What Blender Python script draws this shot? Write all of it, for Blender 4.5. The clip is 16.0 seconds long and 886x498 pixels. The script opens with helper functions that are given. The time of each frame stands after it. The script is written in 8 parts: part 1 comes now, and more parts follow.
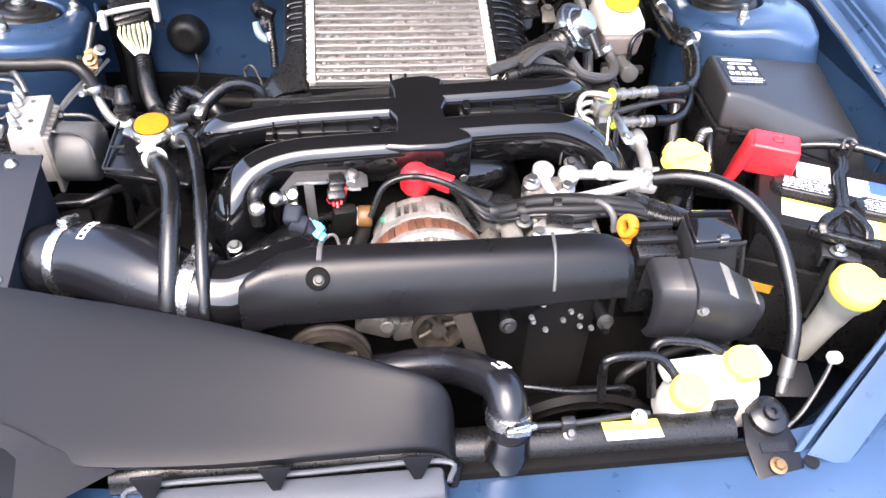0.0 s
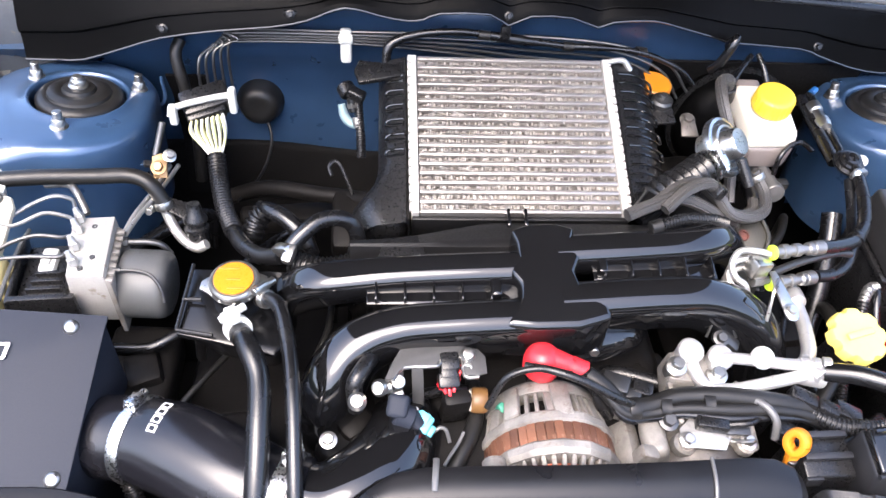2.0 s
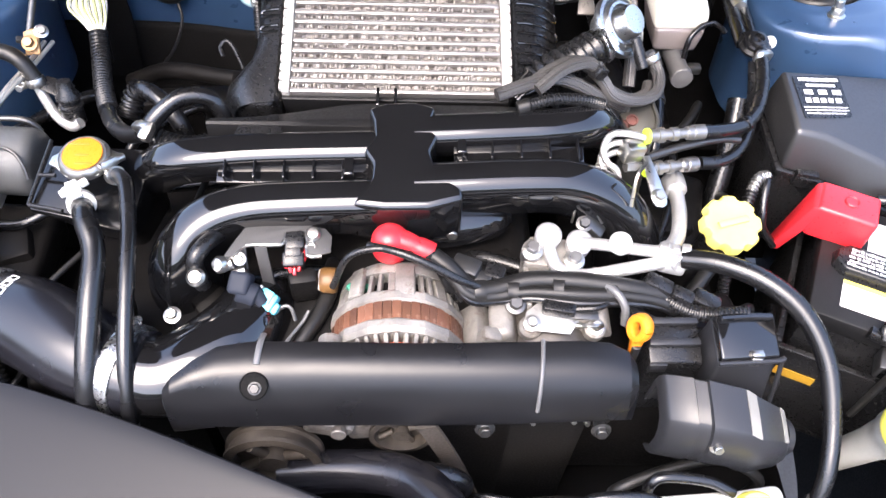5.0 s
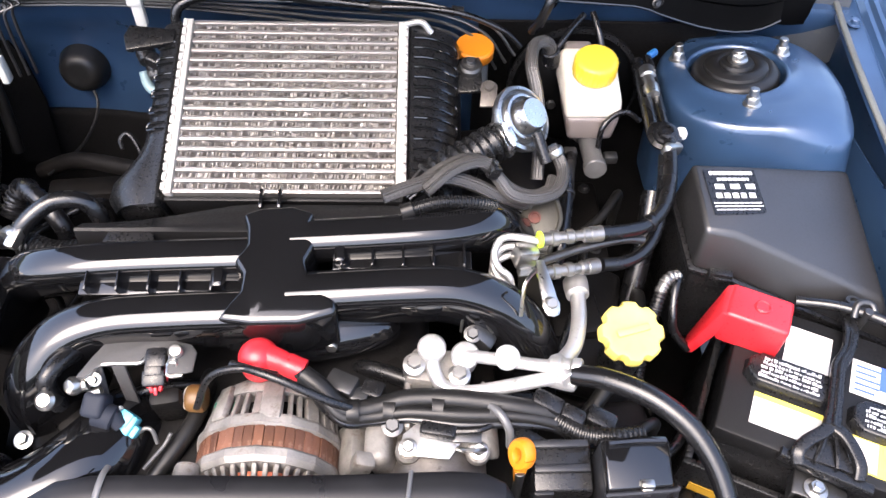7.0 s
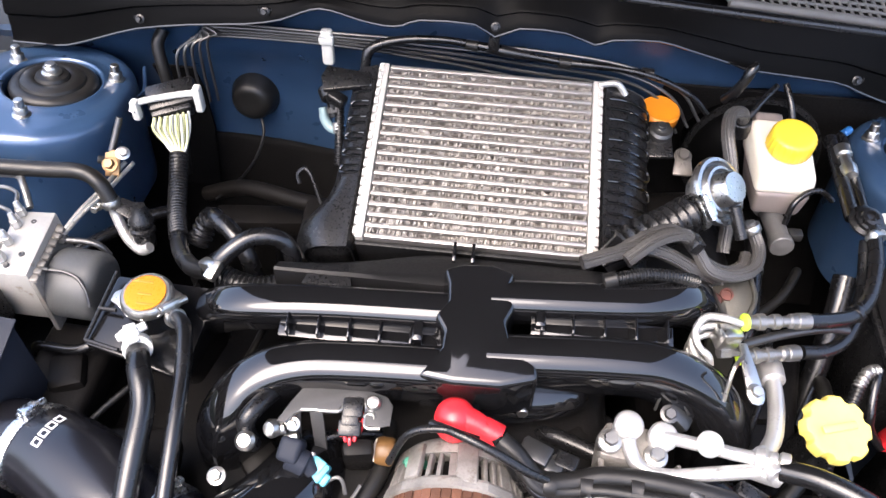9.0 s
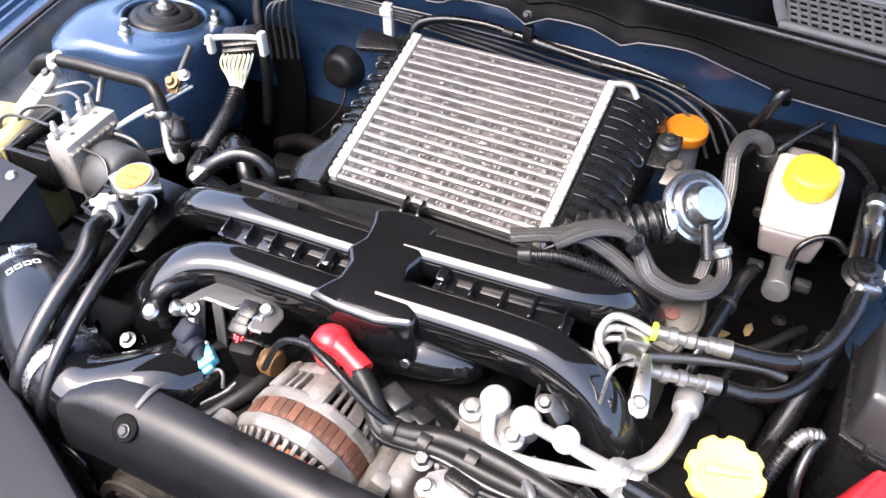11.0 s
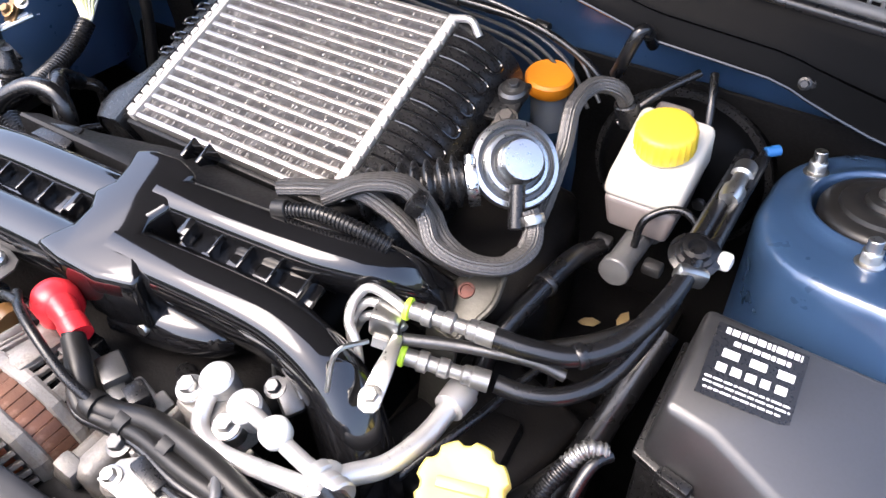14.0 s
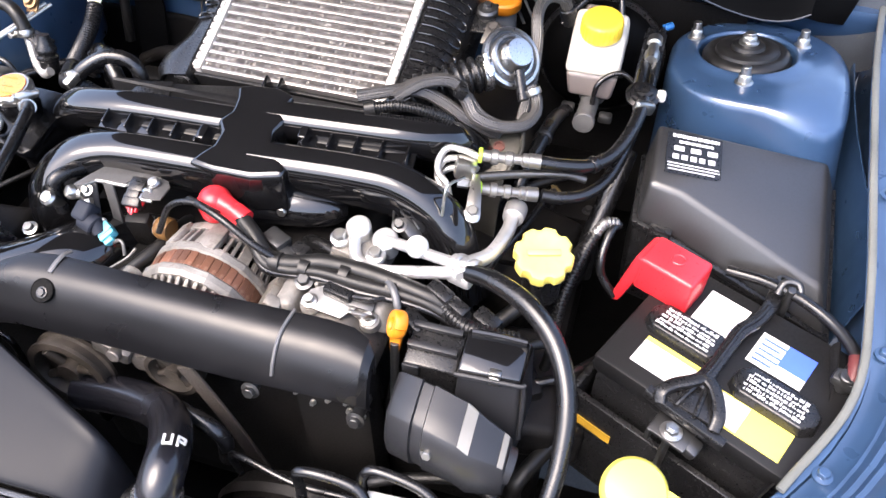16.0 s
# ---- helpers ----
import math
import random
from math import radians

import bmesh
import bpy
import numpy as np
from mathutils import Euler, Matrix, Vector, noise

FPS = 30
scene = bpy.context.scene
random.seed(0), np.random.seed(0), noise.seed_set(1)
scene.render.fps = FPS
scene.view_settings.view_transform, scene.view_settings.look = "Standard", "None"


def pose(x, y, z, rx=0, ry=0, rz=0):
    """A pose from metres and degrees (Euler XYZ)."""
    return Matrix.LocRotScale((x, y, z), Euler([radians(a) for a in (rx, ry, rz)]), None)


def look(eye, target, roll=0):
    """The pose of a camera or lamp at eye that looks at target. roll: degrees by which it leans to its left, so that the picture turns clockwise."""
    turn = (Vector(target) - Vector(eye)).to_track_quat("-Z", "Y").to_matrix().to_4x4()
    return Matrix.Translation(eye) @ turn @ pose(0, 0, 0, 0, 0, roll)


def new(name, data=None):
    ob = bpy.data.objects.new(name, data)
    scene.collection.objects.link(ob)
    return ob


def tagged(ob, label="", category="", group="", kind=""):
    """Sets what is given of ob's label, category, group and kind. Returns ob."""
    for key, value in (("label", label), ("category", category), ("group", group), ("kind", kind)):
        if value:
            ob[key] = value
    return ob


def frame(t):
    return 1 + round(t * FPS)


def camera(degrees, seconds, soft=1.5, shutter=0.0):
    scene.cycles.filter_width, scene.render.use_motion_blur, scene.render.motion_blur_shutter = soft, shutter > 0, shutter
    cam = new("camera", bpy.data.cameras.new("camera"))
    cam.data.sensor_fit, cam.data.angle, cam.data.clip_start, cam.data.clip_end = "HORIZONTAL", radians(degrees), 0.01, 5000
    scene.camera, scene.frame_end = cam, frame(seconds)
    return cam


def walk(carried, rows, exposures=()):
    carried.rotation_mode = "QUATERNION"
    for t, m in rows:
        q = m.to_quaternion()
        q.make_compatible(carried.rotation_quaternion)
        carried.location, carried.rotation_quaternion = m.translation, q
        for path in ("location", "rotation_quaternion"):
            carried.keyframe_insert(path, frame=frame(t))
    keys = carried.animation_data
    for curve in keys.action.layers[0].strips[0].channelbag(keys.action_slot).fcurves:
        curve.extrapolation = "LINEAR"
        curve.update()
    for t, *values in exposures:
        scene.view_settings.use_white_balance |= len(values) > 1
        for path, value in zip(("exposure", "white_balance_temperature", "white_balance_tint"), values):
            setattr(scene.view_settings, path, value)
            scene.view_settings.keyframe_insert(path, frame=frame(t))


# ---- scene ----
cam = camera(60.0, 16.0)
PATH = [
    (0, (-0.075, 0.004, 1.691), (0.159, 1.485, 0.368), 3.4),
    (0.5, (0.054, 0.089, 1.714), (0.159, 1.603, 0.411), 2.3),
    (1, (0.046, 0.144, 1.717), (0.113, 1.619, 0.368), 2.1),
    (1.5, (-0.063, 0.235, 1.738), (0.116, 1.622, 0.308), 4.2),
    (2, (-0.163, 0.303, 1.773), (0.003, 1.691, 0.344), 5.1),
    (2.5, (-0.21, 0.357, 1.796), (-0.127, 1.73, 0.344), 4.4),
    (3, (-0.251, 0.371, 1.802), (-0.212, 1.699, 0.307), 4.0),
    (3.5, (-0.265, 0.352, 1.791), (-0.2, 1.608, 0.236), 4.9),
    (4, (-0.251, 0.316, 1.759), (-0.156, 1.464, 0.124), 6.2),
    (4.5, (-0.169, 0.289, 1.755), (-0.011, 1.457, 0.14), 6.6),
    (5, (0.031, 0.286, 1.752), (0.106, 1.494, 0.16), 3.5),
    (5.2, (0.111, 0.295, 1.756), (0.161, 1.49, 0.153), 2.0),
    (7.3, (0.164, 0.374, 1.759), (0.214, 1.698, 0.26), 2.0),
    (7.5, (0.122, 0.381, 1.769), (0.186, 1.712, 0.277), 2.0),
    (8, (-0.023, 0.403, 1.767), (0.051, 1.706, 0.251), 3.1),
    (8.2, (-0.06, 0.402, 1.772), (0.039, 1.709, 0.261), 3.6),
    (10.3, (0.225, 0.356, 1.756), (-0.261, 1.706, 0.362), 2.1),
    (10.5, (0.246, 0.33, 1.745), (-0.166, 1.711, 0.358), 3.2),
    (11, (0.323, 0.393, 1.7), (-0.351, 1.689, 0.334), -0.5),
    (11.5, (0.414, 0.562, 1.647), (-0.491, 1.694, 0.269), 1.3),
    (12, (0.451, 0.584, 1.643), (-0.534, 1.6, 0.229), -3.0),
    (12.5, (0.483, 0.561, 1.63), (-0.449, 1.648, 0.234), -1.9),
    (13, (0.488, 0.575, 1.584), (-0.447, 1.743, 0.257), -0.8),
    (13.5, (0.497, 0.587, 1.572), (-0.378, 1.749, 0.199), -1.5),
    (14, (0.512, 0.59, 1.597), (-0.282, 1.775, 0.195), -1.8),
    (14.5, (0.504, 0.515, 1.65), (-0.133, 1.743, 0.205), -1.0),
    (15, (0.482, 0.383, 1.7), (-0.028, 1.711, 0.294), 0.4),
    (15.5, (0.446, 0.267, 1.731), (0.048, 1.625, 0.317), 1.4),
    (16, (0.429, 0.248, 1.734), (0.045, 1.535, 0.252), 0.1),
]
EXPOSURES = [(0, 2.75, 6560, 15), (1.5, 2.65, 6450, 15), (3, 2.64, 6260, 14), (4.2, 2.70, 6300, 14), (5, 2.77, 6420, 15), (7.5, 2.35, 6560, 15), (8, 2.29, 6560, 15), (10.5, 2.63, 6560, 15), (11.5, 2.68, 6560, 15), (12.5, 2.61, 6560, 15), (14.5, 2.56, 6560, 15), (16, 2.57, 6560, 15)]
walk(cam, [(t, look(eye, target, roll)) for t, eye, target, roll in PATH], EXPOSURES)

# ---- light: bright hazy daylight, open sky in front of the car ----
SUN_FROM = Vector((-0.30, -0.50, 0.95)).normalized()
world = bpy.data.worlds.new("sky")
scene.world = world
world.use_nodes = True
wn = world.node_tree.nodes
sky = wn.new("ShaderNodeTexSky")
sky.sky_type, sky.sun_disc = "NISHITA", False
sky.sun_elevation = math.asin(SUN_FROM.z)
sky.sun_rotation = math.atan2(SUN_FROM.x, SUN_FROM.y)
sky.air_density, sky.dust_density, sky.ozone_density = 1.0, 4.0, 1.0
wn["Background"].inputs["Strength"].default_value = 0.15
world.node_tree.links.new(sky.outputs["Color"], wn["Background"].inputs["Color"])
sun = new("sun", bpy.data.lights.new("sun", "SUN"))
sun.data.energy, sun.data.angle, sun.data.color = 0.65, radians(45.0), (1.0, 0.95, 0.88)
sun.matrix_world = look(SUN_FROM * 20, (0, 0, 0))

# ---- mesh helpers ----
ORIGIN = {}


def thing(name, at, label, category, group="", kind=""):
    """An empty at the base of a thing that carries its parts."""
    ob = new(name)
    ob.location = at
    ob.empty_display_size = 0.02
    ORIGIN[ob] = Vector(at)
    return tagged(ob, label, category, group, kind)


def join(shapes):
    """Several bmeshes as one."""
    if not isinstance(shapes, (list, tuple)):
        return shapes
    out = bmesh.new()
    for b in shapes:
        tmp = bpy.data.meshes.new("tmp")
        b.to_mesh(tmp)
        b.free()
        out.from_mesh(tmp)
        bpy.data.meshes.remove(tmp)
    return out


def finish(name, bm, material, angle=38.0):
    """A mesh object with its origin in the middle of its box."""
    bm = join(bm)
    bmesh.ops.recalc_face_normals(bm, faces=bm.faces)
    me = bpy.data.meshes.new(name)
    lo = Vector([min(v.co[i] for v in bm.verts) for i in range(3)])
    hi = Vector([max(v.co[i] for v in bm.verts) for i in range(3)])
    mid = (lo + hi) / 2
    bmesh.ops.translate(bm, verts=bm.verts, vec=-mid)
    bm.to_mesh(me)
    bm.free()
    me.polygons.foreach_set("use_smooth", [True] * len(me.polygons))
    me.set_sharp_from_angle(angle=radians(angle))
    me.materials.append(material)
    ob = new(name, me)
    ORIGIN[ob] = mid
    return ob, mid


def part(name, bm, material, parent, label="", angle=38.0):
    """One mesh object under a thing or under a part; the bmesh is in world metres."""
    ob, mid = finish(name, bm, material, angle)
    ob.parent = parent
    ob.location = mid - ORIGIN[parent]
    return tagged(ob, label)


def solo(name, bm, material, label, category, group="", kind="", angle=38.0):
    """A thing of one mesh."""
    ob, mid = finish(name, bm, material, angle)
    ob.location = mid
    return tagged(ob, label, category, group, kind)


def vec(p):
    return Vector(p)


def frame_of(axis):
    """Two unit vectors square to the axis."""
    a = Vector(axis).normalized()
    ref = Vector((0, 0, 1)) if abs(a.z) < 0.9 else Vector((1, 0, 0))
    u = ref.cross(a).normalized()
    return u, a.cross(u)


def spline(points, n=6):
    """Points along a smooth curve through the given ones."""
    p = [Vector(q) for q in points]
    p = [2 * p[0] - p[1]] + p + [2 * p[-1] - p[-2]]
    out = []
    for i in range(1, len(p) - 2):
        a, b, c, d = p[i - 1:i + 3]
        for k in range(n):
            t = k / n
            out.append(0.5 * (2 * b + (c - a) * t + (2 * a - 5 * b + 4 * c - d) * t * t + (3 * b - a - 3 * c + d) * t ** 3))
    out.append(p[-2])
    return out


def tube(points, r, seg=12, n=6, caps=True, flat=1.0, up=None, power=2.0, ridge=0.0, weave=0.0):
    """A pipe along a smooth curve. r: a radius or one a point. flat squashes it along its second axis; a power over 2 squares it; ridge raises every second line along it; weave raises crossing strands."""
    def pw(c):
        return math.copysign(abs(c) ** (2.0 / power), c)
    pts = spline(points, n) if n > 1 else [Vector(q) for q in points]
    if isinstance(r, (int, float)):
        rad = [r] * len(pts)
    else:
        rr = spline([(x, 0, 0) for x in r], n) if n > 1 else [Vector((x, 0, 0)) for x in r]
        rad = [q.x for q in rr]
    bm = bmesh.new()
    tang = [(pts[min(i + 1, len(pts) - 1)] - pts[max(i - 1, 0)]).normalized() for i in range(len(pts))]
    u, w = frame_of(tang[0])
    if up is not None:
        w = Vector(up) - tang[0] * Vector(up).dot(tang[0])
        w.normalize()
        u = w.cross(tang[0])
    rings = []
    for i, (p, t) in enumerate(zip(pts, tang)):
        if i:
            q = tang[i - 1].rotation_difference(t)
            u = q @ u
            w = q @ w
        rings.append([bm.verts.new(p + rad[i] * (1 + ridge * (round(a * seg / (2 * math.pi)) % 2) + (weave * math.sin(seg / 6 * a + 0.9 * i) * math.sin(seg / 6 * a - 0.9 * i) if weave else 0)) * (pw(math.cos(a)) * u + flat * pw(math.sin(a)) * w))
                      for a in (2 * math.pi * k / seg for k in range(seg))])
    for a, b in zip(rings, rings[1:]):
        for k in range(seg):
            bm.faces.new((a[k], a[(k + 1) % seg], b[(k + 1) % seg], b[k]))
    if caps:
        bm.faces.new(rings[0])
        bm.faces.new(rings[-1])
    return bm


def lathe(base, axis, profile, seg=24, close=True):
    """A turned body: profile rows (height along the axis, radius)."""
    bm = bmesh.new()
    a = Vector(axis).normalized()
    u, w = frame_of(a)
    base = Vector(base)
    rings = []
    for h, r in profile:
        if r <= 1e-6:
            rings.append([bm.verts.new(base + a * h)])
        else:
            rings.append([bm.verts.new(base + a * h + r * (math.cos(t) * u + math.sin(t) * w))
                          for t in (2 * math.pi * k / seg for k in range(seg))])
    for p, q in zip(rings, rings[1:]):
        for k in range(seg):
            k2 = (k + 1) % seg
            if len(p) == 1 and len(q) == 1:
                continue
            if len(p) == 1:
                bm.faces.new((p[0], q[k2], q[k]))
            elif len(q) == 1:
                bm.faces.new((p[k], p[k2], q[0]))
            else:
                bm.faces.new((p[k], p[k2], q[k2], q[k]))
    if close:
        for ring in (rings[0], rings[-1]):
            if len(ring) > 2:
                bm.faces.new(ring)
    return bm


def scalloped(base, axis, profile, lobes, amp, seg=64, square=0.0):
    """A turned cap whose rim is waved: profile rows (height, radius, share of the wave)."""
    def wave(t):
        c = math.cos(lobes * t)
        return max(-1.0, min(1.0, c * (1 + 2 * square) + 1.4 * square)) if square else c
    bm = bmesh.new()
    a = Vector(axis).normalized()
    u, w = frame_of(a)
    rings = []
    for h, r, share in profile:
        if r <= 1e-6:
            rings.append([bm.verts.new(Vector(base) + a * h)])
            continue
        rings.append([bm.verts.new(Vector(base) + a * h + r * (1 + amp * share * wave(t)) * (math.cos(t) * u + math.sin(t) * w)) for t in (2 * math.pi * k / seg for k in range(seg))])
    for p, q in zip(rings, rings[1:]):
        for k in range(seg):
            k2 = (k + 1) % seg
            bm.faces.new((p[k], p[k2], q[0]) if len(q) == 1 else (p[k], p[k2], q[k2], q[k]))
    bm.faces.new(rings[0])
    return bm


def rod(p0, p1, r, seg=12, bevel=0.0):
    """A round bar with slightly rounded ends."""
    p0, p1 = Vector(p0), Vector(p1)
    h = (p1 - p0).length
    b = min(bevel or r * 0.12, h * 0.3)
    return lathe(p0, p1 - p0, [(0, r - b), (b, r), (h - b, r), (h, r - b)], seg)


def bevelled(bm, width, seg=2, angle=25.0):
    if width > 0:
        bm.normal_update()
        edges = [e for e in bm.edges if len(e.link_faces) == 2 and e.calc_face_angle(0) > radians(angle)]
        bmesh.ops.bevel(bm, geom=edges, offset=width, segments=seg, profile=0.5, affect="EDGES", clamp_overlap=True)
    return bm


def box(c, s, bevel=0.002, turn=(0, 0, 0), seg=2):
    """A block with rounded edges, turned by degrees."""
    bm = bmesh.new()
    bmesh.ops.create_cube(bm, size=1.0)
    bmesh.ops.scale(bm, vec=s, verts=bm.verts)
    bevelled(bm, min(bevel, min(s) * 0.45), seg)
    bmesh.ops.transform(bm, matrix=pose(*c, *turn), verts=bm.verts)
    return bm


def hexa(low, high, bevel=0.003, seg=2):
    """A block from two rings of corners in the same order."""
    bm = bmesh.new()
    a = [bm.verts.new(p) for p in low]
    b = [bm.verts.new(p) for p in high]
    n = len(a)
    bm.faces.new(a[::-1])
    bm.faces.new(b)
    for i in range(n):
        bm.faces.new((a[i], a[(i + 1) % n], b[(i + 1) % n], b[i]))
    bmesh.ops.recalc_face_normals(bm, faces=bm.faces)
    return bevelled(bm, bevel, seg)


def prism(poly, o, u, v, h, bevel=0.001, seg=2):
    """A flat outline in the plane (o, u, v), made h thick along u x v."""
    o, u, v = Vector(o), Vector(u).normalized(), Vector(v)
    n = u.cross(v).normalized()
    v = n.cross(u)
    low = [o + u * x + v * y for x, y in poly]
    return hexa(low, [p + n * h for p in low], bevel, seg)


def sheet(rows, thick=0.0015):
    """A skin through rows of points, with thickness."""
    bm = bmesh.new()
    g = [[bm.verts.new(p) for p in row] for row in rows]
    for a, b in zip(g, g[1:]):
        for k in range(len(a) - 1):
            bm.faces.new((a[k], a[k + 1], b[k + 1], b[k]))
    bmesh.ops.recalc_face_normals(bm, faces=bm.faces)
    if thick:
        bmesh.ops.solidify(bm, geom=list(bm.faces), thickness=thick)
    return bm


def smooth_rows(rows, n=5):
    """More rows and columns on a smooth surface through the given rows."""
    wide = [spline(r, n) for r in rows]
    cols = [spline([w[i] for w in wide], n) for i in range(len(wide[0]))]
    return [[c[j] for c in cols] for j in range(len(cols[0]))]


def hexbolt(at, axis, r=0.006, h=0.006, flange=1.5):
    """A hexagon bolt head on a round flange."""
    a = Vector(axis).normalized()
    at = Vector(at)
    f = lathe(at, a, [(0, r * flange), (h * 0.25, r * flange), (h * 0.4, r * 1.02)], 16)
    return [f, bevelled(lathe(at + a * h * 0.3, a, [(0, r), (h, r)], 6), r * 0.12, 1)]


def clamp_band(c, axis, r, width=0.012, seg=28, screw=None):
    """A worm-drive hose clamp; its screw housing points along screw."""
    a = Vector(axis).normalized()
    out = [lathe(Vector(c) - a * width / 2, a, [(0, r), (0, r + 0.0012), (width * 0.12, r + 0.0016), (width * 0.88, r + 0.0016), (width, r + 0.0012), (width, r)], seg)]
    if screw is not None:
        s = Vector(screw)
        s = (s - a * s.dot(a)).normalized()
        p = Vector(c) + s * (r + 0.005)
        side = a.cross(s)
        m = Matrix((side, a, s)).transposed().to_4x4()
        b = box((0, 0, 0), (0.018, width * 1.05, 0.009), 0.002)
        bmesh.ops.transform(b, matrix=Matrix.Translation(p) @ m, verts=b.verts)
        out += [b, rod(p - side * 0.017, p + side * 0.012, 0.0042, 10)]
    return out


# ---- materials ----


def surface(name, base, rough=0.5, metal=0.0, vary=0.15, grain=0.0, scale=60.0, wear=0.0, wear_colour=None, coat=0.0, random_tone=0.0, spec=0.5, stains=12.0):
    """A procedural surface: tone and gloss vary at a broad and a fine scale, with fine relief."""
    m = bpy.data.materials.new(name)
    m.use_nodes = True
    nt = m.node_tree
    nd, ln = nt.nodes, nt.links.new
    bsdf = nd["Principled BSDF"]
    tc = nd.new("ShaderNodeTexCoord")
    broad = nd.new("ShaderNodeTexNoise")
    broad.inputs["Scale"].default_value = stains
    broad.inputs["Detail"].default_value = 4.0
    fine = nd.new("ShaderNodeTexNoise")
    fine.inputs["Scale"].default_value = scale * 6
    fine.inputs["Detail"].default_value = 3.0
    for t in (broad, fine):
        ln(tc.outputs["Object"], t.inputs["Vector"])
    ramp = nd.new("ShaderNodeMapRange")
    ramp.inputs["From Min"].default_value, ramp.inputs["From Max"].default_value = 0.3, 0.7
    ramp.inputs["To Min"].default_value, ramp.inputs["To Max"].default_value = 1 - vary, 1 + vary
    ln(broad.outputs["Fac"], ramp.inputs["Value"])
    tone = nd.new("ShaderNodeVectorMath")
    tone.operation = "SCALE"
    tone.inputs[0].default_value = base[:3]
    ln(ramp.outputs["Result"], tone.inputs["Scale"])
    colour = tone.outputs["Vector"]
    if random_tone:
        info = nd.new("ShaderNodeObjectInfo")
        rr = nd.new("ShaderNodeMapRange")
        rr.inputs["To Min"].default_value, rr.inputs["To Max"].default_value = 1 - random_tone, 1 + random_tone
        ln(info.outputs["Random"], rr.inputs["Value"])
        t2 = nd.new("ShaderNodeVectorMath")
        t2.operation = "SCALE"
        ln(colour, t2.inputs[0])
        ln(rr.outputs["Result"], t2.inputs["Scale"])
        colour = t2.outputs["Vector"]
    if wear:
        spots = nd.new("ShaderNodeTexNoise")
        spots.inputs["Scale"].default_value = scale
        spots.inputs["Detail"].default_value = 8.0
        spots.inputs["Roughness"].default_value = 0.65
        ln(tc.outputs["Object"], spots.inputs["Vector"])
        cut = nd.new("ShaderNodeMapRange")
        cut.inputs["From Min"].default_value, cut.inputs["From Max"].default_value = 0.72 - wear * 0.3, 0.80 - wear * 0.2
        ln(spots.outputs["Fac"], cut.inputs["Value"])
        mix = nd.new("ShaderNodeMix")
        mix.data_type = "RGBA"
        ln(cut.outputs["Result"], mix.inputs["Factor"])
        ln(colour, mix.inputs["A"])
        mix.inputs["B"].default_value = (*(wear_colour or (0.3, 0.28, 0.25)), 1)
        colour = mix.outputs["Result"]
    ln(colour, bsdf.inputs["Base Color"])
    rm = nd.new("ShaderNodeMapRange")
    rm.inputs["From Min"].default_value, rm.inputs["From Max"].default_value = 0.3, 0.7
    rm.inputs["To Min"].default_value, rm.inputs["To Max"].default_value = max(0.02, rough * 0.8), min(1.0, rough * 1.2)
    ln(fine.outputs["Fac"], rm.inputs["Value"])
    ln(rm.outputs["Result"], bsdf.inputs["Roughness"])
    bsdf.inputs["Metallic"].default_value = metal
    bsdf.inputs["Specular IOR Level"].default_value = spec
    bsdf.inputs["Coat Weight"].default_value = coat
    bsdf.inputs["Coat Roughness"].default_value = 0.08
    if grain:
        bump = nd.new("ShaderNodeBump")
        bump.inputs["Strength"].default_value = grain
        bump.inputs["Distance"].default_value = 0.0006
        ln(fine.outputs["Fac"], bump.inputs["Height"])
        ln(bump.outputs["Normal"], bsdf.inputs["Normal"])
    return m


BLACK_GLOSS = surface("black_gloss_plastic", (0.0055, 0.0055, 0.006), 0.055, vary=0.2, grain=0.010, scale=40, coat=0.5, spec=0.55)
BLACK = surface("black_plastic", (0.0085, 0.0085, 0.009), 0.3, vary=0.2, grain=0.0, spec=0.45)
BLACK_MATT = surface("black_matt_plastic", (0.0075, 0.0075, 0.0079), 0.48, vary=0.25, grain=0.1, wear=0.12, wear_colour=(0.02, 0.019, 0.018), spec=0.25)
COVER = surface("satin_black_cover", (0.0055, 0.0055, 0.0063), 0.32, vary=0.08, grain=0.0, scale=4, stains=5, spec=0.38)
DUCT = surface("charcoal_plastic", (0.0072, 0.0079, 0.0102), 0.44, vary=0.08, grain=0.004, scale=300, stains=3, spec=0.2)
LID = surface("powder_coat_grey", (0.0165, 0.020, 0.029), 0.6, vary=0.06, grain=0.08, scale=160, spec=0.18, stains=4)
RUBBER = surface("black_rubber", (0.0055, 0.0055, 0.006), 0.27, vary=0.25, grain=0.0, scale=5, spec=0.6, stains=20)
RUBBER_DULL = surface("dull_rubber", (0.0095, 0.0092, 0.0088), 0.40, vary=0.35, grain=0.02, scale=12, stains=28, wear=0.10, wear_colour=(0.024, 0.023, 0.021), spec=0.35)
SILICONE = surface("black_silicone_hose", (0.0075, 0.0075, 0.0095), 0.24, vary=0.2, grain=0.0, scale=4, spec=0.6, stains=9)
ALU_PIPE = surface("aluminium_pipe", (0.52, 0.515, 0.50), 0.38, 0.7, vary=0.25, grain=0.25, wear=0.4, wear_colour=(0.24, 0.23, 0.21))
CAST = surface("cast_aluminium", (0.205, 0.194, 0.178), 0.55, 0.35, vary=0.5, grain=0.7, scale=70, stains=35, wear=0.65, wear_colour=(0.13, 0.11, 0.09))
ZINC = surface("zinc_steel", (0.50, 0.49, 0.46), 0.34, 1.0, vary=0.25, grain=0.1, wear=0.2, wear_colour=(0.25, 0.22, 0.18))
STEEL = surface("stainless_band", (0.72, 0.72, 0.72), 0.28, 1.0, vary=0.1)
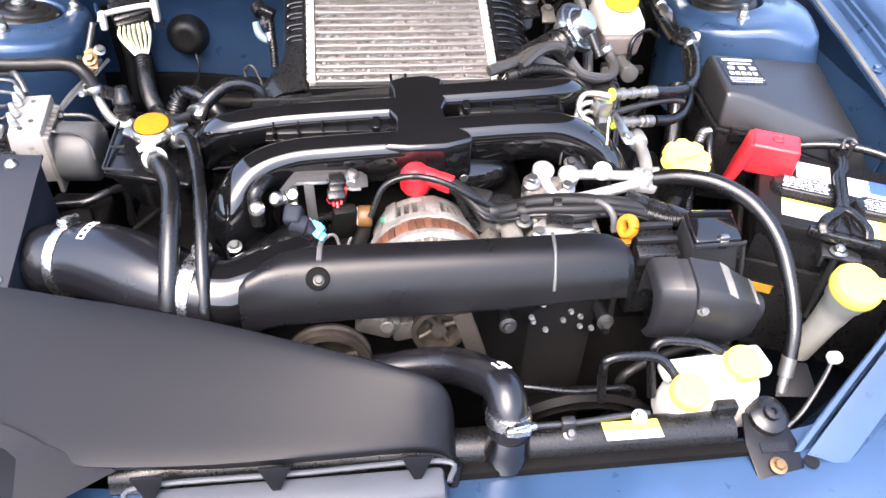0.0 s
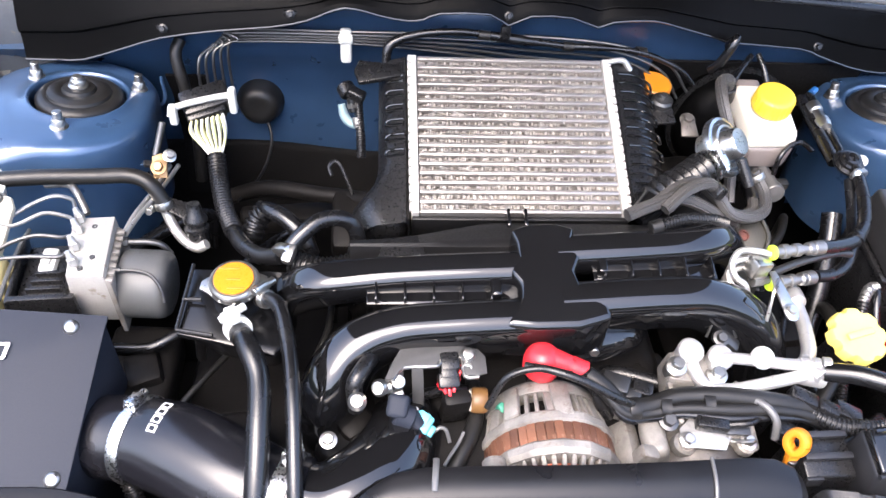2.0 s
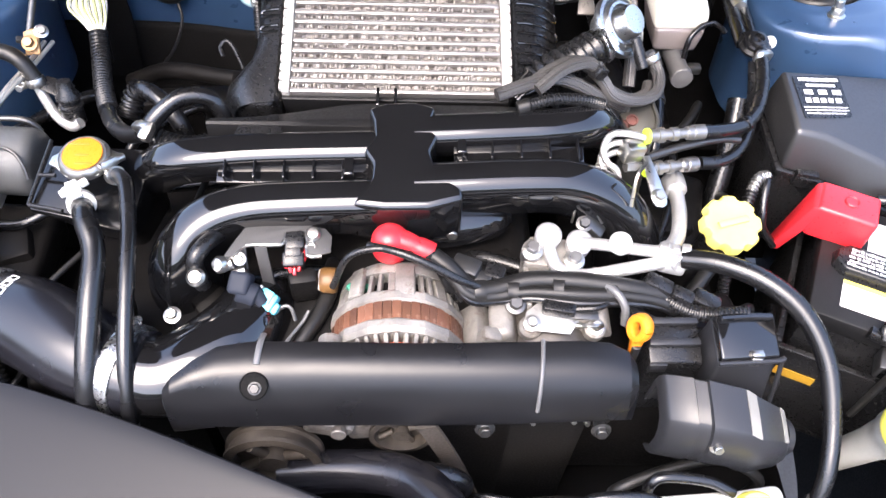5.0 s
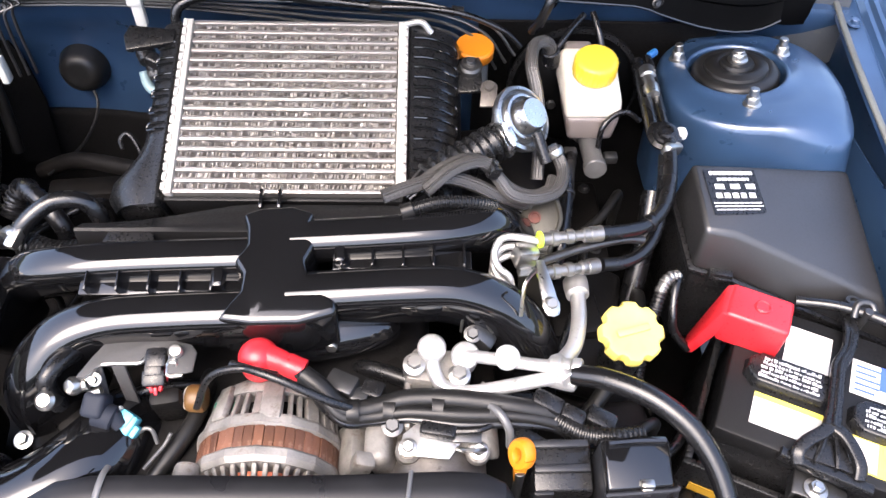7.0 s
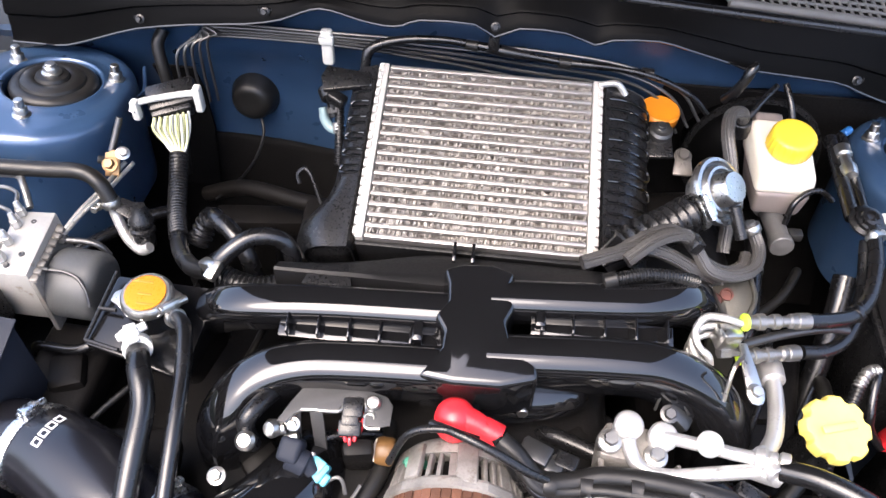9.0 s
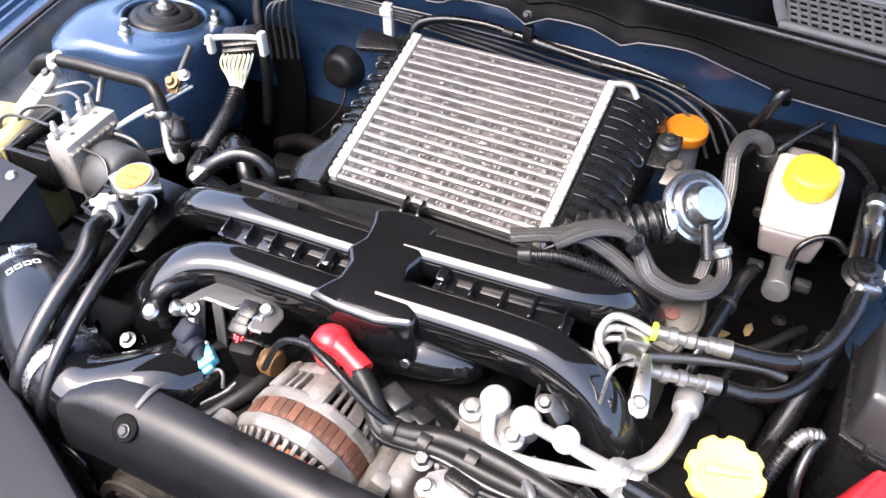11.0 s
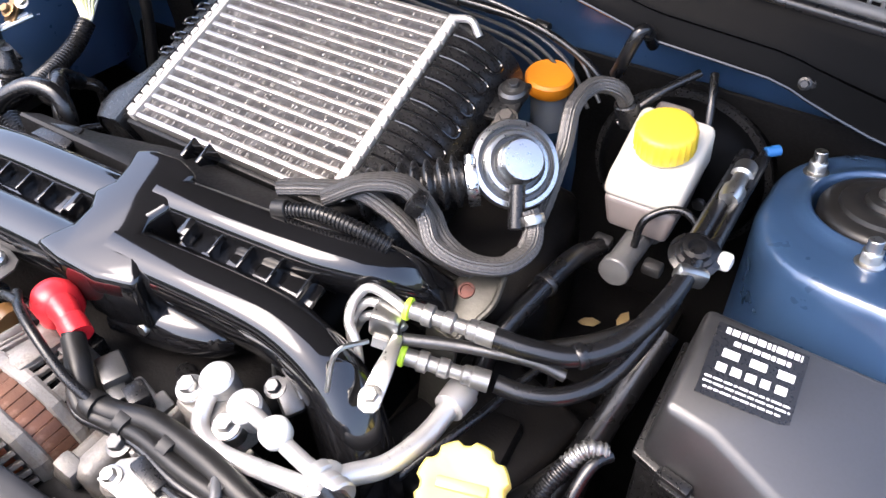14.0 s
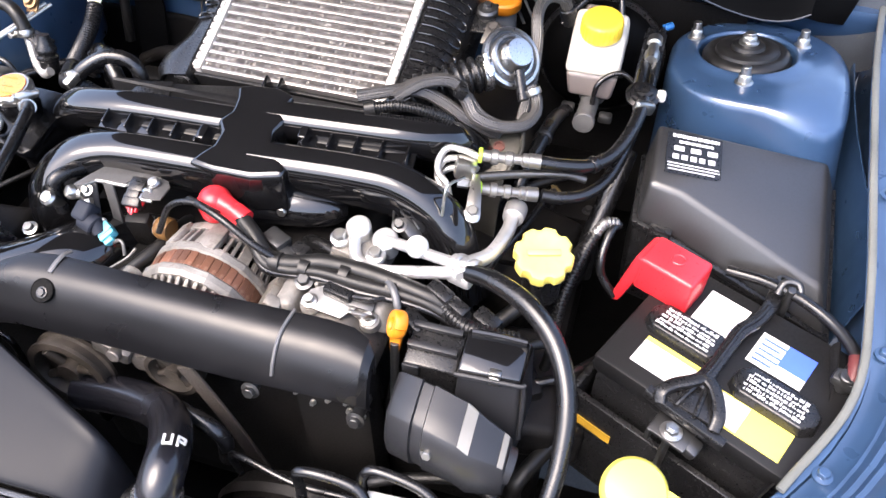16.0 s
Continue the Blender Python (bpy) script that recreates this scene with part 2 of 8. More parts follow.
DARK_STEEL = surface("dark_steel", (0.10, 0.10, 0.10), 0.42, 0.9, vary=0.25, grain=0.2)
RUST = surface("rusty_laminations", (0.14, 0.060, 0.034), 0.5, 0.3, vary=0.5, grain=0.6, scale=60, wear=0.5, wear_colour=(0.27, 0.16, 0.11), random_tone=0.38)
COPPER = surface("copper_wire", (0.55, 0.16, 0.08), 0.4, 0.8, vary=0.3)
BRASSY = surface("yellow_zinc", (0.24, 0.15, 0.075), 0.45, 0.7, vary=0.4, wear=0.4, wear_colour=(0.10, 0.055, 0.035))
PAINT = surface("blue_metallic_paint", (0.029, 0.064, 0.131), 0.33, 0.3, vary=0.28, grain=0.0, scale=5, coat=0.8, wear=0.05, wear_colour=(0.06, 0.09, 0.13), stains=7)
PAINT.node_tree.nodes["Principled BSDF"].inputs["Coat IOR"].default_value = 1.55
PAINT.node_tree.nodes["Principled BSDF"].inputs["Coat Roughness"].default_value = 0.14
SEAM = surface("seam_sealer_grey", (0.11, 0.115, 0.11), 0.6, vary=0.2, grain=0.3)
RED = surface("red_plastic", (0.62, 0.022, 0.03), 0.33, vary=0.08, grain=0.06)
YELLOW = surface("yellow_plastic", (0.72, 0.50, 0.035), 0.38, vary=0.08, grain=0.06)
PALE_YELLOW = surface("pale_yellow_plastic", (0.70, 0.57, 0.13), 0.42, vary=0.1, grain=0.06, wear=0.08, wear_colour=(0.5, 0.40, 0.12))
AMBER = surface("amber_plastic", (0.56, 0.185, 0.010), 0.36, vary=0.1, grain=0.05)
CAP_PRINT = surface("orange_yellow_label", (0.50, 0.175, 0.010), 0.3, vary=0.1, grain=0.02, coat=1.0, wear=0.1, wear_colour=(0.34, 0.12, 0.015))
MILK = surface("milky_plastic", (0.56, 0.53, 0.46), 0.4, vary=0.1, grain=0.08)
AGED_MILK = surface("aged_yellow_plastic", (0.43, 0.37, 0.175), 0.42, vary=0.25, grain=0.08, stains=18)
FLUID = surface("fluid_tinted_plastic", (0.17, 0.145, 0.135), 0.35, vary=0.15)
GREY_METAL = surface("grey_painted_metal", (0.11, 0.11, 0.11), 0.42, 0.3, vary=0.18, grain=0.1, wear=0.15, wear_colour=(0.06, 0.055, 0.05))
WHITE = surface("white_print", (0.66, 0.66, 0.66), 0.5, vary=0.06)
WHITE_PLASTIC = surface("white_plastic", (0.52, 0.52, 0.49), 0.42, vary=0.12, wear=0.1, wear_colour=(0.36, 0.34, 0.30))
PALE_LABEL = surface("worn_white_label", (0.58, 0.57, 0.54), 0.5, vary=0.08, wear=0.15, wear_colour=(0.42, 0.40, 0.37))
LABEL_YELLOW = surface("yellow_label", (0.82, 0.70, 0.10), 0.45, vary=0.08)
LABEL_BLUE = surface("blue_label", (0.05, 0.11, 0.55), 0.4, vary=0.1)
TEAL = surface("teal_connector", (0.10, 0.42, 0.50), 0.45, vary=0.1)
GREEN = surface("green_clip", (0.03, 0.20, 0.13), 0.45, vary=0.1)
LIME = surface("lime_ring", (0.55, 0.80, 0.05), 0.4, vary=0.05)
BROWN = surface("brown_resin", (0.13, 0.065, 0.02), 0.45, vary=0.25)
UNION = surface("dull_union_steel", (0.26, 0.255, 0.245), 0.38, 0.8, vary=0.35, grain=0.2, scale=90, wear=0.4, wear_colour=(0.09, 0.085, 0.08))
WIRE_CREAM = surface("pale_wires", (0.65, 0.66, 0.35), 0.5, vary=0.15)
FIN = surface("cooling_fins", (0.33, 0.31, 0.285), 0.6, 0.2, vary=0.3, grain=0.2, stains=70, wear=0.5, wear_colour=(0.56, 0.53, 0.48), scale=200)
# Near black: the deep shade of the bay is part of this colour.
SHADED_GRIME = surface("shaded_grime", (0.0058, 0.0053, 0.0050), 0.5, vary=0.5, grain=0.5, stains=25, wear=0.3, wear_colour=(0.016, 0.013, 0.011), spec=0.15)
FUSE = surface("black_abs_lid", (0.0120, 0.0118, 0.0120), 0.40, vary=0.2, grain=0.06, wear=0.08, wear_colour=(0.020, 0.0195, 0.019), spec=1.0)
BARE = surface("bare_aluminium", (0.36, 0.352, 0.33), 0.55, 0.45, vary=0.22, grain=0.4, wear=0.4, wear_colour=(0.22, 0.19, 0.14))
ASPHALT = surface("asphalt", (0.05, 0.05, 0.05), 0.85, vary=0.25, grain=0.6, scale=30, stains=2, wear=0.2, wear_colour=(0.12, 0.115, 0.11))
GLASS_DARK = surface("windscreen", (0.02, 0.025, 0.027), 0.06, vary=0.05)
# Near black for the radiator seal and for sheets that paint shade.
SHADE_AND_TRIM = surface("shade_and_trim_black", (0.0055, 0.0053, 0.0053), 0.8, vary=0.25, grain=0.5, spec=0.08)
COWL = surface("black_cowl_plastic", (0.0018, 0.0018, 0.0019), 0.42, vary=0.25, grain=0.06, wear=0.12, wear_colour=(0.006, 0.0057, 0.0055), spec=0.05)
DIRTY_ALU = surface("dirty_aluminium", (0.11, 0.10, 0.09), 0.5, 0.6, vary=0.45, grain=0.4, stains=30, wear=0.5, wear_colour=(0.03, 0.025, 0.02))
PUMP = surface("grey_black_plastic", (0.0170, 0.0176, 0.0198), 0.36, vary=0.15, grain=0.05, spec=0.42, wear=0.08, wear_colour=(0.03, 0.029, 0.027))
PLATE = surface("crimped_aluminium", (0.44, 0.425, 0.395), 0.6, 0.3, vary=0.18, grain=0.2, wear=0.35, wear_colour=(0.28, 0.25, 0.20))
GRILLE = surface("grey_grille_plastic", (0.10, 0.10, 0.10), 0.5, vary=0.15, grain=0.1)
DECK = surface("grey_deck_plastic", (0.13, 0.135, 0.14), 0.45, vary=0.12, grain=0.1)
BRAID = surface("braided_sleeve", (0.048, 0.046, 0.044), 0.34, vary=0.3, grain=0.3, scale=160)
POLISHED = surface("turned_aluminium", (0.60, 0.60, 0.59), 0.32, 1.0, vary=0.1, grain=0.05)
DUSTY = surface("dusty_painted_metal", (0.105, 0.112, 0.115), 0.42, 0.1, vary=0.5, grain=0.3, stains=16, scale=25, wear=0.6, wear_colour=(0.14, 0.125, 0.095), coat=0.3)
SEAL_GREY = surface("weathered_grey_rubber", (0.10, 0.105, 0.095), 0.6, vary=0.2, grain=0.2)
MOTOR = surface("satin_grey_motor_shell", (0.062, 0.064, 0.064), 0.5, 0.1, vary=0.15, grain=0.08, wear=0.1, wear_colour=(0.03, 0.028, 0.026))
BELT = surface("worn_belt", (0.035, 0.029, 0.024), 0.6, vary=0.3, grain=0.2)
# Dusty blue-grey, darkened so that the pillars' weak light is in the colour.
PILLAR_SHADE = surface("shaded_dusty_pillar", (0.030, 0.036, 0.045), 0.6, vary=0.35, grain=0.3, stains=14, wear=0.3, wear_colour=(0.07, 0.066, 0.056), spec=0.3)
TUBE = surface("dull_cooler_tube", (0.44, 0.42, 0.405), 0.42, 0.85, vary=0.15, grain=0.15, wear=0.3, wear_colour=(0.36, 0.34, 0.31))
PULLEY = surface("grimy_pulley_steel", (0.045, 0.038, 0.031), 0.5, 0.5, vary=0.5, grain=0.4, stains=45, wear=0.6, wear_colour=(0.03, 0.024, 0.018))
LEMON = surface("lemon_plastic", (0.70, 0.62, 0.10), 0.4, vary=0.08, grain=0.05)

# ---- structure: ground, body shell of the engine bay ----
GROUND = 0.30
solo("ground", sheet([[(x * 90.0, y * 90.0, GROUND) for x in range(-5, 6)] for y in range(-5, 6)], 0), ASPHALT,
     "grey asphalt ground under the car", "ground", kind="structure")
solo("undertray", [box((0, 0.62, 0.56), (1.25, 0.42, 0.012)), box((-0.2, 1.03, 0.56), (0.95, 0.40, 0.012)), box((0.53, 1.08, 0.56), (0.3, 0.3, 0.012))],
     BLACK_MATT, "black plastic undertray below the engine", "undertray", kind="structure")

# Unseen dark ring, added to cut off low sky in the reflections.
hedge = []
for h, r in ((0.2, 16.0), (2.6, 16.2), (3.6, 16.6), (4.2, 17.5)):
    hedge.append([Vector((r * math.cos(a), r * math.sin(a), GROUND + h * (1 + 0.12 * math.sin(5 * a) + 0.06 * math.sin(17 * a)))) for a in (2 * math.pi * k / 72 for k in range(73))])
solo("backdrop", sheet(hedge, 0.3), surface("dark_surroundings", (0.06, 0.075, 0.05), 0.9, vary=0.4, stains=1.2), "unseen dark ring added for the horizon's reflections", "hedge", kind="structure")

RAIL_L = [(-0.735, 1.42, 1.215), (-0.722, 1.226, 1.195), (-0.712, 1.04, 1.168), (-0.706, 0.86, 1.125), (-0.672, 0.74, 1.095), (-0.622, 0.635, 1.072), (-0.575, 0.575, 1.050), (-0.505, 0.520, 1.022), (-0.430, 0.468, 0.985)]
RAIL_R = [(0.735, 1.42, 1.205), (0.708, 1.204, 1.19), (0.698, 1.01, 1.17), (0.694, 0.83, 1.14), (0.682, 0.72, 1.115), (0.620, 0.612, 1.102), (0.530, 0.537, 1.075), (0.459, 0.484, 1.03), (0.400, 0.440, 0.985)]


def wing(side, rail):
    """Inner wing wall, seal strip, bolted flange and the outer skin."""
    s = side
    line = spline(rail, 4)
    wall = ((0.010, -0.14), (0.0, -0.10), (-0.002, -0.022), (0.006, -0.010), (0.014, -0.008)) if s < 0 else ((0.022, -0.14), (0.030, -0.10), (0.028, -0.05), (0.022, -0.022), (0.004, -0.012), (0.006, -0.009), (0.014, -0.008))

    def lean(p, dz):
        return -0.45 * max(0.0, min(1.0, (0.60 - p.y) / 0.10)) * dz * -1.0

    spans = ((line, DUSTY if s < 0 else PAINT),)
    for pts, m in spans:
        solo("inner_wing", sheet([[p + Vector((s * (dx + lean(p, dz)), 0, dz)) for p in pts] for dx, dz in wall], 0.002), m, "blue painted inner wing panel of the engine bay", "inner wing", kind="structure")
    if s > 0:
        pts = [p for p in line if 0.60 < p.y < 0.82]
        solo("wing_trim", sheet([[p + Vector((s * (dx - 0.002), 0, dz)) for p in pts] for dx, dz in ((-0.004, -0.16), (-0.008, -0.09), (-0.008, -0.045), (-0.004, -0.038))], 0.002), BLACK_MATT, "black plastic trim along the inner wing", "wing trim", kind="structure")
    # Lower wall made black to paint the shade deep beside the engine.
    rows = []
    for dx, dz in ((0.012, -0.66), (0.0, -0.40), (0.006, -0.14), (0.009, -0.135)):
        rows.append([Vector(p) + Vector((s * dx, 0, dz)) for p in spline(rail, 4)])
    solo("wing_liner", sheet(rows, 0.002), BLACK_MATT, "lower wing wall, black standing in for deep shade", "wing liner", kind="structure")
    rows = []
    skin_line = [p for p in spline(rail, 4) if p.y > (0.40 if s < 0 else 0.56)]
    for dx, dz in ((0.014, -0.009), (0.030, -0.007), (0.034, -0.004), (0.037, -0.005), (0.042, 0.002), (0.047, 0.003), (0.050, 0.010), (0.055, 0.011), (0.060, 0.019), (0.072, 0.026), (0.11, 0.026), (0.17, 0.006), (0.20, -0.05), (0.21, -0.3)):
        rows.append([Vector(p) + Vector((s * dx, -0.25 * dx if p[1] < 0.75 else 0, dz)) for p in skin_line])
    skin = solo("front_wing", sheet(rows, 0.0015), PAINT, "glossy blue front wing with bolted flange", "wing panel", kind="structure")
    pts = [Vector(p) + Vector((s * 0.006, 0, -0.002)) for p in rail if p[1] > 0.60]
    solo("seal_strip", tube(pts, 0.0055 if s < 0 else 0.0042, 10, flat=0.7), SEAL_GREY if s > 0 else RUBBER_DULL, "weathered rubber seal strip along the wing", "seal", kind="structure")
    for i, k in enumerate((3, 9, 14, 19)):
        p = spline(rail, 4)[k] + Vector((s * 0.023, 0, -0.006))
        solo("wing_bolt", hexbolt(p, (0, 0, 1), 0.006, 0.006), PAINT, "blue painted bolt in the wing flange", "bolt", "wing bolts")


wing(-1, RAIL_L)
wing(1, RAIL_R)

# lower edge of the cowl
EDGE = ((-0.645, 1.167), (-0.60, 1.169), (-0.565, 1.172), (-0.51, 1.192), (-0.455, 1.212), (-0.38, 1.227), (-0.305, 1.237), (-0.26, 1.248), (-0.232, 1.261), (-0.208, 1.269), (-0.182, 1.265),
        (-0.16, 1.259), (-0.127, 1.254), (-0.105, 1.257), (-0.084, 1.266), (-0.018, 1.267), (0.008, 1.252), (0.037, 1.266), (0.093, 1.265), (0.13, 1.252), (0.15, 1.260), (0.206, 1.263), (0.244, 1.254),
        (0.30, 1.239), (0.33, 1.231), (0.43, 1.222), (0.465, 1.210), (0.523, 1.190), (0.575, 1.180), (0.61, 1.184), (0.632, 1.196))
XS, LOWZ = [p[0] for p in EDGE], [p[1] for p in EDGE]

# firewall: a blue pressed panel with a broad swage on the passenger side
fw = []
for z, y in ((0.86, 1.30), (0.90, 1.31), (1.00, 1.325), (1.08, 1.32), (1.14, 1.295), (1.18, 1.282), (1.24, 1.285), (1.27, 1.30)):
    row = []
    for i in range(25):
        x = -0.74 + i * 1.48 / 24
        bulge = 0.03 * math.exp(-((x + 0.33) / 0.12) ** 2) * math.exp(-((z - 1.07) / 0.08) ** 2)
        lim = np.interp(x, XS, LOWZ) - 0.004
        row.append(Vector((x, y + bulge + 0.02 * math.exp(-(x / 0.2) ** 2) * (1.1 - z), min(z, lim))))
    fw.append(row)
# Two added near-black sheets paint the shade on the lower firewall.
solo("firewall_shade", sheet([[Vector((x, y, z)) for x in (-0.74, -0.3, 0, 0.3, 0.74)] for z, y in ((0.56, 1.18), (0.80, 1.275), (0.855, 1.296), (0.87, 1.300))], 0.004), SHADE_AND_TRIM, "near-black sheet painting shade on the lower firewall", "heat pad", kind="structure")
solo("firewall_shade", sheet(smooth_rows([[Vector((x, y - 0.012 + 0.016 * math.exp(-((x + 0.33) / 0.13) ** 2), z + 0.010 * math.sin(9 * x))) for x in (-0.56, -0.48, -0.42, -0.36, -0.30, -0.24, -0.18, -0.12)] for z, y in ((0.84, 1.292), (0.90, 1.300), (0.95, 1.310), (0.972, 1.314), (0.976, 1.322))], 3), 0.003), SHADE_AND_TRIM, "added near-black sheet for the lower firewall's shade", "heat pad", kind="structure")
solo("firewall", sheet(fw, 0.002), PAINT, "blue painted firewall behind the engine", "firewall", kind="structure")

# cowl: black plastic panel below the windscreen
def edge_row(dy, dz):
    return [Vector((x, 1.225 + 0.062 * x * x + dy, z + dz)) for x, z in EDGE]


def ridge_row(dy, dz):
    return [Vector((x, 1.252 + 0.05 * x * x + dy, 1.304 - 0.058 * abs(x) - 0.03 * x * x + dz)) for x in XS]


def between(f):
    return [p.lerp(q, f) for p, q in zip(edge_row(0.002, 0.006), ridge_row(0, 0))]


rows = [edge_row(0.07, -0.004), edge_row(0.004, -0.002), edge_row(0.0, 0.001), edge_row(0.002, 0.006), between(0.12), between(0.36), [p + Vector((0, -0.005, 0.002)) for p in between(0.40)], [p + Vector((0, -0.005, 0.002)) for p in between(0.5)], between(0.85), ridge_row(0.0, 0.0), ridge_row(0.006, 0.004), ridge_row(0.014, 0.002),
        ridge_row(0.018, -0.006), ridge_row(0.05, -0.008), ridge_row(0.11, 0.004), ridge_row(0.23, 0.03)]
solo("cowl", sheet([spline(r, 2) for r in rows], 0.002), COWL, "black plastic cowl panel under the windscreen", "cowl", kind="structure")
solo("cowl_lip", tube(edge_row(-0.0012, 0.002), 0.0016, 6, 2), BLACK_GLOSS, "thin glossy scalloped lip of the cowl", "trim", kind="structure")
solo("cowl_seal", tube(ridge_row(0.008, 0.004), 0.0065, 10, 2), RUBBER, "black rubber bonnet seal on the cowl", "seal", kind="structure")
gr = thing("cowl_grille", (0.5, 1.33, 1.27), "black slotted air intake grille in the cowl", "grille", kind="structure")
gp = [Vector((0.30, 1.292, 1.288)), Vector((0.63, 1.306, 1.260)), Vector((0.63, 1.383, 1.272)), Vector((0.28, 1.365, 1.300))]
# Near-black panel paints the unlit depth behind the slats.
part("recess", hexa([p + Vector((0, 0, -0.006)) for p in gp], gp, 0.001), SHADE_AND_TRIM, gr)


def gpt(a, b, h):
    return gp[0].lerp(gp[1], a).lerp(gp[3].lerp(gp[2], a), b) + Vector((0, 0, h))


for k in range(7):
    part("bar", tube([gpt(0.0, k / 6, 0.003), gpt(0.5, k / 6, 0.004), gpt(1.0, k / 6, 0.003)], 0.0022, 8, 3), GRILLE, gr)
for k in range(30):
    part("slat", tube([gpt(k / 29, 0, 0.003), gpt(min(1, k / 29 + 0.004), 0.5, 0.004), gpt(k / 29, 1, 0.003)], 0.0020, 6, 2), GRILLE, gr)
solo("cowl_ledge", tube([gp[0] + Vector((-0.01, -0.006, 0.002)), gp[0].lerp(gp[1], 0.5) + Vector((0, -0.008, 0.003)), gp[1] + Vector((0.0, -0.008, 0.002))], 0.006, 10), GRILLE, "grey moulded ledge below the grille", "trim", kind="structure")
solo("cowl_trim", tube([gp[0] + Vector((-0.006, -0.004, 0.004)), gp[0].lerp(gp[3], 0.5) + Vector((-0.010, 0, 0.006)), gp[3] + Vector((-0.006, 0.006, 0.006)), gp[3].lerp(gp[2], 0.5) + Vector((0, 0.010, 0.006)), gp[2] + Vector((0, 0.010, 0.006))], 0.007, 10, 4, flat=0.6), DECK, "pale grey moulded rim of the grille", "trim", kind="structure")
deck = [ridge_row(0.135, 0.014), ridge_row(0.17, 0.024), ridge_row(0.232, 0.036)]
solo("cowl_deck", sheet([spline(r, 2) for r in deck], 0.004), DECK, "pale grey deck strip below the windscreen", "deck", kind="structure")
for x in (-0.45, -0.28, 0.008, 0.46):
    ez = float(np.interp(x, XS, LOWZ))
    solo("cowl_fastener", [box((x, 1.236 + 0.06 * x * x, ez + 0.010), (0.020, 0.012, 0.012), 0.003), *hexbolt((x, 1.230 + 0.06 * x * x, ez + 0.012), (0, -1, 0.5), 0.004)], BLACK, "black plastic cowl fastener", "fastener", "cowl fasteners")
ws = [[Vector((x, 1.48 + dy - 0.10 * (x / 0.75) ** 2, 1.318 + dz)) for x in (-0.78, -0.5, -0.25, 0, 0.25, 0.5, 0.78)] for dy, dz in ((0, 0), (0.3, 0.17), (0.7, 0.38))]
solo("windscreen", sheet(smooth_rows(ws, 3), 0.005), GLASS_DARK, "dark reflective windscreen behind the cowl", "windscreen", kind="structure")

# Added near-black sheet: firewall shade behind the booster, done by colour.
solo("shade_panel", sheet([[Vector((x, y, z)) for x in (0.235, 0.35, 0.46, 0.56)] for y, z in ((1.235, 0.80), (1.285, 0.87), (1.302, 0.95), (1.308, 1.0), (1.30, 1.08), (1.276, 1.14), (1.262, 1.185))], 0.004), SHADE_AND_TRIM, "near-black sheet added as shade on the firewall", "insulation pad", kind="structure")

solo("heater_pipe", tube([(-0.440, 1.275, 1.190), (-0.447, 1.262, 1.172), (-0.440, 1.248, 1.13), (-0.432, 1.235, 1.06), (-0.435, 1.22, 0.98)], 0.0085, 14), RUBBER_DULL, "dark rubber pipe down the firewall", "pipe")
# Added near-black strip: shade beside the strut tower, done by colour.
solo("shade_panel", sheet([[Vector((x, y, z)) for x in (-0.475, -0.46, -0.43, -0.415)] for y, z in ((1.285, 0.90), (1.312, 1.0), (1.306, 1.08), (1.288, 1.125))], 0.004), SHADE_AND_TRIM, "near-black strip added as shade on the firewall", "insulation pad", kind="structure")

solo("cowl_corner", sheet(smooth_rows([[Vector(p) for p in r] for r in (((0.622, 1.262, 1.186), (0.650, 1.268, 1.178), (0.682, 1.280, 1.172)), ((0.625, 1.268, 1.205), (0.655, 1.274, 1.200), (0.688, 1.286, 1.196)), ((0.630, 1.285, 1.245), (0.665, 1.292, 1.236), (0.696, 1.302, 1.226)), ((0.632, 1.330, 1.262), (0.670, 1.335, 1.254), (0.700, 1.345, 1.244)), ((0.634, 1.40, 1.280), (0.675, 1.40, 1.272), (0.705, 1.41, 1.262)))], 3), 0.003), COWL, "black plastic end cap of the cowl", "cowl", kind="structure")

# open bonnet, propped up behind and above the engine
HINGE = Vector((0, 1.47, 1.36))
UPV = Vector((0, -0.72, 0.694)).normalized()
OUTN = Vector((0, 0.694, 0.72)).normalized()
hood = []
for d, half in ((0.0, 0.64), (0.35, 0.645), (0.7, 0.63), (0.95, 0.60), (1.02, 0.57)):
    hood.append([HINGE + UPV * d + OUTN * (0.05 * (1 - (k / 4) ** 2)) + Vector((half * k / 4, 0, 0)) for k in range(-4, 5)])
solo("bonnet", sheet(smooth_rows(hood, 2), 0.02), BLACK_MATT, "raised bonnet with dark insulated underside", "bonnet", kind="structure")

# front panel and radiator
fp = []
for y, z in ((0.30, 0.86), (0.335, 0.93), (0.36, 0.958), (0.40, 0.966), (0.445, 0.966), (0.452, 0.955), (0.455, 0.86)):
    fp.append([Vector((x, y + 0.05 * (x / 0.62) ** 2 + (0.02 if abs(x) > 0.5 else 0), z + 0.02 * (x / 0.6) ** 4)) for x in (-0.62, -0.5, -0.38, -0.25, -0.1, 0.05, 0.2, 0.35, 0.48, 0.62)])
solo("front_panel", sheet(smooth_rows(fp, 2), 0.002), PAINT, "blue painted front cross panel above the grille", "front panel", kind="structure")

# left bonnet hinge
bhg = thing("hinge_plate", (-0.715, 1.31, 1.14), "grey painted bonnet hinge arm beside the cowl", "hinge")
part("arm", hexa([(-0.735, 1.262, 1.120), (-0.722, 1.262, 1.120), (-0.712, 1.37, 1.215), (-0.725, 1.37, 1.215)], [(-0.740, 1.252, 1.150), (-0.727, 1.252, 1.150), (-0.717, 1.345, 1.245), (-0.730, 1.345, 1.245)], 0.003), SEAM, bhg)
